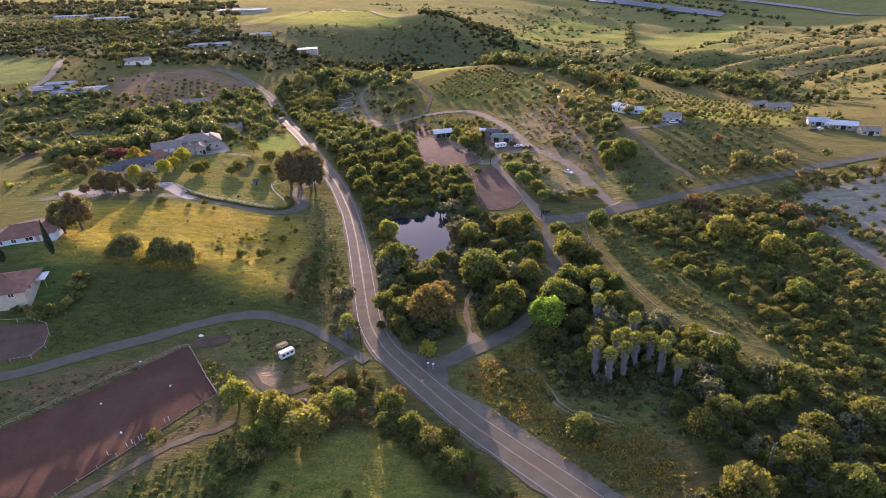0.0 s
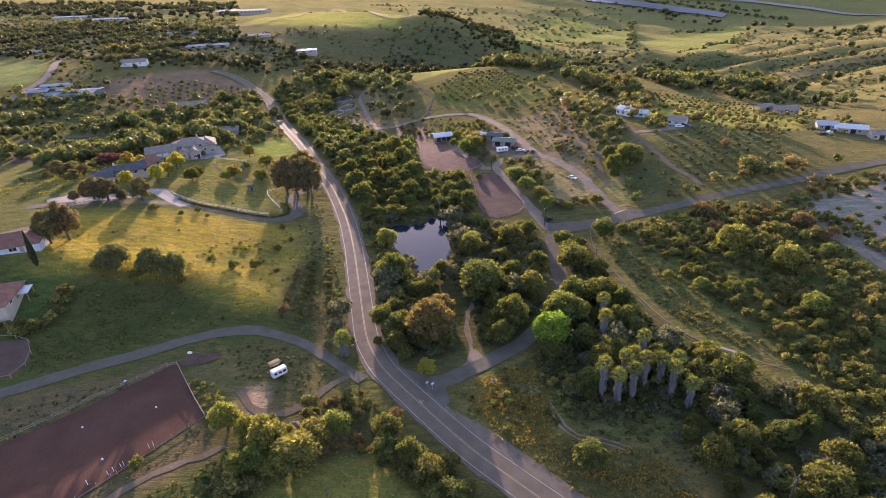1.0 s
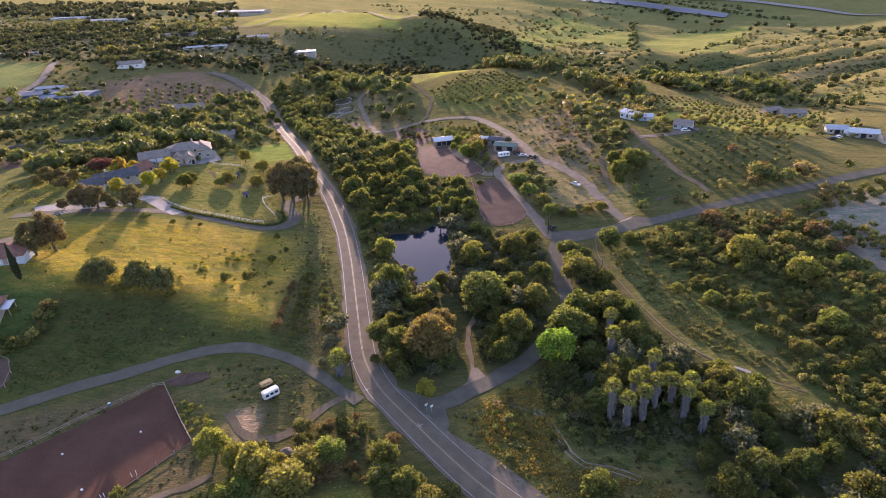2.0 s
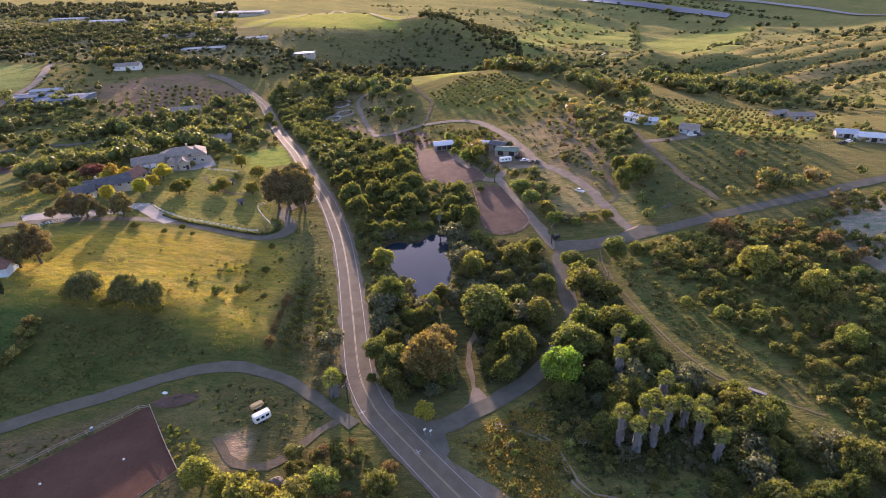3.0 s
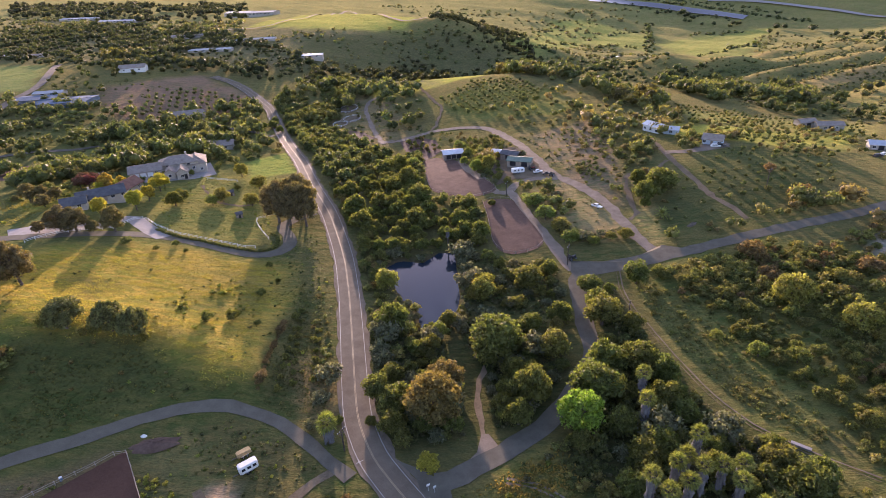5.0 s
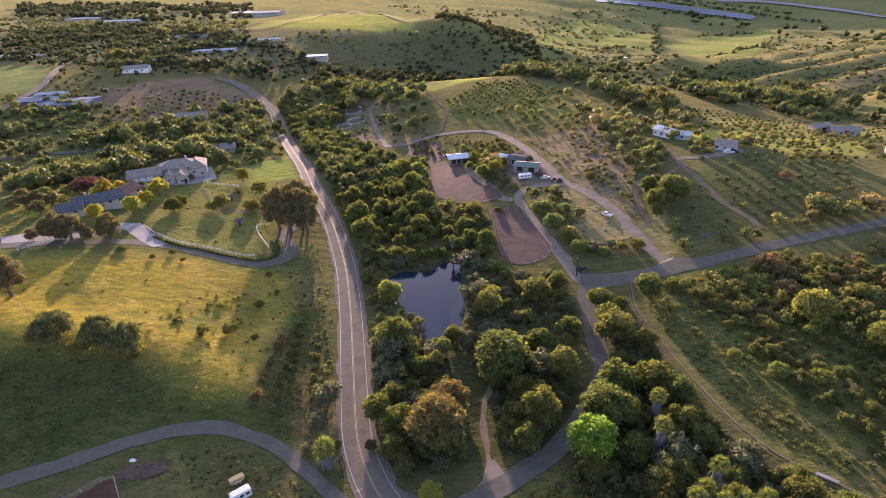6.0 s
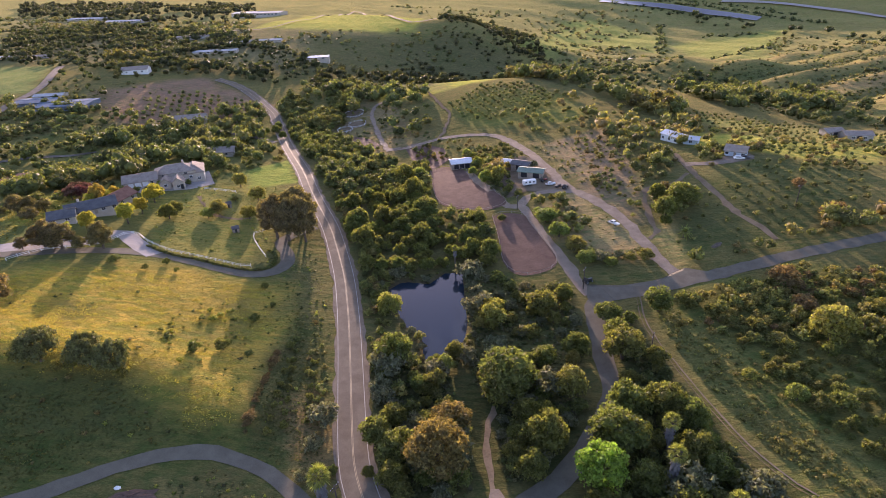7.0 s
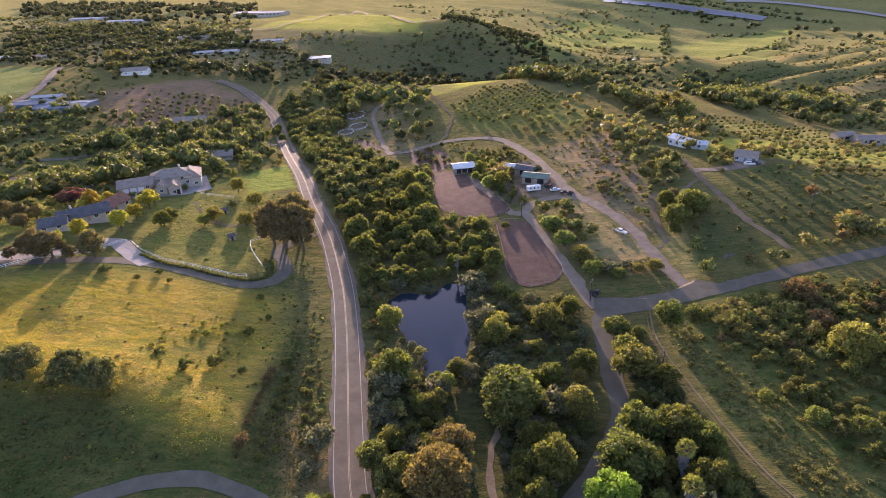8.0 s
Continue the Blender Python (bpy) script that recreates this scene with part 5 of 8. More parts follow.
rows_of_grove = scatter(ORCHARD, 3.6, 33, (2.6, 5.2), 0.26, 0.94, 2.0, turn=ALONG, row=3.6)
near, rest = split(rows_of_grove, 160)
plant("scrub", [p for i, p in enumerate(near) if i % 5 < 4], "small round olive-green tree in overgrown grove", group="overgrown grove", seed=33, variants=5)
plant("oak", near[4::10], "rounded dark green tree in overgrown grove", group="overgrown grove", squash=0.8, seed=34)
plant("scrub", near[9::10], "low olive shrub in overgrown grove", "bush", group="overgrown grove", squash=0.8, seed=35)
wood("grove", rest, SCRUBS[:4], "overgrown grove of olive-green and rusty bushes", seed=36)
plant("willow", [(103.3, 184.1, 9.9), (124.1, 195.2, 7.9), (115, 170.3, 8.9), (117.5, 163.9, 7.4), (132.6, 177.8, 6.5), (75.6, 171, 4.4), (83.1, 162.5, 4.5), (108.1, 144.2, 6.6), (95.8, 135.6, 5.4)], "rounded golden-green tree above the overgrown grove", group="overgrown grove", squash=0.85, seed=181)
plant("rust", [(104.1, 211.9, 6.1), (107.5, 208.6, 6.8), (110.6, 204.8, 5.9), (100.2, 207.3, 5.2), (117.7, 207.2, 5.5), (120.8, 204, 5.9), (127.4, 206.9, 5.1), (136.4, 199.6, 5.4), (135.4, 189.6, 6.2), (137.1, 186.6, 5.4), (142.2, 189.4, 5.5), (106.7, 155, 4.9), (102.3, 150, 3.9), (109.2, 149.6, 4.4), (113.9, 215.3, 4.9), (123.5, 188.9, 4.7), (104, 199, 5), (112.7, 187.3, 4.3)], "rusty brown leafless shrub at the grove edge", "bush", group="overgrown grove", seed=182)
STRIP = [(64.4, 204.2), (76.1, 199.5), (81.2, 176.2), (83.7, 156.2), (87.2, 138.9), (89.7, 124.9), (77.5, 125.6), (72.9, 134.3), (66.4, 144.5), (63.7, 160.6), (59.9, 184)]
wood("grass_rows", scatter(STRIP, 1.6, 183, (0.5, 1.2), 0.3, 0.5, turn=ALONG, row=3.4), [(0.15, 0.15, 0.043), (0.18, 0.17, 0.046), (0.12, 0.125, 0.038)], "rows of tufted grass beside the wheel track", "grass", BLOB_T, 183, tall=0.5)
wood("grass_rows", scatter(STRIP, 2.8, 184, (0.9, 2.7), 0.3, 0.7, turn=ALONG, row=3.0), SCRUBS[:4], "small shrubs seeded in rows across the strip", "shrubs", BUSH_T, 184, tall=0.8)
wood("bushes", scatter([(79, 128), (90, 134), (104, 118), (119, 102), (100, 86), (84, 104)], 3.0, 185, (1.5, 3.6), keep=0.85, clump=0.4), SCRUBS[:4], "olive bushes closing the strip below the grove", "bushes", BUSH_T, 185)
THICKET = [(36.9, 137.4), (45.8, 145.4), (60.8, 142.9), (72.9, 134.8), (76.7, 118.5), (88.7, 108.1), (102, 91.5), (93.4, 65.8), (47, 69.7), (56.7, 89.6), (53.2, 100.3), (39.7, 105.6), (31.4, 119.4)]
PALM_FOOT = [(35, 118), (34, 106), (44, 98), (58, 98), (64, 108), (60, 118)]
kept_low = lambda places, d: [(x, y, min(s, d) if dist_poly(np.array([x]), np.array([y]), PALM_FOOT)[0] < 0 else s) for x, y, s in places]
pl = kept_low(scatter(THICKET, 4.4, 37, (3.6, 6.2)), 2.4)
plant("scrub", pl[::4], "dark shaded bush in the thicket below the palms", "bush", group="palm thicket", seed=37)
plant("sage", pl[1::3], "grey-green shrub in the shaded thicket", "bush", group="palm thicket", seed=38)
wood("thicket", pl[4::8], SCRUBS, "dark tangle of shaded shrubs", "thicket", seed=40)
plant("oak", [(x, y, d * 1.25) for x, y, d in pl[2::3]], "small dark oak in the shaded thicket", group="palm thicket", seed=39)
ISLE = [(-24.6, 183.6), (-12.9, 183.3), (-5.7, 187.1), (7.2, 183.7), (25.2, 182.4), (32.9, 158.4), (21.7, 147.3), (9.1, 139.3), (0.4, 133.6), (-13.6, 137.6), (-20.4, 150.5), (-25, 171.2)]
pl = scatter(ISLE, 4.4, 41, (3.5, 6.2), keep=0.95)
plant("scrub", pl[::4], "green understorey bush between oaks", "bush", group="understorey", seed=41)
wood("understorey", pl[2::4], SCRUBS[:4], "tangled green bushes under the oaks", "bushes", FAR_T, 41)
plant("sage", pl[1::4], "grey twiggy shrub between oaks", "bush", group="understorey", seed=42)
plant("oak", pl[3::4], "young oak between larger trees", group="understorey", seed=43)
EAST_BANK = [(3.3, 240.6), (14.3, 231.3), (32.9, 221.7), (41.5, 215.9), (38.3, 194), (26.1, 188.9), (17.6, 196.7), (5.4, 183.8), (2.1, 198.5)]
pl = scatter(EAST_BANK, 5.5, 44, (3.5, 6.5), keep=0.75)
plant("sage", pl[::2], "grey twiggy shrub on the pond bank", "bush", group="pond bank", seed=44)
plant("scrub", pl[1::2], "green bush on the pond bank", "bush", group="pond bank", seed=45)
BANK = [(-44.6, 216.6), (-40.9, 226.4), (-33.3, 183), (-29.6, 159.9), (-28.7, 145.7), (-34.5, 145.5), (-45.3, 168.5), (-46.7, 195.7)]
pl = scatter(BANK, 5.5, 46, (1.6, 3.2), keep=0.75)
wood("bank_bushes", pl, SCRUBS, "small weedy bushes on the road bank", "bushes", BUSH_T, 46)
SHORE = smooth(POND + POND[:1], 4.0)
mid = np.array(SHORE).mean(0)
ring_ = [(x + (x - mid[0]) * 0.16, y + (y - mid[1]) * 0.12, 2.6 + 1.4 * math.sin(7.1 * i)) for i, (x, y) in enumerate(SHORE)]
plant("sage", ring_[::2], "grey twiggy willow shrub on the pond shore", "bush", group="pond bank", seed=53)
wood("shore_bushes", ring_[1::2], SCRUBS[:4], "small green bushes on the pond shore", "bushes", FAR_T, 54)
VERGE = [(-29.3, 219.1), (-32.9, 232.2), (-48.7, 278.3), (-59.2, 309.2), (-53.4, 309.4), (-29.4, 242.1), (-21.5, 226.4)]
wood("verge_bushes", scatter(VERGE, 4.2, 47, (2.6, 4.6)), SCRUBS, "green bushes along the road verge", "bushes", FAR_T, 47)
HEDGE = [(-129.1, 143.3), (-115.7, 145.5), (-117.9, 153.8), (-116.1, 161.4), (-111.7, 157), (-112.4, 147.1), (-116.8, 138.2)]
wood("hedge", scatter(HEDGE, 2.6, 48, (2.6, 4.4)), SCRUBS, "dense green hedge round the lawn", "hedge", FAR_T, 48)
ROAD_W = [(-24.3, 124.2), (-15.9, 114.9), (-2.8, 100.7), (11.5, 83.9), (17.3, 75.5), (10.3, 74.5), (-1.9, 85.8), (-13.5, 95.6), (-21.9, 100.9), (-33.3, 104.7), (-41, 115), (-36.3, 121.8)]
pl = [(x, y, d * (0.62 if x < -18 else 1)) for x, y, d in scatter(ROAD_W, 3.8, 49, (2.6, 4.6), keep=0.85)]
plant("scrub", pl[::2], "sunlit green bush in the roadside thicket", "bush", group="roadside thicket", seed=49)
plant("oak", pl[1::4], "small green tree in the roadside thicket", group="roadside thicket", squash=0.66, seed=50)
plant("rust", pl[3::4], "brown shrub in the roadside thicket", "bush", group="roadside thicket", seed=51)
SW = [(-59.6, 109.1), (-47.8, 112.9), (-33, 102.8), (-31.5, 93.9), (-41.8, 89.1), (-48.1, 81.7), (-55.3, 79), (-52.6, 95.8)]
wood("arena_scrub", scatter(SW, 4.0, 52, (2.6, 5.0), keep=0.85), SCRUBS, "olive scrub below the arena", "scrub", FAR_T, 52)

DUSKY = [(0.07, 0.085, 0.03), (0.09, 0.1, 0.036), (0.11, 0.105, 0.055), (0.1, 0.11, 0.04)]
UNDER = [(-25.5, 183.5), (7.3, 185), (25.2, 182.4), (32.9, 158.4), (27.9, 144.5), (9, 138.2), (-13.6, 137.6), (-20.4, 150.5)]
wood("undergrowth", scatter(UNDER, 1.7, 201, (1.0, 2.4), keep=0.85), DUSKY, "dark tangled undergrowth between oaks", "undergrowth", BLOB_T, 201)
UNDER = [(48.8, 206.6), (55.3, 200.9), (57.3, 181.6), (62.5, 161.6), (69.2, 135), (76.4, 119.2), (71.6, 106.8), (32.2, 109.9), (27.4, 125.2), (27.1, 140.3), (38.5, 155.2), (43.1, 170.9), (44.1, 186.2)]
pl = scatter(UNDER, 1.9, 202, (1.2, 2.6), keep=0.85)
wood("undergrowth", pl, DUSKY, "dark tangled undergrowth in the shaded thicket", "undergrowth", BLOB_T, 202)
pl = kept_low(scatter(UNDER, 4.2, 203, (2.8, 5.2), keep=0.8), 2.4)
wood("thicket", pl, GREENS, "dense dark thicket beside the wheel track", "thicket", FAR_T, 203)
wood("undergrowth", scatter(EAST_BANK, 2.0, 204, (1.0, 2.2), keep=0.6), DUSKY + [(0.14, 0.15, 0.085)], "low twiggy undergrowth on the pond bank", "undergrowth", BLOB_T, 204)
plant("willow", [(69.1, 127.5, 4.4), (71.9, 123.1, 4.5), (73.9, 119, 4.4), (76.2, 115.6, 4.5), (66.4, 131.2, 3.7), (68.5, 121.2, 4.2), (70.6, 114.1, 4.2)], "golden-green bush at the edge of the thicket", "bush", group="palm thicket", squash=0.7, seed=205)
wood("weeds", scatter([(-62.8, 140.1), (-50.4, 144.2), (-29.7, 129.8), (-36.1, 120.6), (-46.5, 126.6), (-54.4, 126.6)], 1.5, 206, (0.5, 1.5), keep=0.55), LUSH[1:2] + GREENS + DRY, "rough weeds round the parked trailers", "weeds", BLOB_T, 206)

GREYS = DUSKY + [(0.15, 0.15, 0.09)]
wood("undergrowth", scatter([(-13.6, 234.2), (-0.9, 232.3), (19.1, 219.4), (39.1, 209.9), (34.5, 186), (30.9, 175.6), (15, 176.7), (-4.4, 177.2), (-8.2, 190.1)], 1.9, 231, (0.8, 2.2), keep=0.75), GREYS, "grey-green undergrowth between pond and side road", "undergrowth", BLOB_T, 231)
wood("bank_bushes", scatter([(-38.5, 233), (-31.9, 244.9), (-21.1, 234.8), (-20.3, 200.7), (-17.4, 176.6), (-25.4, 176), (-30.1, 199)], 3.2, 232, (2.0, 4.4), keep=0.9), SCRUBS + GREENS, "green bushes between the road and the pond", "bushes", FAR_T, 232)
GREEN_SIDE = [(-71.7, 243.5), (-55.4, 251.1), (-41.1, 212.1), (-33, 175.3), (-36.6, 160.6), (-45.3, 161.1), (-59.5, 195.2)]
grass("field_grass", GREEN_SIDE, 0.85, [(0.07, 0.085, 0.025), (0.1, 0.108, 0.032), (0.17, 0.155, 0.042)], "rough green grass beside the road", (0.05, 0.18), 233)
wood("weeds", scatter(GREEN_SIDE, 2.4, 234, (0.4, 1.5), keep=0.5), GREENS + LUSH[:1], "green weed clumps beside the road", "weeds", BLOB_T, 234)


# belts and woods further off
BELTS = [
    ([(19.6, 430.8), (74.1, 449.2), (92.5, 386.7), (76, 356.4), (44.1, 389.4)], 8, (2.5, 5.5), 0.55, SCRUBS),
    ([(-333.6, 401.8), (-292.5, 412.6), (-243.4, 428.3), (-199.9, 457.7), (-146.1, 494.6), (-126.9, 435.6), (-146, 367.4), (-197.3, 381.7), (-232.4, 356), (-269.1, 313.1)], 8, (5, 9), 0.5, GREENS),
    ([(-388.3, 623.6), (-348.8, 628), (-302.5, 554.5), (-263.8, 452.5), (-204.3, 457.5), (-193.9, 410.1), (-344.4, 417), (-416.1, 519.1), (-346.2, 533.5)], 9, (4, 8), 0.6, GREENS),
    ([(-230.1, 324.3), (-234.8, 355.8), (-207.5, 369.2), (-190.1, 386.6), (-175.2, 415.1), (-131.3, 395.5), (-116.4, 403.8), (-102.9, 359.7), (-130.6, 350.7), (-171.5, 383.9), (-164.4, 322.6), (-192.8, 317.6), (-197.4, 283.8)], 6.8, (5, 10), 0.9, GREENS),
    ([(-302.5, 402), (-255.6, 407.7), (-237.8, 427.7), (-235.8, 469.5), (-202, 488.4), (-184.3, 512.2), (-152.1, 527.3), (-130.5, 437.5), (-165.8, 438.3), (-189.9, 423), (-228.4, 411), (-246.5, 393.4), (-289.8, 385.2)], 8.0, (5, 9.5), 0.55, GREENS),
    ([(-150.5, 505.4), (-138.5, 548.9), (-101, 557.9), (-85.7, 522.8), (-79.6, 434.7), (-64.1, 398.6), (-85.4, 408.1), (-125.2, 460.7)], 7.2, (5.5, 9.5), 1.0, GREENS),
    ([(-96.8, 533.3), (-84.4, 580.4), (-63.1, 572.7), (-67.2, 523.2), (-82.5, 501.9)], 8.0, (5, 9), 0.8, GREENS),
    ([(-148.6, 591.3), (-90.9, 626.7), (-65.7, 596.9), (-80.3, 551.4), (-130.3, 555.7)], 10, (7, 12), 0.8, GREENS),
    ([(-370.7, 493.3), (-289, 505.8), (-234.4, 484), (-232.5, 462.8), (-256, 420.2), (-306.9, 407.8)], 8, (3.5, 7), 0.38, GREENS),
    ([(27.1, 635.2), (98, 726.5), (111.5, 513.7), (130.3, 486.9), (156.9, 467.8), (145.1, 405.6), (126.7, 402), (101.7, 470.9), (61.3, 532.8)], 9, (7, 11), 1.0, GREENS + [(0.12, 0.1, 0.03)]),
    ([(77.8, 471), (98, 454.4), (125, 387.3), (100, 321.6), (87.1, 304.9), (83.4, 328.5), (82.9, 387.3)], 8, (4, 8), 0.7, SCRUBS),
    ([(126.7, 402), (142.3, 390), (146.3, 355.2), (128.5, 321.2), (111.1, 309.7), (102.3, 320.7)], 8, (4, 8), 0.6, SCRUBS),
    ([(176.3, 521.3), (296.4, 680.9), (332, 616), (301.4, 464.1), (318.4, 422.3), (292.2, 389.1), (264, 408.9), (219.4, 434.2), (186.6, 453.1)], 10, (7, 12), 0.85, GREENS),
    ([(143.2, 354.8), (229, 359.2), (249.6, 336.4), (233.4, 316.3), (181.2, 316.7), (140.4, 330)], 9, (3, 6), 0.6, SCRUBS),
    ([(109.1, 245), (122.7, 244.8), (157.1, 253.7), (186.2, 256.5), (163.1, 225.8), (128.7, 228.2)], 7, (4, 8), 0.8, SCRUBS),
    ([(-14.9, 352.4), (20.1, 377.9), (27.1, 345), (19.1, 314.8), (14.2, 324.1), (6.5, 354.7), (-5.8, 360)], 7, (3.5, 7), 0.7, SCRUBS),
    ([(33.1, 297.3), (50.2, 295.6), (54.8, 260.5), (57.1, 235.7), (46.2, 230.4), (41.5, 258.7)], 6.5, (2.5, 5), 0.5, SCRUBS),
    ([(-60.7, 507), (-21.2, 530.1), (-13.7, 414.9), (-39.1, 413.5)], 11, (6, 9), 0.6, GREENS),
    ([(-152.7, 521.5), (-113, 560.5), (-14.6, 558.9), (-39.1, 509.4), (-82.2, 491.1), (-136.8, 475.9)], 11, (6, 11), 0.8, GREENS),
    ([(-838.8, 1199), (-523, 1108.3), (-261.6, 816.3), (-131.3, 672.1), (-162.7, 587.7), (-265, 640.4), (-335.7, 625.3), (-549.6, 764.1)], 10, (5, 9.5), 0.75, [(0.05, 0.06, 0.024), (0.06, 0.065, 0.03)]),
    ([(-131.3, 672.1), (-45.8, 748), (23.9, 731.8), (138.4, 744.1), (222.7, 687.6), (161.7, 718.1), (65.6, 730), (-15, 579.1), (-71.1, 579.1), (-135.7, 565.2)], 10, (5, 10), 0.85, [(0.045, 0.05, 0.02), (0.06, 0.06, 0.025)]),
    ([(-18.3, 855.2), (97.8, 1564.6), (146.9, 791.7), (169.3, 720.9), (95, 741), (11.3, 778.1)], 11, (5, 9), 0.85, [(0.045, 0.05, 0.02), (0.055, 0.06, 0.025)]),
    ([(102.5, 800.2), (227.1, 865.9), (262.2, 791.5), (333.1, 739.5), (288.3, 680.3), (202.7, 714.2), (130.7, 741)], 12, (6, 10), 0.7, [(0.06, 0.075, 0.03)]),
    ([(-1512.7, 2201.9), (-530, 1704.8), (-332.1, 1086), (-559.5, 1165.8), (-1101.2, 1587.3)], 22, (9, 16), 0.7, [(0.05, 0.055, 0.03)]),
    ([(651.9, 1805.4), (970.5, 1269.5), (741.2, 964), (769.5, 1515.9), (555.5, 1763)], 34, (12, 22), 0.5, [(0.06, 0.07, 0.03)]),
    ([(421.4, 817.2), (592, 767), (377.6, 403.9), (291.7, 434.2)], 24, (4, 8), 0.3, [(0.1, 0.1, 0.04)]),
    ([(-399.1, 738.6), (-283.3, 673.3), (-233.4, 617), (-316.7, 585.3)], 10, (6, 11), 0.9, [(0.11, 0.1, 0.03), (0.08, 0.08, 0.03)]),
    ([(-438.4, 521.6), (-335.6, 485), (-270.8, 485.8), (-198.9, 467), (-189.2, 429.4), (-284.9, 427.6), (-356.8, 411.6)], 8, (4, 8), 0.6, GREENS),
]
for k, (poly, gap, size, keep, tints) in enumerate(BELTS):
    wood("wood", scatter(poly, gap, 60 + k, size, keep=min(1, keep * 1.25), clump=0.55), tints, "belt of dark green trees across the valley", "woodland", FAR_T if k == 5 else THIN_T if k in (1, 3, 4, 6, 9, 12, 14, 15, 16) else MID_T, seed=60 + k)
BELTS_B = [
    ([(74.5, 221.8), (91.6, 226.4), (112.4, 231.8), (148.4, 239.9), (181.1, 249.8), (188, 258.8), (153.9, 248.6), (116.5, 240.2), (93, 234.5), (75.1, 229.1)], 4.2, (2.4, 5.0), 0.62, SCRUBS + [(0.2, 0.17, 0.05)]),
    ([(86.2, 319.5), (107.6, 336.5), (115.1, 320.3), (103.6, 292.5), (101.6, 271.9), (90.2, 252.6), (81.3, 250.4), (77.9, 273.7)], 5.2, (3.0, 6.2), 0.7, GREENS + SCRUBS),
    ([(119.9, 332.9), (147.7, 339.7), (154.4, 325.5), (133.7, 310), (116.6, 310.9)], 5.0, (2.4, 4.8), 0.8, SCRUBS + [(0.2, 0.18, 0.05)]),
    ([(149, 315.2), (195.5, 311.3), (229.8, 311.8), (219.7, 299.1), (184.4, 295.2), (145.9, 299.4)], 5.0, (2.4, 4.6), 0.7, SCRUBS),
    ([(34.1, 277.1), (41.5, 258.7), (46.2, 239.5), (52, 234.8), (59, 235.4), (53.8, 256.2), (45.5, 282.5)], 3.6, (1.8, 3.6), 0.6, SCRUBS + [(0.2, 0.17, 0.05)]),
    ([(8.7, 325.8), (18.4, 349.1), (23.5, 337.6), (24, 309.7), (18.9, 311.2)], 3.8, (2.6, 5.0), 0.85, SCRUBS),
    ([(-21.9, 365.1), (-13.8, 362.8), (-10.8, 303.6), (-2.4, 289.7), (9.7, 283.7), (14.1, 268.4), (14.2, 242.2), (8.2, 246.9), (2.2, 270.1), (-16.7, 301)], 4.4, (2.8, 5.4), 0.75, GREENS + SCRUBS[:2]),
    ([(142.9, 428.6), (173.1, 414.5), (204.9, 395.3), (237.4, 371.1), (259.1, 348.1), (245.3, 331), (215.8, 340.4), (170.3, 344.7), (143.2, 361.6), (133.5, 388.3)], 5.5, (1.4, 3.4), 0.6, SCRUBS),
    ([(118.5, 331.3), (136.6, 339.2), (124.4, 305.7), (112.6, 300.7)], 4.4, (3.0, 5.6), 0.8, SCRUBS + [(0.2, 0.18, 0.05)]),
    ([(146.9, 339.6), (164.7, 351.2), (149, 315.2), (137.9, 316.3)], 4.6, (3.6, 6.4), 0.85, SCRUBS + [(0.2, 0.18, 0.05)]),
    ([(21, 392.5), (45.3, 349.8), (57.8, 309.2), (58.4, 299.2), (43.6, 337.5), (26.5, 376.3)], 4.0, (1.2, 2.8), 0.6, SCRUBS),
    ([(-230.1, 324.3), (-221.9, 337.6), (-197.9, 325.1), (-152.7, 306.4), (-137.2, 312.8), (-130.9, 323.1), (-127.9, 309.8), (-148.1, 293.2), (-180.7, 281.9), (-188.9, 273.2)], 5.0, (3.0, 5.6), 0.5, GREENS + SCRUBS),
    ([(-139.6, 357.3), (-119.5, 371.6), (-104.7, 388), (-96.8, 374.1), (-113, 343.9), (-122.9, 324.1)], 5.0, (3.2, 6.0), 0.8, GREENS + SCRUBS),
]
for k, (poly, gap, size, keep, tints) in enumerate(BELTS_B):
    wood("bushes", scatter(poly, gap, 190 + k, size, keep=min(1, keep * 1.3), clump=0.7), tints, "olive and golden bushes bordering roads and yards", "bushes", FAR_T if k in (5, 6, 8, 9, 11, 12) else THIN_T, seed=190 + k)
wood("bushes", scatter([(66, 197.7), (95.4, 205.4), (130.8, 217.3), (168, 231.8), (210.6, 249.7), (261.2, 267.6), (242.2, 245.1), (198.8, 233.3), (166.9, 221.9), (143.3, 210), (113.1, 194.8), (89.1, 188.9), (68.6, 191.4)], 3.6, 221, (2.2, 4.6), keep=0.9), SCRUBS + [(0.2, 0.17, 0.05), (0.17, 0.115, 0.06)], "golden and olive bushes lining the side road", "bushes", FAR_T, 221)
wood("weeds", scatter([(25.2, 119.5), (29.8, 105.5), (41.4, 102), (54.2, 89.9), (55, 96.5), (56, 107.8), (41.4, 111.6), (33.7, 122.8)], 1.6, 222, (0.5, 1.8), keep=0.7), DUSKY + LUSH[1:2] + DRY, "mixed weeds and low shrubs below the palms", "weeds", BLOB_T, 222)
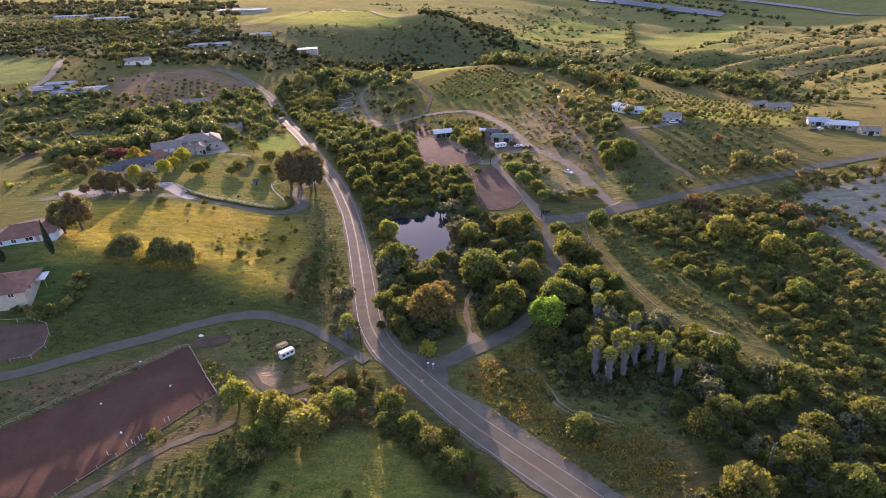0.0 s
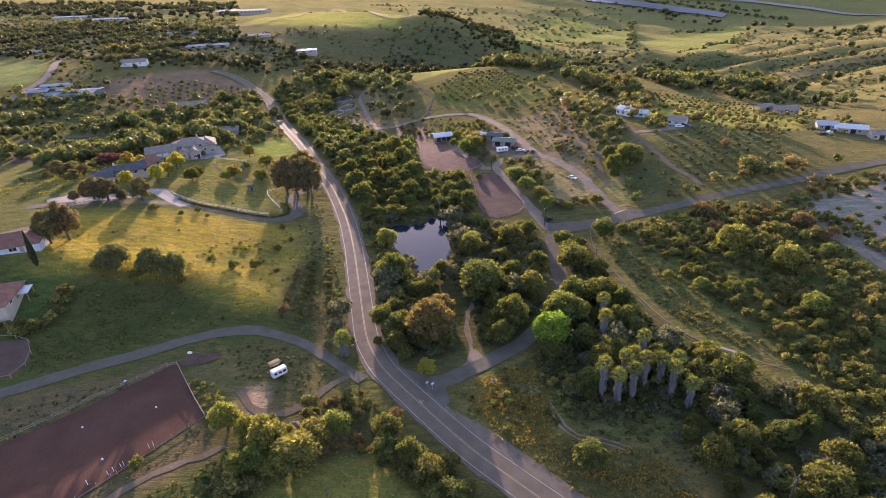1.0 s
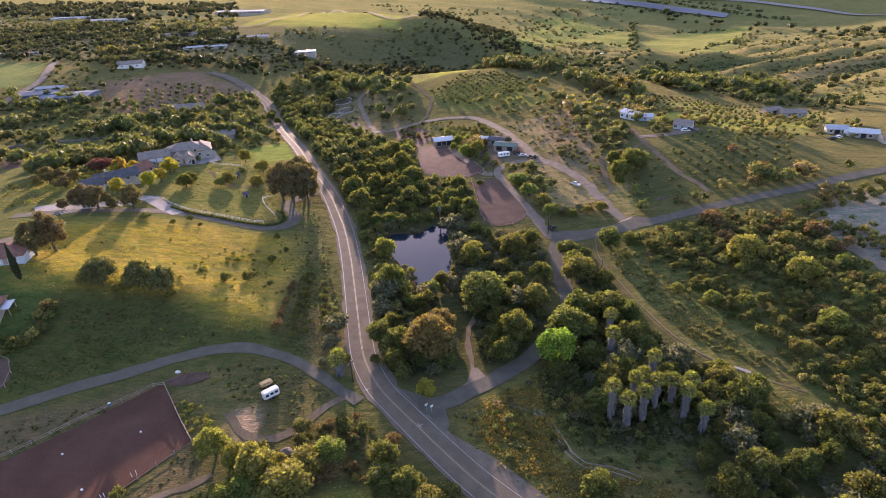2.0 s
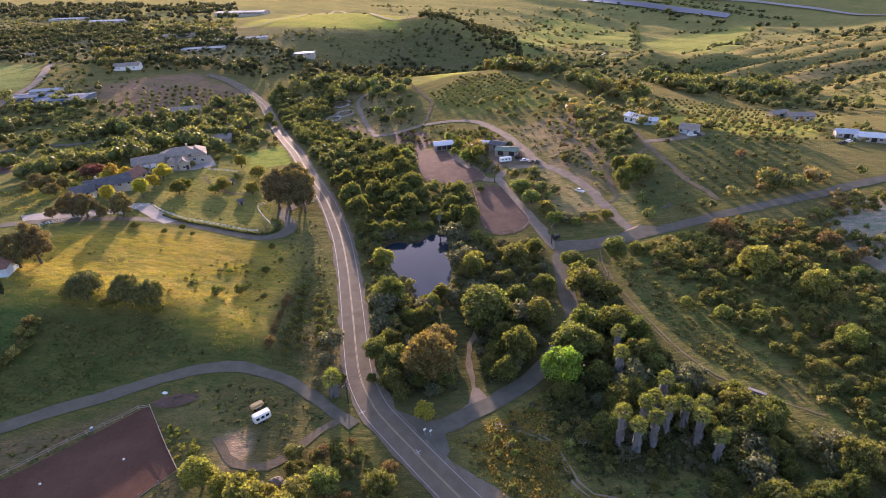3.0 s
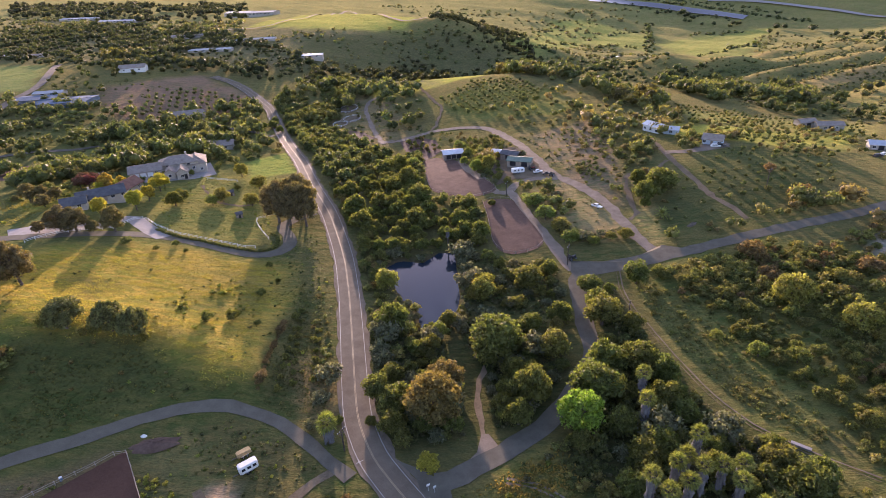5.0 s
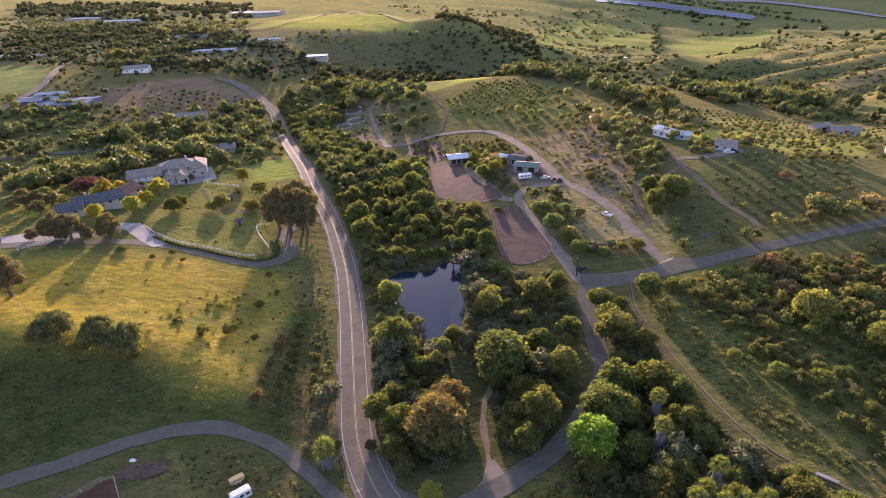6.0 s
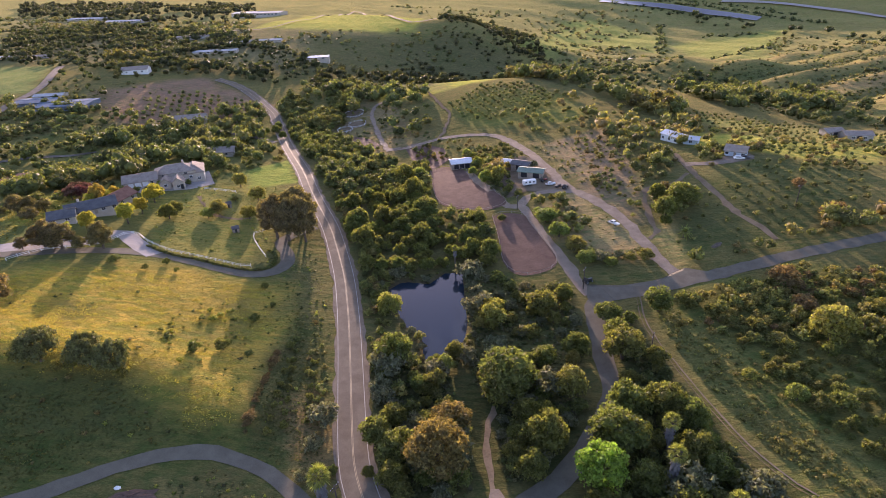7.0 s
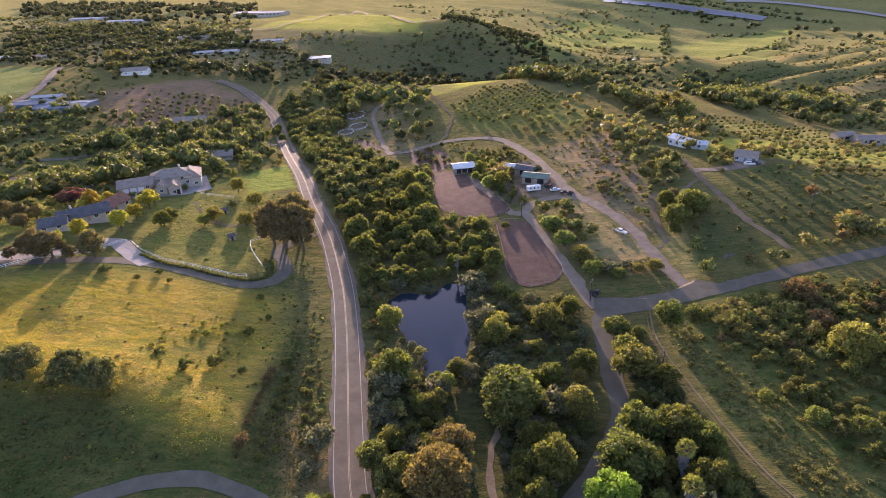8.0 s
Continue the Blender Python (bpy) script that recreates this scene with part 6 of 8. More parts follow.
ROWS_OF = [
    ([(-6.9, 471.2), (28.6, 519.3), (54.6, 513.8), (77.3, 467.9), (56.8, 434.2), (26.5, 423.1), (8.7, 439.7)], 5.6, (2.8, 4.2), 0.3, 0.95),
    ([(71.8, 233.1), (107, 280.3), (135.7, 303.7), (195.5, 311.3), (157.1, 253.7), (118.2, 243.6)], 6.0, (1.6, 3.2), 0.2, 0.75),
    ([(-268.4, 512), (-237.3, 562.4), (-175.1, 549.3), (-146.1, 494.6), (-162.6, 468), (-237.2, 472.1)], 8.0, (3.4, 5.0), -0.4, 0.85),
    ([(143.9, 215.3), (175, 234.9), (217.7, 247.7), (151.6, 149), (145.7, 158.7), (142.6, 179.4)], 6.5, (2.4, 3.6), 0.45, 0.8),
    ([(63.8, 307.1), (75, 316.7), (75, 296.6), (66.9, 293.4)], 4.0, (2.6, 3.4), 0.5, 0.95),
    ([(136.3, 339.2), (207, 327.9), (195.5, 311.3), (136.3, 315.6)], 6, (2.2, 3.4), 0.2, 0.9),
    ([(148, 374), (150, 430), (200, 418), (262.9, 388.2), (232, 352)], 5.5, (1.8, 3.0), 0.5, 0.9),
    ([(147.1, 348.3), (230.1, 348.4), (221.5, 328.8), (142.6, 320.4)], 6, (2.2, 3.4), 0.2, 0.9),
]
for k, (poly, gap, size, turn, keep) in enumerate(ROWS_OF):
    wood("orchard_rows", scatter(poly, gap, 90 + k, size, 0.08, keep, turn=turn, row=gap * 1.15), GREENS[:3], "rows of small round orchard trees", "orchard", MID_T if k in (0, 2, 5, 6, 7) else THIN_T, seed=90 + k)
wood("field_weeds", scatter([(-117.2, 163.9), (-62, 215.9), (-42.1, 207.4), (-31.4, 149.5), (-39.4, 140), (-54.5, 147.8), (-75.4, 143.1), (-103.5, 126.8)], 7, 101, (0.7, 1.8), keep=0.5), SCRUBS, "scattered green weeds in the field", "weeds", BUSH_T, 101)
wood("slope_scrub", scatter([(-73.2, 499), (-47.9, 514.4), (-17.4, 416.5), (-30.1, 389.1), (-52.6, 404.3)], 6, 102, (1.5, 3.5), keep=0.5), SCRUBS, "low scrub on the brown slope", "scrub", BUSH_T, 102)
wood("slope_scrub", scatter([(45.1, 371.7), (86.8, 376.8), (89.7, 297.4), (74.8, 256), (64.7, 274.8), (56, 300)], 6, 103, (1.2, 3.0), keep=0.5), SCRUBS, "low scrub on the brown slope", "scrub", BUSH_T, 103)
for k, (poly, gap, size, keep) in enumerate((
        ([(242.8, 707.8), (433.8, 842.3), (665.1, 864.4), (632, 662.1), (328.6, 326.9), (262.9, 388.2), (199.9, 469.1)], 8.5, (1.5, 4.5), 0.6),
        ([(108.6, 848.1), (306.9, 1317.3), (418.9, 1214.3), (260.5, 698.3), (159.8, 709.4), (97, 756.7)], 13, (3, 8), 0.6),
        ([(720.5, 1441.8), (999.4, 1308.8), (663.3, 827.9), (468.6, 910.4)], 15, (3, 8), 0.5),
        ([(-258.7, 806.4), (-129.1, 852.9), (-2.6, 837), (58, 812.8), (112.3, 713.8), (-15.3, 594.9), (-141.9, 596.7)], 11, (2.5, 7), 0.55),
        ([(-1254.8, 1679), (-348.4, 1106.4), (-253.1, 813.3), (-813.8, 1072)], 15, (5, 11), 0.6),
        ([(-228.9, 2060.6), (590.2, 1882.5), (531.4, 1681.6), (63.7, 887.8), (-94.7, 1658.6)], 26, (6, 13), 0.4),
        ([(-106.3, 487.3), (-48.5, 521.8), (-10.2, 423.4), (-36.8, 388.2), (-65.8, 398.6)], 6, (1.2, 3.2), 0.5),
        ([(38.4, 367.6), (90.5, 379), (91.9, 296.6), (73.6, 252), (64.2, 272.4), (55.4, 297.1)], 4.5, (0.8, 2.2), 0.5),
        ([(72.8, 236.6), (105, 280.9), (139.3, 311.1), (203, 322), (155.9, 251.8), (115.5, 242.1)], 4.0, (0.5, 1.4), 0.35),
        ([(44.6, 299.1), (56.6, 296.7), (72.2, 237.4), (58.8, 234.7), (42.4, 252.1), (36.3, 284.7)], 3.2, (0.5, 1.4), 0.35),
        ([(-413, 514.7), (-343, 527.9), (-333.9, 598), (-152.7, 521.5), (-123.9, 424.1), (-269.1, 313.1)], 8, (1.5, 4), 0.4))):
    wood("scrub", scatter(poly, gap, 140 + k, size, keep=min(1, keep * 1.4), clump=0.8), DRY, "low scrub dotted over dry slopes", "scrub", BLOB_T, 140 + k)
pl = scatter([(228, 470), (250, 700), (433.8, 880), (700, 900), (660, 690), (345, 340), (262.9, 388.2)], 6.0, 241, (1.6, 4.2), keep=0.9)
where, wave = gully(np.array([p[0] for p in pl]), np.array([p[1] for p in pl]))
wood("scrub", [p for p, w, h in zip(pl, where, wave) if w > 0.15 and h < -0.25], DRY[:1] + DRY[3:] + GREENS[:2], "dark scrub along the gullies of the far slope", "scrub", BLOB_T, 241)
for k, line in enumerate(([(564.7, 1694.5), (520, 1580), (492.1, 1474.4), (455, 1370), (425, 1260)], [(366.3, 1526.8), (440, 1560), (508.1, 1580.2)], [(478.6, 1130), (560, 1210), (640, 1280), (705.8, 1329.8)],
                          [(613.5, 1520.5), (670, 1532), (728.9, 1534.4)], [(244.3, 1256.9), (320, 1300), (416.8, 1328.6)], [(500, 1980), (600, 1880), (690, 1760), (760, 1660)], [(560, 2010), (680, 1880), (780, 1745), (850, 1640), (900, 1540)],
                          [(121, 1003), (161, 969), (196, 924), (229, 875), (262, 830)], [(243, 960), (262, 985), (300, 1010), (350, 1060), (410, 1150)], [(620, 1990), (740, 1870), (830, 1760), (900, 1650)])):
    rng = random.Random(k)
    pl = [(x + rng.uniform(-9, 9), y + rng.uniform(-14, 14), rng.uniform(7, 15)) for x, y in smooth(line, 9)]
    wood("hedgerow", pl, [(0.06, 0.075, 0.03), (0.085, 0.095, 0.035)], "dark tree-lined edge of a far valley field", "trees", BLOB_T, 250 + k)
wood("weeds", scatter([(-204.9, 252.2), (-197.4, 283.8), (-187.8, 310.4), (-163.6, 274.7), (-165.5, 240), (-185, 228)], 4.5, 209, (0.7, 2.6), keep=0.6, clump=0.7), LUSH + SCRUBS[:2], "weed clumps in the sunlit field", "weeds", BUSH_T, 209)
wood("meadow_weeds", scatter([(-115.1, 114), (-75.4, 133.2), (-77.7, 126.7), (-108.5, 103.3)], 3, 105, (0.6, 1.4), keep=0.5), SCRUBS, "weeds on the bank above the arena", "weeds", BUSH_T, 105)

wood("weeds", scatter([(-70.8, 126.7), (-68.8, 128.6), (-61.5, 124.3), (-55, 115.2), (-57.3, 110.7), (-59.8, 113.3)], 1.5, 161, (0.8, 1.9), keep=0.85), LUSH, "bright yellow-green weeds beside the arena", "weeds", BUSH_T, 161)
wood("weeds", scatter([(-74, 136.1), (-50.4, 144.2), (-28, 129.3), (-35.5, 117.2), (-49.1, 124.2), (-56.4, 117.4), (-68.5, 126.7)], 2.2, 162, (0.4, 1.3), keep=0.5), LUSH + DRY, "mixed weeds round the parked trailers", "weeds", BLOB_T, 162)
wood("weeds", scatter([(-59.7, 112.8), (-52.7, 104.9), (-77.8, 78.6), (-85.7, 78.8)], 1.8, 163, (0.4, 1.2), keep=0.6), DRY, "dry brown weeds below the arena rail", "weeds", BLOB_T, 163)
wood("weeds", scatter([(-77.8, 78.6), (-53.6, 99), (-40.5, 94), (-45.4, 80.3), (-51.6, 75.1)], 1.8, 164, (0.6, 1.8), keep=0.7), GREENS + SCRUBS[:2], "lush green weeds in the hollow", "weeds", BUSH_T, 164)
wood("weeds", scatter([(-116.6, 112), (-75.4, 133.2), (-72, 130.2), (-107.8, 102.2)], 1.8, 165, (0.4, 1.1), keep=0.6), DRY, "dry weeds on the bank above the arena", "weeds", BLOB_T, 165)
wood("weeds", scatter([(2.7, 114.5), (11.7, 125.4), (25.5, 121.2), (29.6, 104.6), (55.4, 89.7), (46.9, 73.4), (32, 74.6), (21.2, 93.5)], 2.2, 166, (0.4, 1.3), keep=0.5), DRY + LUSH[:1], "weeds in the roadside meadow", "weeds", BLOB_T, 166)
wood("weeds", scatter([(-86, 186), (-88, 204), (-70, 210), (-61, 198), (-60, 178), (-68, 171), (-80, 174)], 2.6, 171, (0.8, 2.2), keep=0.5, clump=0.6), LUSH + SCRUBS[:2], "leafy green weeds in the sunlit field", "weeds", BUSH_T, 171)
wood("weeds", scatter([(-142.7, 180.5), (-146.5, 210), (-58.6, 216.6), (-51.3, 166.2), (-30.5, 149.6), (-39.4, 140), (-54.5, 147.8), (-75.7, 144.1), (-112.5, 124.3)], 3.6, 167, (0.3, 1.5), keep=0.13), DRY + LUSH[1:2], "weed clumps across the field", "weeds", BLOB_T, 167)
wood("weeds", scatter([(60.8, 208), (77.7, 175.3), (85.4, 139.9), (79.3, 108.5), (70.8, 109.3), (72, 132.5), (61.8, 173.6)], 2.6, 168, (0.5, 1.6), keep=0.6), SCRUBS[:4], "weed clumps beside the wheel track", "weeds", BLOB_T, 168)
wood("weeds", scatter([(-122.2, 252.4), (-136.7, 295.5), (-123.8, 319.3), (-79.6, 318.2), (-73.8, 281.2), (-75.8, 239.4), (-96.6, 236.7), (-116.8, 245.8)], 4.2, 169, (0.5, 1.6), keep=0.5), LUSH + GREENS[:2], "weed clumps in the sunny paddock", "weeds", BLOB_T, 169)
HEDGE_ROW = smooth([(-51.4, 184), (-50.6, 168), (-50, 152.5)], 1.9)
plant("rust", [(x, y, 1.6 + 0.9 * ((5 * i) % 4) / 3) for i, (x, y) in enumerate(HEDGE_ROW)], "dry brown shrub in a hedgerow on the bank", "bush", group="planted rows", squash=0.8, seed=175)
for line in ([(-47.6, 186), (-46.4, 170), (-45.2, 153)], [(-46.6, 185.6), (-44.1, 168.9), (-42, 155.7)], [(-41.2, 186.2), (-38.9, 171), (-37.1, 158.2)]):
    plant("scrub", [(x, y, 1.8 + 1.1 * ((7 * i) % 5) / 4) for i, (x, y) in enumerate(smooth(line, 4.2))], "small round shrub planted in a row on the bank", "bush", group="planted rows", seed=170)
plant("scrub", [(10.9, 346.2, 4.2), (17.5, 333.4, 4.6), (19.4, 319.7, 4.9), (15.7, 353.7, 4.2), (23.8, 340.5, 4.1), (24.8, 303.8, 4.6), (29.5, 299.9, 4.1), (37.9, 287.7, 4.9), (43.1, 290.2, 3.9), (28.9, 367.2, 3.8), (-22.7, 356.9, 4.9), (-17.9, 325.2, 5), (-17, 367.5, 4.5), (47.6, 281.8, 4.3), (-12.7, 301.1, 5.2), (19, 357.9, 3.7)], "olive-green bush by the sheds and corrals", "bush", group="yard bushes", seed=171)
wood("bushes", scatter([(8.8, 379.1), (31.6, 379.4), (35.4, 354.8), (26.7, 340.7), (28.6, 308.4), (22.5, 306.7), (16.4, 323.3), (8.5, 339.2)], 3.4, 213, (1.6, 4.2), keep=0.8), SCRUBS + GREENS, "mixed trees and bushes between barn and sheds", "bushes", FAR_T, 213)
wood("bushes", scatter([(-26, 407.3), (-2.8, 404.9), (14.3, 393.2), (10.4, 378.3), (-2.8, 369.3), (-12.3, 366.7), (-22.5, 376.3)], 4.0, 214, (1.6, 4.0), keep=0.5), SCRUBS + GREENS, "bushes round the bare yard", "bushes", FAR_T, 214)
wood("bushes", scatter([(65.7, 364.9), (85.1, 369.7), (87.6, 298.2), (83.3, 262.8), (75.6, 251.6), (68.4, 271.3), (63.6, 300.6)], 4.6, 215, (1.4, 3.8), keep=0.55), SCRUBS + [(0.2, 0.17, 0.05)], "olive and golden bushes on the bare slope", "bushes", THIN_T, 215)
plant("yellow", [(-156.6, 279, 5), (-155, 282.8, 5.1), (-153.2, 285.8, 4.6), (-153.3, 291.5, 4.7)], "golden bush behind the long house", "bush", seed=216)
plant("willow", [(12.5, 348.6, 7.2), (18.1, 332.6, 7.9), (21.5, 318.4, 7), (15.3, 319.5, 6), (9.6, 334.7, 5.7), (27.8, 337.1, 5.2), (7.4, 363.9, 5.6), (-18.3, 333.6, 6.9), (-15.2, 311.3, 5.9)], "feathery olive tree beside sheds and corral", group="yard trees", seed=173)
plant("sage", [(18.3, 311, 4.2), (23.2, 300.3, 4.1), (30.2, 303.6, 3.6), (40.3, 334.2, 3.4), (46.1, 286.6, 3.9), (48.8, 275.6, 3.2), (55.2, 236.5, 4), (59.4, 237.6, 3.6), (63.4, 238, 4), (67.6, 239.1, 3.6), (52.3, 236.6, 3.6), (50.1, 239.9, 3.2)], "grey-brown bush beside the dirt road", "bush", group="yard bushes", seed=174)
plant("oak", [(-6.9, 273.6, 7.9), (-13.2, 285.5, 7.8), (-19.4, 307.8, 8.9), (-25, 328.4, 9.6), (-21, 274.8, 8), (4.8, 259.6, 5.7), (12.5, 248.3, 5), (9.3, 273.3, 6), (19.9, 275.4, 4.7)], "dark green oak beside the corral", group="creekside wood", seed=172)
grass("tall_grass", [(-151.5, 208.1), (-118.1, 225.9), (-92.3, 225.1), (-67.1, 223.2), (-58.6, 216.6), (-54.4, 180.1), (-52.6, 155.2), (-61.9, 150), (-82.8, 164.1), (-103.3, 164), (-121.9, 160.7), (-142.7, 180.5)], 0.33, [(0.07, 0.088, 0.026), (0.2, 0.185, 0.044), (0.36, 0.302, 0.055), (0.45, 0.378, 0.064)], "tall yellow grass and mustard catching the low sun", (0.08, 0.24), 110, wide=0.17, fans=1)
# blade greens lowered as well, painting the shade on the lower field
grass("field_grass", [(-117.2, 163.9), (-84.6, 166.9), (-62.8, 153.9), (-52, 152.5), (-52.9, 217.5), (-35.1, 179.1), (-29.7, 140.4), (-39.4, 140), (-54.5, 147.8), (-75.7, 144.1), (-107.3, 125.6), (-122.7, 132.1), (-124, 146)], 0.8, [(0.055, 0.068, 0.02), (0.075, 0.086, 0.027), (0.115, 0.112, 0.036)], "rough green field grass", (0.12, 0.4), 111)
grass("meadow_grass", [(-48.7, 76.3), (-42.2, 90.7), (-33.5, 98.2), (-24.8, 103.1), (-15, 99.1), (-8.1, 89), (3.5, 74.7)], 0.65, [(0.13, 0.15, 0.035), (0.22, 0.21, 0.045), (0.3, 0.26, 0.055)], "short sunlit meadow grass", (0.08, 0.22), 112)
grass("verge_grass", [(2.2, 114.5), (11.7, 125.4), (24.5, 119.6), (26.4, 106.4), (41.6, 102.5), (54.2, 89.9), (46.9, 73.4), (32, 74.6), (21.2, 93.5), (11.1, 102.9)], 0.55, [(0.09, 0.11, 0.03), (0.17, 0.155, 0.042), (0.27, 0.2, 0.052)], "dry orange and green weeds beside the road", (0.15, 0.55), 113)
VERGE_TIP = [(0.6, 121), (4.5, 125.6), (11.1, 130), (20, 135.2), (27, 134), (31, 124), (29, 112), (18, 101), (5.7, 112.4)]
grass("verge_grass", VERGE_TIP, 0.5, [(0.075, 0.09, 0.028), (0.14, 0.135, 0.038), (0.25, 0.185, 0.05), (0.32, 0.225, 0.055)], "dry orange and green weeds by the junction", (0.15, 0.5), 116)
wood("weeds", scatter(VERGE_TIP, 2.4, 207, (0.7, 2.6), keep=0.4), DUSKY + LUSH[1:2] + SCRUBS[:2], "low bushes and weeds by the junction", "weeds", BUSH_T, 207)
wood("weeds", scatter([(22, 135.5), (28, 137), (33, 124), (30, 110), (25.5, 122)], 2.6, 208, (1.6, 3.4), keep=0.85), SCRUBS[:4], "green bushes between trail and thicket", "bushes", BUSH_T, 208)
grass("strip_grass", [(60.8, 208), (65.5, 207.8), (78.9, 178.2), (85.4, 139.9), (79.3, 108.5), (70.8, 109.3), (72, 132.5), (66.4, 144.5), (61.8, 173.6)], 0.75, [(0.095, 0.105, 0.033), (0.125, 0.125, 0.04), (0.15, 0.135, 0.045)], "rough grass strip beside the wheel track", (0.15, 0.42), 114)
grass("field_grass", [(-204.9, 252.2), (-203, 285), (-187.8, 312), (-165, 290), (-160, 262), (-162, 240), (-185, 226)], 0.9, [(0.1, 0.115, 0.03), (0.2, 0.18, 0.045), (0.3, 0.24, 0.055)], "sunlit rough grass beside the long house", (0.1, 0.3), 117)
grass("garden_grass", [(-122.2, 252.4), (-136.7, 295.5), (-123.8, 319.3), (-79.6, 318.2), (-73.8, 281.2), (-75.8, 239.4), (-96.6, 236.7), (-116.8, 245.8)], 0.85, [(0.22, 0.195, 0.045), (0.12, 0.135, 0.034)], "rough sunlit paddock grass", (0.05, 0.18), 115)

# ---- palms, poles and other upright things ----


def palm_mesh(seed, height, skirt):
    rng = random.Random(seed)
    tv, tf = [], []
    tube(tv, tf, (0, 0, -0.4), (0.05, 0, height * 0.5), 0.36, 0.27, 8)
    tube(tv, tf, (0.05, 0, height * 0.5), (0.1, 0.05, height), 0.27, 0.23, 8)
    sv, sf = [], []
    rings, sides = 9, 14
    lo, hi = height * (1 - skirt), height + 0.2
    for i in range(rings):
        k = i / (rings - 1)
        r = 0.34 + 0.62 * k ** 0.9
        for j in range(sides):
            a = 2 * math.pi * j / sides
            rr = r * rng.uniform(0.8, 1.15)
            sv.append((rr * math.cos(a) + 0.1 * k, rr * math.sin(a), lo + (hi - lo) * k + rng.uniform(-0.2, 0.2)))
    for i in range(rings - 1):
        for j in range(sides):
            n = (j + 1) % sides
            sf.append((i * sides + j, i * sides + n, (i + 1) * sides + n, (i + 1) * sides + j))
    for k in range(90):  # hanging dead fronds
        a, z = rng.uniform(0, 6.28), rng.uniform(lo + 0.4, hi)
        r, l, w = rng.uniform(0.6, 0.95), rng.uniform(0.7, 1.5), rng.uniform(0.12, 0.28)
        u = Vector((math.cos(a), math.sin(a), 0))
        t = Vector((-u.y, u.x, 0))
        i = len(sv)
        top = u * r * 0.7 + Vector((0, 0, z))
        low = u * r * 1.1 + Vector((0, 0, z - l))
        sv += [top - t * w, top + t * w, low + t * w * 1.4, low - t * w * 0.6]
        sf.append((i, i + 1, i + 2, i + 3))
    cv, cf = [], []
    for k in range(34):
        a = k * 2.4
        up = math.sin(1.4 - 2.1 * k / 34)
        flat = math.sqrt(max(0, 1 - up * up))
        d = Vector((flat * math.cos(a), flat * math.sin(a), up))
        side = d.cross(Vector((0, 0, 1))).normalized() if abs(up) < 0.98 else Vector((1, 0, 0))
        nrm = side.cross(d)
        o = Vector((0.1, 0.05, height + 0.3))
        stem = o + d * rng.uniform(0.75, 1.15)
        i = len(cv)
        cv += [o - side * 0.05, o + side * 0.05, stem]
        cf.append((i, i + 1, i + 2))
        for j in range(7):
            w = (j - 3) * 0.36
            tip = stem + (d * math.cos(w) + side * math.sin(w)) * rng.uniform(0.85, 1.25) - Vector((0, 0, 0.3)) + nrm * 0.1
            b = (d * math.cos(w + 1.57) + side * math.sin(w + 1.57)) * 0.1
            i = len(cv)
            mid = stem.lerp(tip, 0.55) + nrm * 0.08
            cv += [stem, mid - b, tip, mid + b]
            cf += [(i, i + 1, i + 2, i + 3)]
    return (tv, tf), (sv, sf), (cv, cf)


def fan_palm(x, y, h, seed, skirt=0.62, wide=1.0, label="fan palm with shaggy grey skirt of dead fronds"):
    t, s, c = palm_mesh(seed, h / wide, skirt)
    root = empty("palm_tree", x, y, seed * 67 % 360, label=label, category="palm", group="fan palms")
    root.scale = (wide, wide, wide)
    for name, (v, f), m in (("trunk", t, M_BARK), ("skirt", s, M_SKIRT), ("crown", c, L_PALM)):
        new(name, mesh_of(name, v, f, m)).parent = root


for k, (x, y, h) in enumerate([(38.4, 116.5, 11.7), (51.3, 126.5, 11.4), (44.8, 120.6, 10.0), (49.8, 119.3, 9.8), (45.7, 115.9, 9.8), (54.2, 120.3, 8.6), (55.4, 115.5, 9.6), (58.6, 121.2, 7.8), (58, 111.2, 7.6), (41.4, 114.2, 9.4), (48.2, 123.4, 8.6)]):
    fan_palm(x, y, h, 3 + k, 0.8, 1.1)
for k, (x, y, h) in enumerate([(47.3, 149.3, 9.1), (44.9, 139.4, 9.8), (-29.2, 137, 6.2)]):
    fan_palm(x, y, h, 20 + k, 0.75, 1.45 if x < 0 else 1.15, "short fan palm with thick dead-frond skirt among trees")
for k, (x, y, h) in enumerate([(-0.3, 239.5, 8.2)]):
    fan_palm(x, y, max(h, 7.5), 30, 0.35, 0.8, "slender fan palm at the edge of the pond")


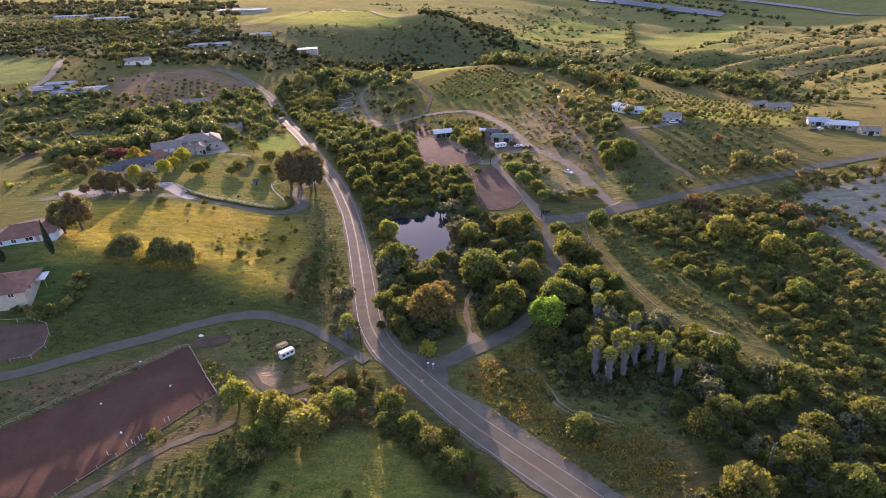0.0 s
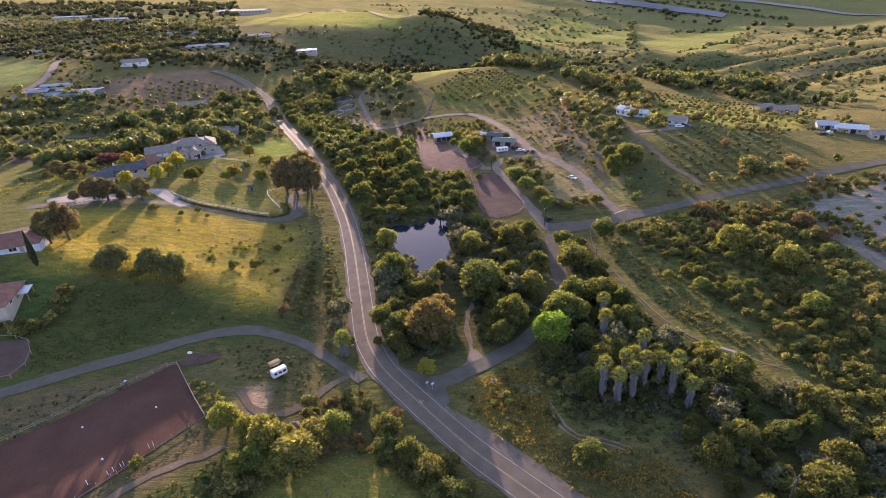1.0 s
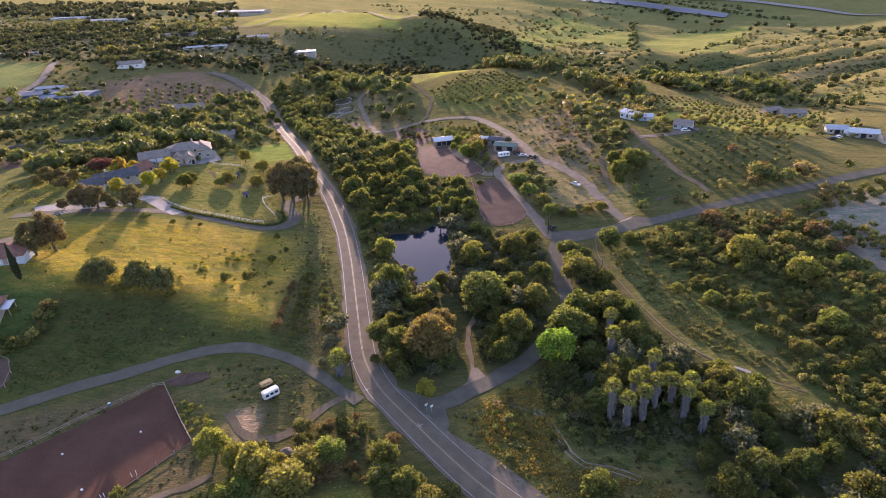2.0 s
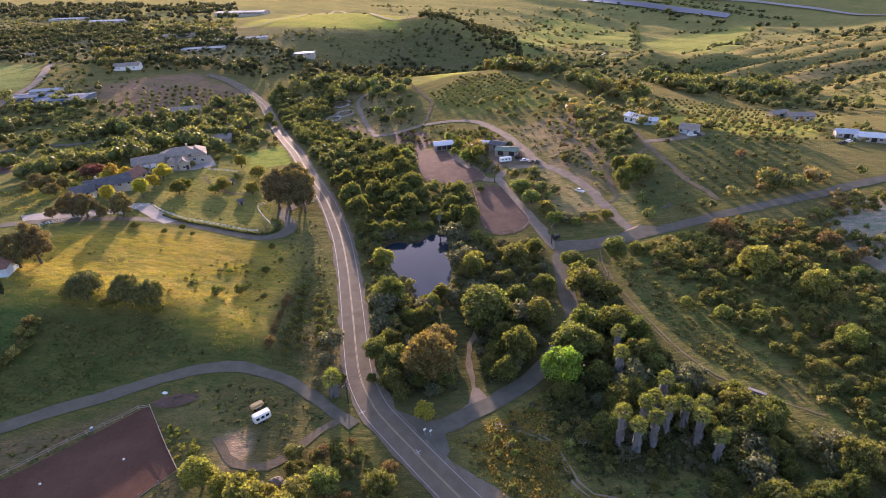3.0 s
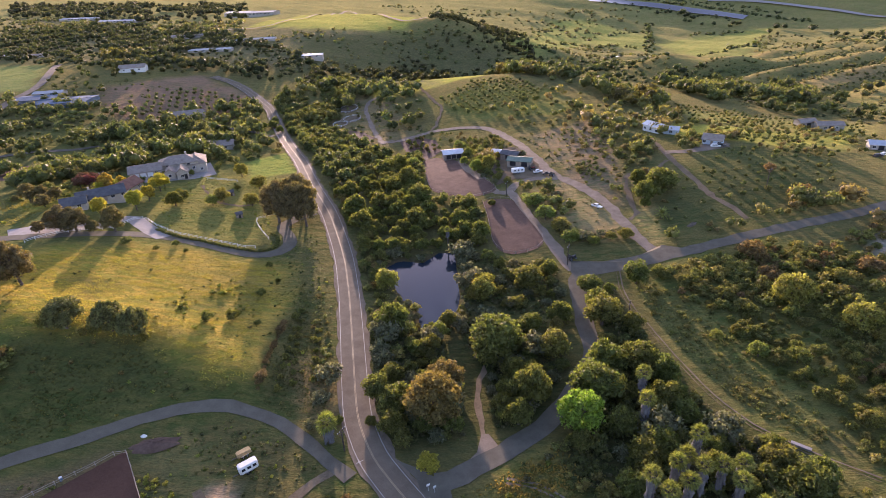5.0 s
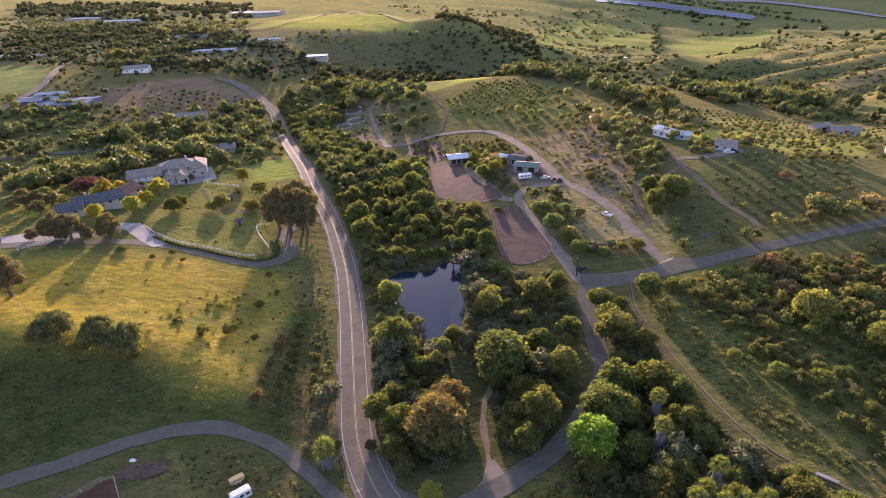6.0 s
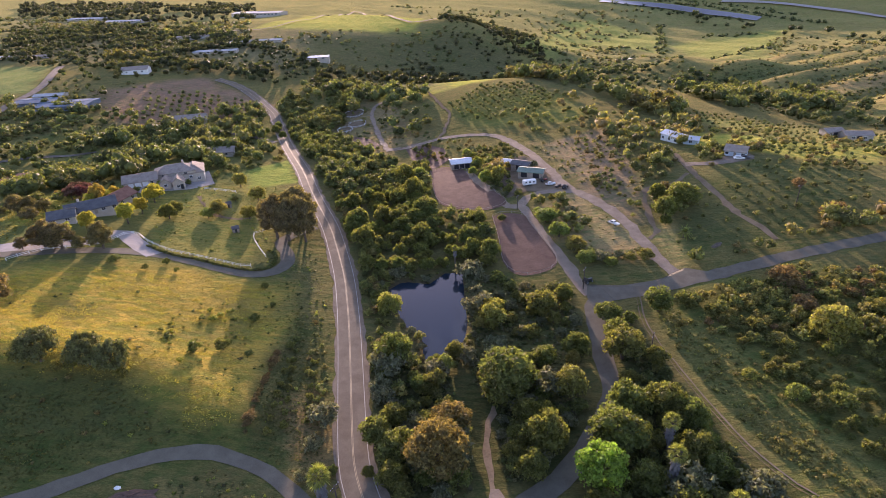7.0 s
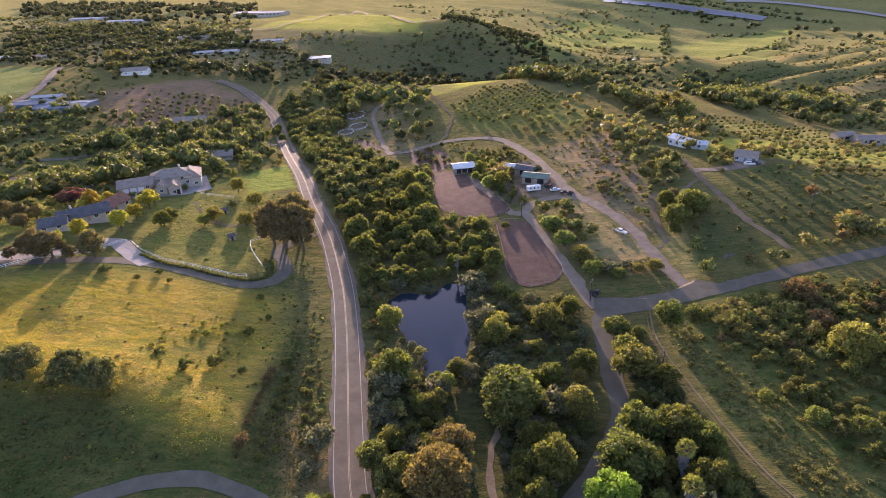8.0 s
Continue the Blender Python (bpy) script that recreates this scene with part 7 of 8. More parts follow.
def date_palm(x, y, h, seed):
    rng = random.Random(seed)
    root = empty("date_palm", x, y, label="date palm with long arching fronds on the slope", category="palm")
    v, f = [], []
    tube(v, f, (0, 0, -0.3), (0, 0, h), 0.4, 0.34, 8)
    new("trunk", mesh_of("trunk", v, f, M_BARK)).parent = root
    v, f = [], []
    for k in range(40):
        a, e = k * 2.4, 1.3 - 1.7 * k / 40
        p, d = Vector((0, 0, h)), Vector((math.cos(a) * math.cos(e), math.sin(a) * math.cos(e), math.sin(e)))
        t = Vector((-math.sin(a), math.cos(a), 0))
        for s in range(5):
            n = p + d * rng.uniform(0.6, 0.75)
            w = (0.32, 0.36, 0.34, 0.26, 0.1)[s]
            i = len(v)
            v += [p, p + t * w - d * 0.1 - Vector((0, 0, 0.1)), n + t * w * 0.8 - Vector((0, 0, 0.12)), n, n - t * w * 0.8 - Vector((0, 0, 0.12)), p - t * w - d * 0.1 - Vector((0, 0, 0.1))]
            f += [(i, i + 1, i + 2, i + 3), (i, i + 3, i + 4, i + 5)]
            p, d = n, (d + Vector((0, 0, -0.24))).normalized()
    new("crown", mesh_of("crown", v, f, L_PALM)).parent = root


date_palm(85.5, 246.3, 2.2, 4)


def cypress(x, y, h, seed):
    rng = np.random.default_rng(seed)
    root = empty("cypress_tree", x, y, label="tall narrow dark cypress beside the tiled house", category="tree")
    v, f = [], []
    tube(v, f, (0, 0, -0.3), (0, 0, h * 0.9), 0.22, 0.05, 6)
    new("trunk", mesh_of("trunk", v, f, M_BARK)).parent = root
    n = 900
    z = rng.uniform(0.3, h, n)
    r = 0.95 * np.sin(np.pi * np.clip(z / h, 0, 1) ** 0.6) * rng.uniform(0.7, 1.1, n) + 0.08
    a = rng.uniform(0, 6.28, n)
    p = np.column_stack([r * np.cos(a), r * np.sin(a), z])
    t = np.column_stack([-np.sin(a), np.cos(a), 0 * a]) * 0.16
    q = np.stack([p - t, p + t, p + t * 0.6 + [0, 0, 0.7], p - t * 0.6 + [0, 0, 0.6]], 1).reshape(-1, 3)
    new("crown", fast_mesh("crown", q, np.arange(len(q)).reshape(-1, 4), L_CYPRESS)).parent = root


for x, y, h in [(-128, 166.8, 12), (-142.1, 163.3, 5.8)]:
    cypress(x, y, h, int(abs(x)))


def utility_pole(x, y, h, turn, label="dark wooden utility pole with crossarm"):
    root = empty("utility_pole", x, y, turn, label=label, category="utility pole")
    v, f = [], []
    tube(v, f, (0, 0, -0.5), (0, 0, h), 0.2, 0.14, 8)
    new("pole", mesh_of("pole", v, f, M_POLE)).parent = root
    part("crossarm", one_box(-1.3, -0.09, h - 0.75, 1.3, 0.09, h - 0.55), M_POLE, root)
    part("crossarm", one_box(-0.9, -0.08, h - 1.55, 0.9, 0.08, h - 1.4), M_POLE, root)
    for i in (-1.2, -0.6, 0.6, 1.2):
        v, f = [], []
        tube(v, f, (i, 0, h - 0.55), (i, 0, h - 0.3), 0.07, 0.05, 6)
        new("insulator", mesh_of("insulator", v, f, M_SHEET)).parent = root
    return Vector((x, y, gz(x, y) + h - 0.3))


def wire(a, b, sag, label="thin black overhead wire"):
    cu = bpy.data.curves.new("wire", "CURVE")
    cu.dimensions, cu.bevel_depth = "3D", 0.025
    sp = cu.splines.new("POLY")
    sp.points.add(12)
    for i in range(13):
        k = i / 12
        p = a.lerp(b, k) - Vector((0, 0, 4 * sag * k * (1 - k)))
        sp.points[i].co = (*p, 1)
    cu.materials.append(M_POLE)
    tagged(new("wire", cu), label, "wire")


tops = [utility_pole(x, y, max(h, 7.0), 60) for x, y, h in [(-25.4, 134.6, 7.0), (42.9, 219.8, 8.3), (54.6, 184.4, 6), (27.3, 284.3, 4.9)]]
tops += [utility_pole(x, y, max(h, 9.0), 20) for x, y, h in [(133.5, 261.3, 8.1)]]
low = utility_pole(65.1, 81.2, 10.5, 40)
wire(low, low + Vector((18, -40, -3)), 1.2)
wire(tops[1], tops[2], 1.0)
wire(tops[2], low, 1.5)
wire(tops[1], tops[3], 1.0)
wire(tops[1] + Vector((0.6, 0, 0)), tops[4], 1.6)

# ---- fences ----
POST = mesh_of("post", *(lambda b: b)(([(-0.08, -0.08, -0.3), (0.08, -0.08, -0.3), (0.08, 0.08, -0.3), (-0.08, 0.08, -0.3), (-0.08, -0.08, 1.3), (0.08, -0.08, 1.3), (0.08, 0.08, 1.3), (-0.08, 0.08, 1.3)],
                                       [(4, 5, 6, 7), (0, 1, 5, 4), (1, 2, 6, 5), (2, 3, 7, 6), (3, 0, 4, 7)])), M_WOOD)
POST_W = POST.copy()
POST_W.materials[0] = M_WHITE


def fence(line, gap, white, label, rails=(0.55, 1.1), group="paddock fences"):
    """Posts at even steps along a line, with rails from post to post."""
    p = np.array(line)
    s = np.concatenate([[0], np.cumsum(np.hypot(*np.diff(p, axis=0).T))])
    k = np.linspace(0, s[-1], max(2, int(s[-1] / gap)))
    X, Y = np.interp(k, s, p[:, 0]), np.interp(k, s, p[:, 1])
    Z = ground_z(X, Y)
    root = empty("fence", float(X[0]), float(Y[0]), z=float(Z[0]), label=label, category="fence", group=group)
    o = Vector((X[0], Y[0], Z[0]))
    q = [Vector(t) - o for t in zip(X, Y, Z)]
    for a in q:
        ob = new("post", POST_W if white else POST)
        ob.parent, ob.location = root, a
    for r in rails:
        for a, b in zip(q, q[1:]):
            v, f = [], []
            up = Vector((0, 0, r))
            tube(v, f, a + up, b + up, 0.075, 0.075, 4)
            new("rail", mesh_of("rail", v, f, M_WHITE if white else M_WOOD)).parent = root


fence([(-107.6, 101.9), (-99.5, 110.5), (-90.1, 120.3), (-78.9, 129.8), (-75.1, 133.7), (-71.4, 128.6), (-65.6, 120.4), (-60.3, 113.5)], 3.6, False, "weathered timber post-and-rail fence round the riding arena")
fence([(-60.3, 113.5), (-65.8, 106.6), (-72, 98.6), (-76.7, 92.3), (-80.8, 86.2), (-85.7, 78.8)], 3.6, False, "weathered timber rail along the arena edge", (0.5,))
fence(PEN_A, 4.5, False, "weathered timber fence round the large corral", (1.1,))
fence(PEN_B, 4.5, False, "weathered timber fence round the long corral", (1.1,))
fence([(-151, 220.6), (-148.7, 225.2), (-144.8, 230.4), (-136.4, 235.1), (-130.2, 239.4)], 3.2, True, "white post-and-rail fence along the drive")
fence([(-129.2, 243.5), (-127.7, 250.7), (-124.3, 252.9), (-117, 246.3), (-106.6, 240.6), (-96.1, 238.7), (-85.7, 236.3), (-78.5, 234.3), (-75, 235.1)], 3.2, True, "white post-and-rail fence curving above the drive")
fence([(-72.4, 244.1), (-77, 251), (-81, 257.9), (-82.8, 262.9), (-79.2, 267.3), (-75.1, 271.3)], 3.2, True, "white post-and-rail fence by the drive bend")
fence([(-121.4, 311), (-113.4, 310), (-105.6, 309.1)], 3.2, True, "white post-and-rail fence beside the lawn")
fence([(-182.3, 291.3), (-184.3, 309.4), (-182.5, 326.3)], 4.0, True, "white post-and-rail fence along the sunny field")
fence([(-129.3, 138.1), (-121.9, 139), (-117, 139.1), (-113.6, 135), (-112, 130.7), (-112.8, 125.5), (-117.8, 123.4)], 4.0, False, "timber fence round the small paddock", (1.1,))
fence([(-64.1, 398.6), (-74.8, 434.1), (-79.7, 462.7), (-72.3, 492.4), (-69.4, 504)], 5.0, False, "pale rail fence round small corrals", (1.1,))
fence([(-62.4, 482.6), (-77.2, 481.4), (-79.3, 459.9)], 5.0, False, "pale rail fence dividing small corrals", (1.1,))
fence([(-59.1, 462.9), (-71.6, 458), (-73.7, 440.9)], 5.0, False, "pale rail fence dividing small corrals", (1.1,))
for x, y, r in ((-77.2, 494, 7.5), (-71.1, 467, 6.5), (-78.2, 455, 5.5)):
    ring_of = [(x + r * math.cos(k * 0.524), y + 1.25 * r * math.sin(k * 0.524)) for k in range(13)]
    patch("corral_floor", ring_of, M_YARD, 0.12, "bare tan soil of a small round pen", "corral", 2)
    fence(ring_of, 3.4, True, "pale round-pen fence on the brown slope", (0.6, 1.15), group="round pens")
patch("yard", [(-70, 436), (-58, 430), (-48, 412), (-52, 402), (-64, 404), (-72, 420)], M_PEN, 0.1, "bare brown soil yard below the round pens", "yard", 2)
HEDGE_LINE = [(-115.2, 242.6), (-105.4, 238), (-95, 236.2), (-84.6, 233.4), (-75.3, 231.9), (-70.7, 232.9), (-67.6, 237.7), (-69, 245.2), (-72.7, 249.3)]
pl = [(x, y, 1.6 + 0.4 * math.sin(3 * i)) for i, (x, y) in enumerate(smooth(HEDGE_LINE, 0.7))]
wood("hedge", pl, GREENS, "low dark hedge below the white fence", "hedge", BUSH_T, 130)

# ---- houses ----


def roof_mesh(w, d, z, rise, over, hip):
    """A pitched roof with thickness, ridge along x."""
    bm = bmesh.new()
    x, y, h = w / 2 + over, d / 2 + over, z - rise * over / (d / 2)
    k = min(y, x * 0.8) if hip else 0
    eave = [(-x, -y, h), (x, -y, h), (x, y, h), (-x, y, h)]
    ridge = [(-x + k, 0, z + rise), (x - k, 0, z + rise)]
    up = [bm.verts.new(p) for p in eave + ridge]
    dn = [bm.verts.new((p[0], p[1], p[2] - 0.22)) for p in eave + ridge]
    for f in ((0, 1, 5, 4), (2, 3, 4, 5), (1, 2, 5), (3, 0, 4)):
        if hip or len(f) == 4:
            bm.faces.new([up[i] for i in f])
            bm.faces.new([dn[i] for i in reversed(f)])
    rim = [0, 1, 2, 3] if hip else [0, 1, 5, 2, 3, 4]
    for a, b in zip(rim, rim[1:] + rim[:1]):
        bm.faces.new([up[a], dn[a], dn[b], up[b]])
    bmesh.ops.recalc_face_normals(bm, faces=bm.faces[:])
    return bm


def window(parent, side, u, z, w, d, ww=1.4, wh=1.2):
    """A framed window proud of the wall on side s (front, back, left, right)."""
    a = {"f": (u, -d / 2, 0), "b": (u, d / 2, 180), "l": (-w / 2, u, -90), "r": (w / 2, u, 90)}[side]
    m = pose(a[0], a[1], z, 0, 0, a[2])
    bm = bmesh.new()
    t = 0.12
    for q in ((-ww / 2 - t, -0.06, -t, ww / 2 + t, 0.02, 0), (-ww / 2 - t, -0.06, wh, ww / 2 + t, 0.02, wh + t), (-ww / 2 - t, -0.06, 0, -ww / 2, 0.02, wh), (ww / 2, -0.06, 0, ww / 2 + t, 0.02, wh), (-0.04, -0.05, 0, 0.04, 0.02, wh)):
        box(bm, *q)
    fr = part("window", bm, M_WHITE, parent)
    fr.matrix_local = m
    part("pane", one_box(-ww / 2, -0.03, 0, ww / 2, 0.02, wh), M_CAR_GLASS, fr)


def door(parent, side, u, w, d, ww=1.0, wh=2.1, material=None, name="door"):
    a = {"f": (u, -d / 2, 0), "b": (u, d / 2, 180), "l": (-w / 2, u, -90), "r": (w / 2, u, 90)}[side]
    bm = soft_box(-ww / 2, -0.08, 0, ww / 2, 0.03, wh, r=0.02)
    ob = part(name, bm, material or M_WOOD, parent)
    ob.matrix_local = pose(a[0], a[1], 0.02, 0, 0, a[2])


def house(name, x, y, turn, w, d, h, rise, wall, roof, label, category="house", hip=False, over=0.6, windows=(), doors=(), garage=(), chimney=None, lift=0.0):
    c, s = math.cos(radians(turn)), math.sin(radians(turn))
    corners = [gz(x + c * a * w / 2 - s * b * d / 2, y + s * a * w / 2 + c * b * d / 2) for a in (-1, 1) for b in (-1, 1)]
    root = empty(name, x, y, turn, z=max(corners) - 0.15 + lift, label=label, category=category)
    bm = one_box(-w / 2, -d / 2, min(corners) - max(corners) - 0.6, w / 2, d / 2, h)
    if not hip:
        for e in (-1, 1):
            v = [bm.verts.new(p) for p in ((e * (w / 2 - 0.02), -d / 2, h - 0.02), (e * (w / 2 - 0.02), d / 2, h - 0.02), (e * (w / 2 - 0.02), 0, h + rise - 0.1))]
            bm.faces.new(v if e > 0 else v[::-1])
    part("wall", bm, wall, root)
    rf = part("roof", roof_mesh(w, d, h, rise, over, hip), roof, root)
    bm = one_box(-w / 2 - (over if not hip else -min(d / 2, w * 0.4) + over), -0.14, h + rise - 0.03, w / 2 + (over if not hip else -min(d / 2, w * 0.4) + over), 0.14, h + rise + 0.1)
    part("ridge_cap", bm, roof, rf)
    for q in windows:
        window(root, q[0], q[1], q[2], w, d, *(q[3:]))
    for q in doors:
        door(root, q[0], q[1], w, d, *(q[2:]))
    for q in garage:
        door(root, q[0], q[1], w, d, 2.6, 2.2, M_WHITE, "garage_door")
    if chimney:
        part("chimney", soft_box(chimney[0] - 0.45, chimney[1] - 0.45, h, chimney[0] + 0.45, chimney[1] + 0.45, h + rise + 0.9, r=0.05), wall, root)
    return root


house("villa", -140.1, 324.3, 20, 19, 11, 5.0, 2.6, M_STUCCO, M_TAUPE, "large two-storey stucco villa with taupe tiled roof", hip=True,
      windows=[("f", -7, 0.9), ("f", -4, 0.9), ("f", 3.5, 0.9), ("f", 7, 0.9), ("f", -5, 3.2), ("f", 5, 3.2), ("r", -2, 0.9), ("r", 2.5, 3.0)], doors=[("f", 0, 1.6, 2.4)], chimney=(4, 2))
house("villa_wing", -132.8, 328.9, 112, 14, 9, 4.9, 3.0, M_STUCCO, M_TAUPE, "hip-roofed side wing of the stucco villa", "house wing", hip=True, windows=[("l", -2, 0.9), ("l", 2, 0.9), ("f", -3, 0.9), ("f", 3, 0.9)])
house("villa_porch", -139.6, 311.6, 110, 6, 5, 3.2, 1.8, M_STUCCO, M_TAUPE, "small gabled front wing of the stucco villa", "house wing", windows=[("l", 0, 1.0)])
house("villa_porch", -133.4, 311.5, 110, 6, 5, 4.0, 2.0, M_STUCCO, M_TAUPE, "gabled entrance wing of the stucco villa", "house wing", windows=[("l", 0, 1.0), ("f", 1.5, 1.0)], doors=[("l", -1.6, 1.4, 2.4, M_DARK)])
house("garage", -152.4, 313.4, 22, 15, 9, 3.0, 2.4, M_STUCCO, M_TAUPE, "stucco garage wing with white garage doors", "garage", garage=[("f", -4.5), ("f", -1.2), ("f", 2.1)], windows=[("f", 5, 1.0)])
house("long_house", -149.8, 268.9, 33, 18, 8.5, 2.7, 2.3, M_STUCCO, M_SLATE, "long single-storey house with dark grey shingle roof", windows=[("f", -8, 0.9), ("f", -5.5, 0.9), ("f", -2, 0.9), ("f", 4, 0.9), ("f", 8, 0.9)], doors=[("f", 1.2, 1.2, 2.1)], chimney=(-4, 1.5))
house("house_wing", -155.3, 258.5, 25, 9, 7.5, 2.5, 1.9, M_STUCCO, M_SLATE, "lower wing of the grey-shingled house", "house wing", windows=[("f", -3, 0.9), ("f", 2, 0.9)])
house("house_wing", -146.5, 283.7, 75, 11, 8, 3.0, 2.4, M_STUCCO, M_TILE, "brown-tiled rear wing beside yellow trees", "house wing", windows=[("f", -3, 0.9), ("f", 3, 0.9)])
house("tiled_house", -142, 177.8, 18, 18, 10, 2.8, 2.6, M_BLUE_WALL, M_TILE, "pale blue house with red-brown tiled hip roof", hip=True, windows=[("f", -7, 0.8), ("f", -3, 0.8), ("f", 1.5, 0.8, 2.2), ("f", 6.5, 0.8)], doors=[("f", 4, 1.2, 2.1)])
house("tiled_house", -134, 149.6, 12, 17, 14, 2.6, 2.8, M_STUCCO, M_TILE, "stucco house with weathered terracotta tiled roof", hip=True, windows=[("f", -5, 0.8), ("f", 0, 0.8), ("f", 5, 0.8), ("r", -3, 0.8)], doors=[("r", 1, 1.2)])
house("barn", 3.4, 352, 10, 11, 8, 3.2, 1.1, M_WOOD, M_WHITE_ROOF, "open horse barn with bright white sheet roof", "barn", doors=[("f", -3, 2.4, 2.4, M_DARK), ("f", 0, 2.4, 2.4, M_DARK), ("f", 3, 2.4, 2.4, M_DARK)])
house("shed", 34.7, 334.6, -30, 9, 7, 3.0, 0.9, M_WOOD, M_SLATE, "timber shed with grey sheet roof", "shed", doors=[("f", 0, 3, 2.4, M_DARK)])
house("shed", 38.2, 322, -20, 12, 7, 3.0, 0.9, M_WOOD, M_GREEN_ROOF, "long shed with green sheet roof", "shed", doors=[("f", -3, 3, 2.4, M_DARK), ("f", 3, 3, 2.4, M_DARK)])
house("shed", 28.9, 342.4, -25, 7, 5, 2.6, 0.7, M_WOOD, M_WHITE_ROOF, "small shed with white sheet roof", "shed", doors=[("f", 0, 2, 2.1, M_DARK)])
house("white_house", 115.8, 347.6, -62, 11, 7, 3.6, 1.2, M_WHITE, M_WHITE_ROOF, "white house with pale metal roof on the slope", windows=[("f", -4, 0.9), ("f", 0, 0.9), ("f", 4, 0.9), ("r", 0, 0.9), ("l", 0, 0.9)])
house("white_house", 122.4, 340.8, -30, 7, 6, 2.8, 1.0, M_BLUE_WALL, M_SHEET, "small blue-grey outbuilding beside the white house", "outbuilding", windows=[("f", 0, 0.9)])
house("blue_house", 134.3, 316.7, -35, 9, 6.5, 3.0, 1.8, M_BLUE_WALL, M_TAUPE, "pale blue house with brown gabled roof", windows=[("f", -3.5, 0.9), ("f", 3.5, 0.9), ("l", 0, 0.9)], doors=[("f", 0, 1.2)])
for px_, turn, w, d, what in (([(219.5, 317.5)], -20, 10, 6, M_SHEET), ([(229, 309.5)], -28, 13, 7, M_WHITE_ROOF), ([(235.1, 297.1)], -15, 9, 7, M_TAUPE), ([(226.1, 369.5)], -10, 14, 8, M_TAUPE), ([(217.2, 377.7)], 5, 10, 7, M_TAUPE)):
    house("farm_building", *px_[0], turn, w, d, 3.0, 1.3, M_STUCCO, what, "low farm building with sheet roof in a cluttered yard", "farm building", windows=[("f", -3, 0.9), ("f", 3, 0.9)], doors=[("f", 0, 2.4, 2.4, M_DARK)])
house("hill_house", -198.8, 479.8, 10, 22, 11, 3.2, 2.4, M_STUCCO, M_TAUPE, "low stucco house among trees", windows=[("f", -7, 0.9), ("f", -2, 0.9), ("f", 4, 0.9)], doors=[("f", 7, 1.4)])
house("hill_house", -139.9, 384.9, 5, 14, 9, 3.0, 2.0, M_STUCCO, M_TAUPE, "small stucco house behind the villa", windows=[("f", -3, 0.9), ("f", 3, 0.9)])
house("hill_house", -304.7, 614.9, 10, 24, 12, 3.4, 2.4, M_WHITE, M_TAUPE, "pale house on the bare brown hill", windows=[("f", -7, 0.9), ("f", 0, 0.9), ("f", 7, 0.9)])
for px_, w, d, m, what in (([(-339.5, 518.8)], 34, 20, M_GLASSHOUSE, "long greenhouse with blue-white plastic cover"), ([(-310.8, 509.2)], 42, 24, M_GLASSHOUSE, "long greenhouse with blue-grey shade film"), ([(-338.1, 532.8)], 24, 10, M_HAZED_ROOF, "white plastic tunnel beside greenhouses"),
                           ([(-280.1, 727.1)], 26, 12, M_HAZED_ROOF, "pale distant poultry shed"), ([(-257.5, 731.2)], 24, 12, M_HAZED_ROOF, "pale distant poultry shed"), ([(-241.2, 792)], 62, 14, M_HAZED_ROOF, "long white distant farm shed"),
                           ([(-346.3, 858.3)], 44, 14, M_TAUPE, "low farm building on the far slope"), ([(-150, 705.4)], 28, 12, M_SHEET, "pale house on the far slope"), ([(-561.1, 792.7)], 40, 16, M_SHEET, "low building in the hazy distance"), ([(-516, 786)], 30, 14, M_TAUPE, "low building in the hazy distance")):
    n = max(2, int(w / 9))
    film = m == M_GLASSHOUSE
    house("far_building", *px_[0], 4, w, d, 1.5 if film else 2.4, 0.7 if film else 1.0, m if film else M_STUCCO, m, what, "greenhouse" if film else "farm building", windows=[] if film else [("f", (i - (n - 1) / 2) * 8, 0.7, 3.0, 1.2) for i in range(n)])
for px_, w, d, h, what in (([(-409.5, 1284.9)], 55, 40, 9, "large pale distant factory building"), ([(-360.9, 1267.9)], 60, 30, 8, "large pale distant factory building"), ([(-750.8, 1308.4)], 90, 26, 5, "long white distant greenhouse range"), ([(-617.1, 1206)], 90, 26, 5, "long white distant greenhouse range")):
    house("far_building", *px_[0], -12, w, d, h * 0.7, 1.5, M_STUCCO, M_HAZED_ROOF, what, "factory", windows=[("f", (i - 2.5) * 8, 2, 4, 2) for i in range(6)])

# pergola of the terracotta house
root = empty("pergola", -126.3, 154.3, 12, label="open pergola with pale corrugated sheet roof", category="pergola")
for a in (-2.6, 2.6):
    for b in (-2.0, 2.0):
        part("post", one_box(a - 0.08, b - 0.08, -0.4, a + 0.08, b + 0.08, 2.5), M_WOOD, root)
bm = bmesh.new()
n = 28
for i in range(n):
    z = 2.56 + (0.06 if i % 2 else 0)
    bm.verts.new((-3 + 6 * i / (n - 1), -2.4, z)), bm.verts.new((-3 + 6 * i / (n - 1), 2.4, z + 0.35))
bm.verts.ensure_lookup_table()
for i in range(n - 1):
    bm.faces.new([bm.verts[j] for j in (2 * i, 2 * i + 2, 2 * i + 3, 2 * i + 1)])
sheet = part("roof_sheet", bm, M_SHEET, root)
sheet.modifiers.new("thick", "SOLIDIFY").thickness = 0.04
patch("patio", [(-159.1, 306.1), (-155.1, 313.3), (-127.7, 318.8), (-127.5, 328.4), (-132.7, 344.5), (-119.9, 320), (-127.9, 309.8), (-146.9, 300.5)], M_CONCRETE, 0.1, "pale concrete forecourt of the villa", "forecourt", 2)
patch("patio", [(-160.9, 231.2), (-159, 239.5), (-145.5, 240.3), (-133.9, 247.6), (-128.3, 244.8), (-133.5, 240), (-146.3, 232.5)], M_CONCRETE, 0.1, "pale concrete forecourt of the long house", "forecourt", 2)
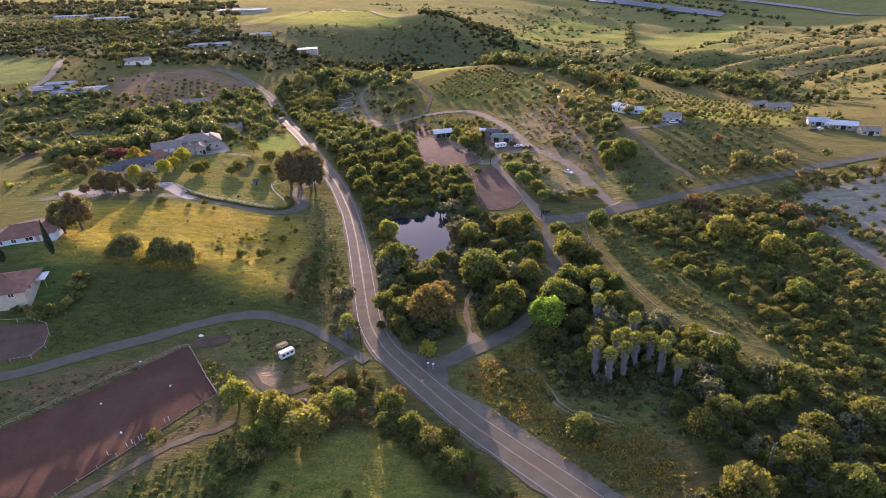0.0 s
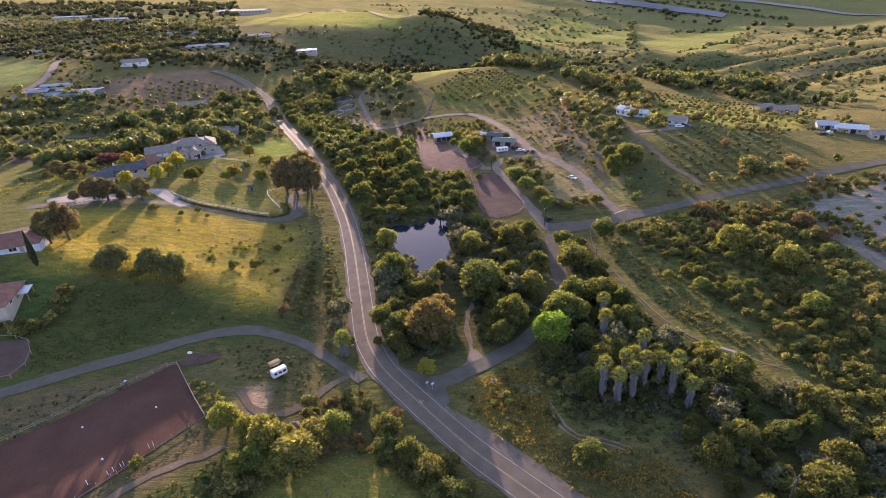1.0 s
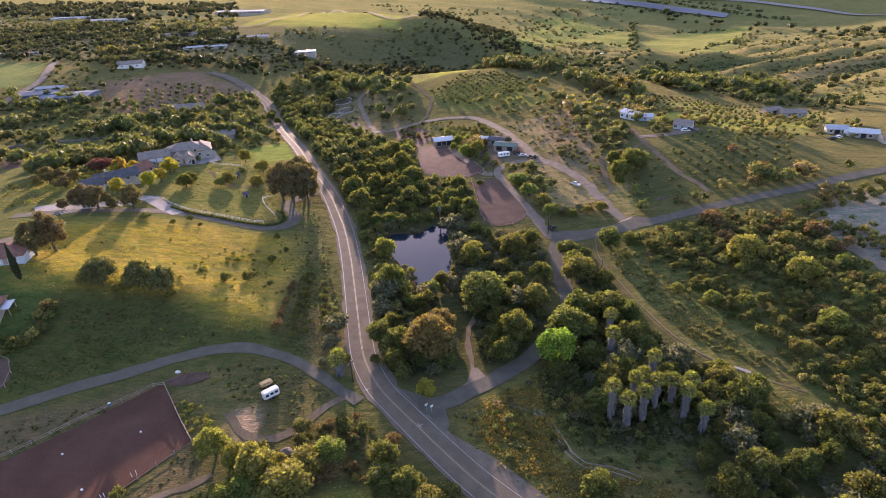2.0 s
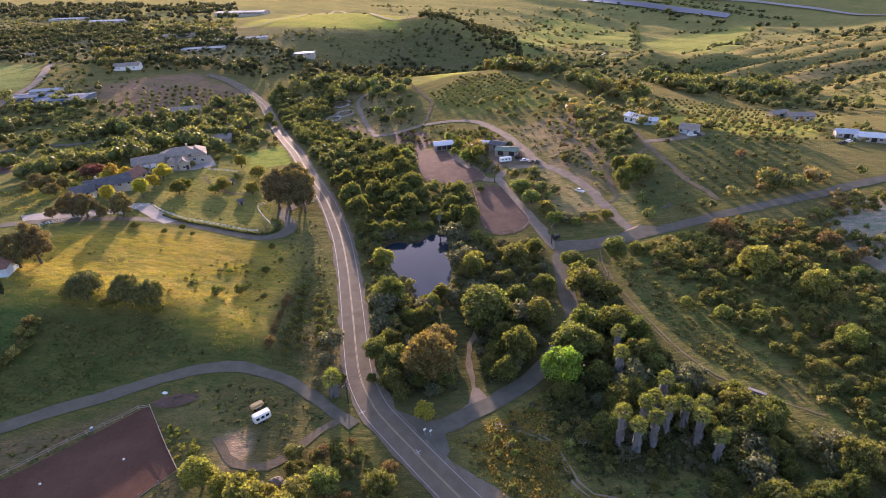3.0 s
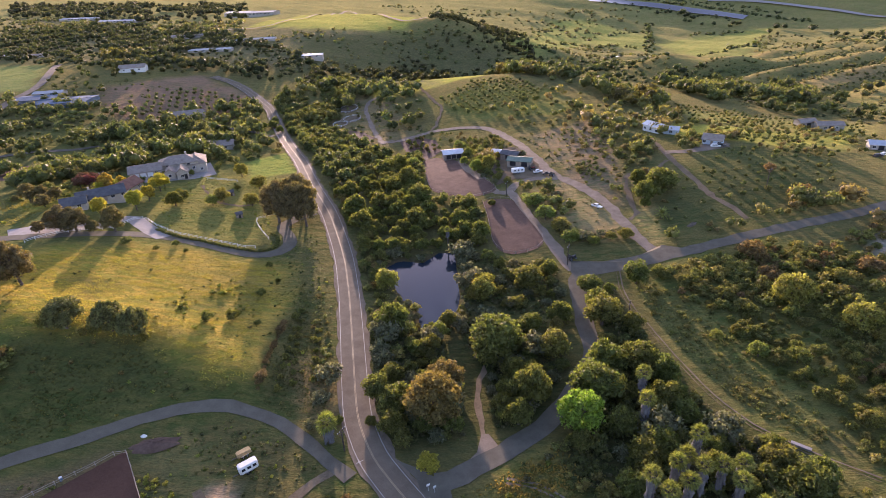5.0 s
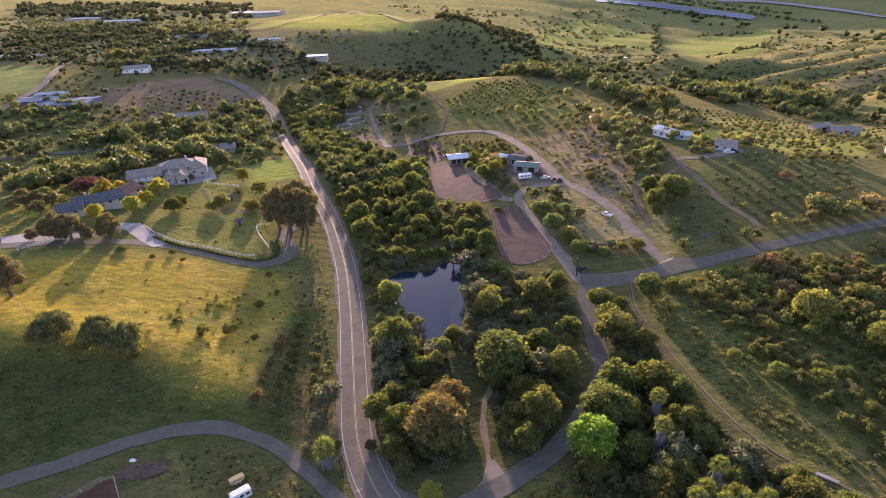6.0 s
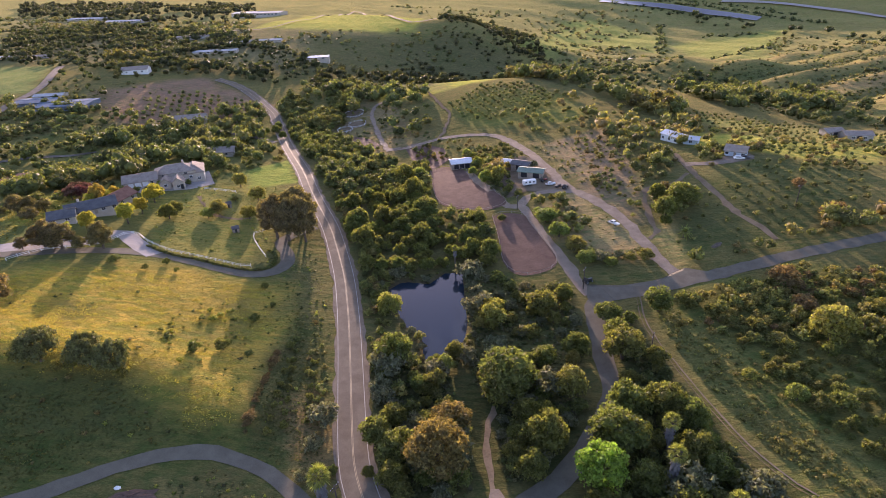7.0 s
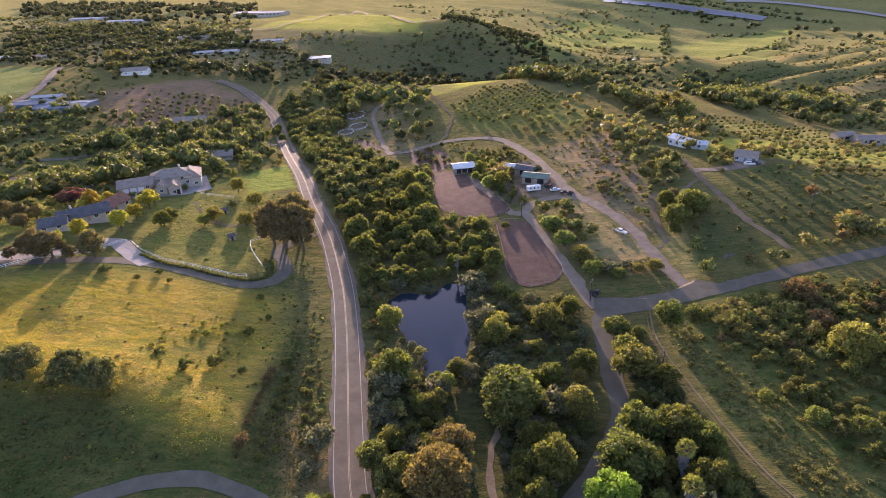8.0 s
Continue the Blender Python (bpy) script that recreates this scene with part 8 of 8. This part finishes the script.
patch("patio", [(121, 309.6), (130.2, 319.1), (142.2, 319.8), (139.7, 309.4), (126.6, 305.2)], M_GRAVEL, 0.08, "grey gravel yard by the blue house", "yard", 2)
patch("patio", [(-160.7, 195), (-155.8, 200.7), (-149.3, 202.5), (-147.1, 195.3), (-151.7, 191)], M_GRAVEL, 0.1, "pale concrete behind the tiled house", "forecourt", 2)

# ---- vehicles ----


def wheels(root, xs, y, r=0.34, w=0.24):
    for x in xs:
        for s in (-1, 1):
            v, f = [], []
            tube(v, f, (x, s * y - w / 2, r), (x, s * y + w / 2, r), r, r, 14)
            wh = new("wheel", mesh_of("wheel", v, f, M_TYRE))
            wh.parent = root
            v, f = [], []
            tube(v, f, (x, s * y - w / 2 - 0.01, r), (x, s * y + w / 2 + 0.01, r), r * 0.55, r * 0.55, 10)
            new("rim", mesh_of("rim", v, f, M_SHEET)).parent = wh


def trailer(x, y, turn, l, w, h, paint, label, category, panes=3):
    root = empty("trailer", x, y, turn, label=label, category=category)
    part("body", soft_box(-l / 2, -w / 2, 0.45, l / 2, w / 2, h, r=0.22), paint, root)
    for i in range(panes):
        u = -l / 2 + l * (i + 0.7) / (panes + 0.4)
        for s in (-1, 1):
            part("window", soft_box(u - 0.4, s * w / 2 - 0.02, h * 0.55, u + 0.4, s * w / 2 + 0.02, h * 0.83, r=0.01), M_CAR_GLASS, root)
    part("rear_door", soft_box(l / 2 - 0.01, -w * 0.4, 0.55, l / 2 + 0.03, w * 0.4, h - 0.3, r=0.01), M_SHEET, root)
    part("drawbar", one_box(-l / 2 - 1.3, -0.08, 0.4, -l / 2 + 0.2, 0.08, 0.52), M_METAL_DARK, root)
    part("mudguard", one_box(-0.9, -w / 2 - 0.16, 0.72, 0.9, w / 2 + 0.16, 0.8), M_SHEET, root)
    wheels(root, (-0.45, 0.45), w / 2 + 0.02)


def car(x, y, turn, paint, label, pickup=False):
    root = empty("pickup_truck" if pickup else "car", x, y, turn, label=label, category="pickup truck" if pickup else "car")
    part("body", soft_box(-2.4, -0.92, 0.38, 2.4, 0.92, 0.98, r=0.14), paint, root)
    bm = soft_box(-1.2 if pickup else -1.9, -0.82, 0.95, 0.5 if pickup else 0.9, 0.82, 1.6, r=0.2)
    cab = part("cab", bm, paint, root)
    a, b = (-1.0, 0.3) if pickup else (-1.6, 0.6)
    for s in (-1, 1):
        part("side_window", one_box(a, s * 0.81 - 0.02, 1.08, b, s * 0.81 + 0.02, 1.45), M_CAR_GLASS, cab)
    part("windscreen", one_box(0.45 if pickup else 0.86, -0.68, 1.06, 0.53 if pickup else 0.93, 0.68, 1.46), M_CAR_GLASS, cab)
    if pickup:
        part("load_bed", one_box(-2.2, -0.75, 0.97, -1.3, 0.75, 1.0), M_METAL_DARK, root)
    for s in (-0.6, 0.6):
        part("headlight", soft_box(2.38, s - 0.2, 0.68, 2.43, s + 0.2, 0.84, r=0.01), M_WHITE, root)
        part("tail_light", soft_box(-2.43, s - 0.15, 0.68, -2.38, s + 0.15, 0.84, r=0.01), M_RED_PAINT, root)
    wheels(root, (-1.5, 1.5), 0.86)


trailer(-45.6, 128.6, 38, 4.2, 2.0, 2.5, M_WHITE, "white horse trailer with dark windows parked on grass", "horse trailer")
trailer(-47.9, 132.7, 38, 3.2, 1.7, 1.5, M_HAY, "small tan trailer beside the white horse trailer", "trailer", 0)
trailer(35.8, 311.1, 12, 6.4, 2.4, 2.7, M_WHITE, "white caravan parked by the sheds", "caravan")
car(63.6, 262.1, -52, M_WHITE, "white pickup truck parked by the dirt road", True)
car(45.5, 308, 10, M_WHITE, "white pickup among farm clutter", True)
car(49.2, 304.1, 5, M_METAL_DARK, "dark utility truck among farm clutter", True)
car(132.8, 310.2, -10, M_WHITE, "white car parked by the blue house")
car(135.5, 310.6, -10, M_METAL_DARK, "dark car parked by the blue house")
car(208.4, 302.5, 15, M_METAL_DARK, "dark car in the cluttered farm yard")
car(213.6, 305.8, 25, M_WHITE, "white car in the cluttered farm yard")
trailer(224.9, 312.1, 10, 9, 2.6, 3.4, M_WHITE, "white box trailer in the farm yard", "box trailer", 0)
car(-154.8, 309.3, 100, M_WHITE, "white car on the villa forecourt")
car(-152.1, 310.4, 100, M_SHEET, "silver car on the villa forecourt")


def tractor(x, y, turn, paint, label):
    root = empty("tractor", x, y, turn, label=label, category="tractor")
    part("bonnet", soft_box(0.1, -0.4, 0.8, 1.9, 0.4, 1.5, r=0.1), paint, root)
    part("chassis", soft_box(-1.2, -0.35, 0.55, 1.9, 0.35, 0.85, r=0.05), M_METAL_DARK, root)
    part("seat", soft_box(-0.9, -0.3, 1.1, -0.4, 0.3, 1.25, r=0.05), M_TYRE, root)
    part("roll_bar", one_box(-1.1, -0.6, 0.9, -1.0, 0.6, 2.4), M_METAL_DARK, root)
    wheels(root, (-0.8,), 0.8, 0.75, 0.4)
    wheels(root, (1.5,), 0.65, 0.42, 0.25)


tractor(42.9, 313, 20, M_RED_PAINT, "faded red tractor beside the green shed")
tractor(51.3, 301.5, 60, M_METAL_DARK, "old dark farm machine in the yard")
tractor(45.1, 223.2, 30, M_METAL_DARK, "small dark machine at the road corner")

# ---- small things ----
for x, y in [(-78.4, 93.7), (-75.3, 96.2), (-74.6, 97.2), (-73.5, 98.3), (-73.1, 98.8), (-69.8, 103.9), (-69.1, 104.6)]:
    root = empty("jump_stand", x, y, 35, label="white wooden jump stand at the arena edge", category="jump stand", group="jump stands")
    part("upright", one_box(-0.06, -0.06, 0, 0.06, 0.06, 1.5), M_WHITE, root)
    part("foot", one_box(-0.5, -0.05, 0, 0.5, 0.05, 0.1), M_WHITE, root)
    part("foot", one_box(-0.05, -0.5, 0, 0.05, 0.5, 0.1), M_WHITE, root)
for x, y in [(-88.6, 110.6), (-73.8, 117.1), (-79, 100.8)]:
    root = empty("marker_tub", x, y, 0, z=gz(x, y) + 0.12, label="white marker tub lying on arena sand", category="marker", group="arena markers")
    v, f = [], []
    tube(v, f, (0, 0, 0), (0, 0, 0.3), 0.28, 0.22, 12)
    new("tub", mesh_of("tub", v, f, M_WHITE)).parent = root
root = empty("water_drum", -84.9, 125.4, label="blue plastic drum by the arena fence", category="drum")
v, f = [], []
tube(v, f, (0, 0, 0), (0, 0, 0.9), 0.32, 0.32, 12)
new("body", mesh_of("body", v, f, M_BLUE_PAINT)).parent = root
v, f = [], []
tube(v, f, (0, 0, 0.9), (0, 0, 0.96), 0.34, 0.34, 12)
new("lid", mesh_of("lid", v, f, M_WHITE)).parent = root
for x, y in [(-5.8, 123.6), (-4.4, 123.1)]:
    root = empty("signpost", x, y, 30, label="small white sign on a post at the junction", category="sign", group="junction signs")
    part("post", one_box(-0.05, -0.05, -0.2, 0.05, 0.05, 2.2), M_SHEET, root)
    part("panel", soft_box(-0.4, -0.09, 1.6, 0.4, -0.055, 2.2, r=0.01), M_WHITE, root)
for (x, y, h) in [(-26.7, 89.4, 4.1), (-27.4, 82.5, 4.7), (-22.9, 82, 4.8)]:
    rng = random.Random(int(x * 10))
    root = empty("sapling", x, y, label="bare young tree staked in the meadow", category="sapling", group="meadow saplings")
    v, f = [], []
    tube(v, f, (0, 0, -0.2), (0, 0, 2.6), 0.06, 0.02, 5)
    new("trunk", mesh_of("trunk", v, f, M_BARK)).parent = root
    v, f = [], []
    for k in range(12):
        a, z = rng.uniform(0, 6.28), rng.uniform(1.0, 2.4)
        tube(v, f, (0, 0, z), (0.7 * math.cos(a), 0.7 * math.sin(a), z + rng.uniform(0.1, 0.5)), 0.025, 0.01, 4)
    new("branches", mesh_of("branches", v, f, M_BARK)).parent = root


def heap(name, x, y, w, d, h, material, label, category, seed):
    """A loose mound with an uneven outline."""
    rng = np.random.default_rng(seed)
    n, rings = 18, 6
    edge = rng.uniform(0.8, 1.15, n)
    v, f = [(0, 0, h)], []
    for k in range(1, rings + 1):
        for i in range(n):
            t, r = 2 * math.pi * i / n, k / rings
            v.append((w / 2 * r * edge[i] * math.cos(t), d / 2 * r * edge[i] * math.sin(t), h * (1 - r ** 2) * rng.uniform(0.75, 1.15) - 0.1 * (k == rings)))
    f += [(0, 1 + i, 1 + (i + 1) % n) for i in range(n)]
    for k in range(rings - 1):
        a, b = 1 + k * n, 1 + (k + 1) * n
        f += [(a + i, b + i, b + (i + 1) % n, a + (i + 1) % n) for i in range(n)]
    ob = new(name, mesh_of(name, v, f, material))
    ob.matrix_world = pose(x, y, gz(x, y), 0, 0, seed * 31)
    tagged(ob, label, category)


heap("soil_mound", -69.6, 135, 12, 5.4, 0.9, M_PEN, "low brown mound of compost beside the lane", "heap", 12)
heap("brush_pile", -37.7, 110.3, 3.5, 2.5, 0.9, M_WOOD, "pile of pale timber and rubble", "pile", 5)
heap("hay_pile", -72.6, 137.4, 1.8, 0.9, 0.5, M_WHITE, "white covered pile beside the lane", "pile", 6)
heap("brush_heap", 95, 239.2, 6, 2.2, 0.7, M_BARK, "pale heap of cut branches by the road", "pile", 7)
for (x, y) in [(-102.5, 290.2), (-90.5, 264.6)]:
    house("garden_shed", x, y, 30, 2.6, 2.2, 1.9, 0.7, M_WOOD, M_SLATE, "small timber garden shed on grass", "shed", over=0.25, doors=[("f", 0, 0.8, 1.7, M_DARK)])

# pale slab by the wheel track
x, y = 77, 130.7
root = empty("concrete_culvert", x, y, -38, label="low pale concrete culvert wall beside the wheel track", category="culvert")
part("wall", soft_box(-1.9, -0.35, -0.3, 1.9, 0.35, 0.55, r=0.05), M_CONCRETE, root)
part("cap", soft_box(-2.05, -0.5, 0.55, 2.05, 0.5, 0.7, r=0.04), M_CONCRETE, root)
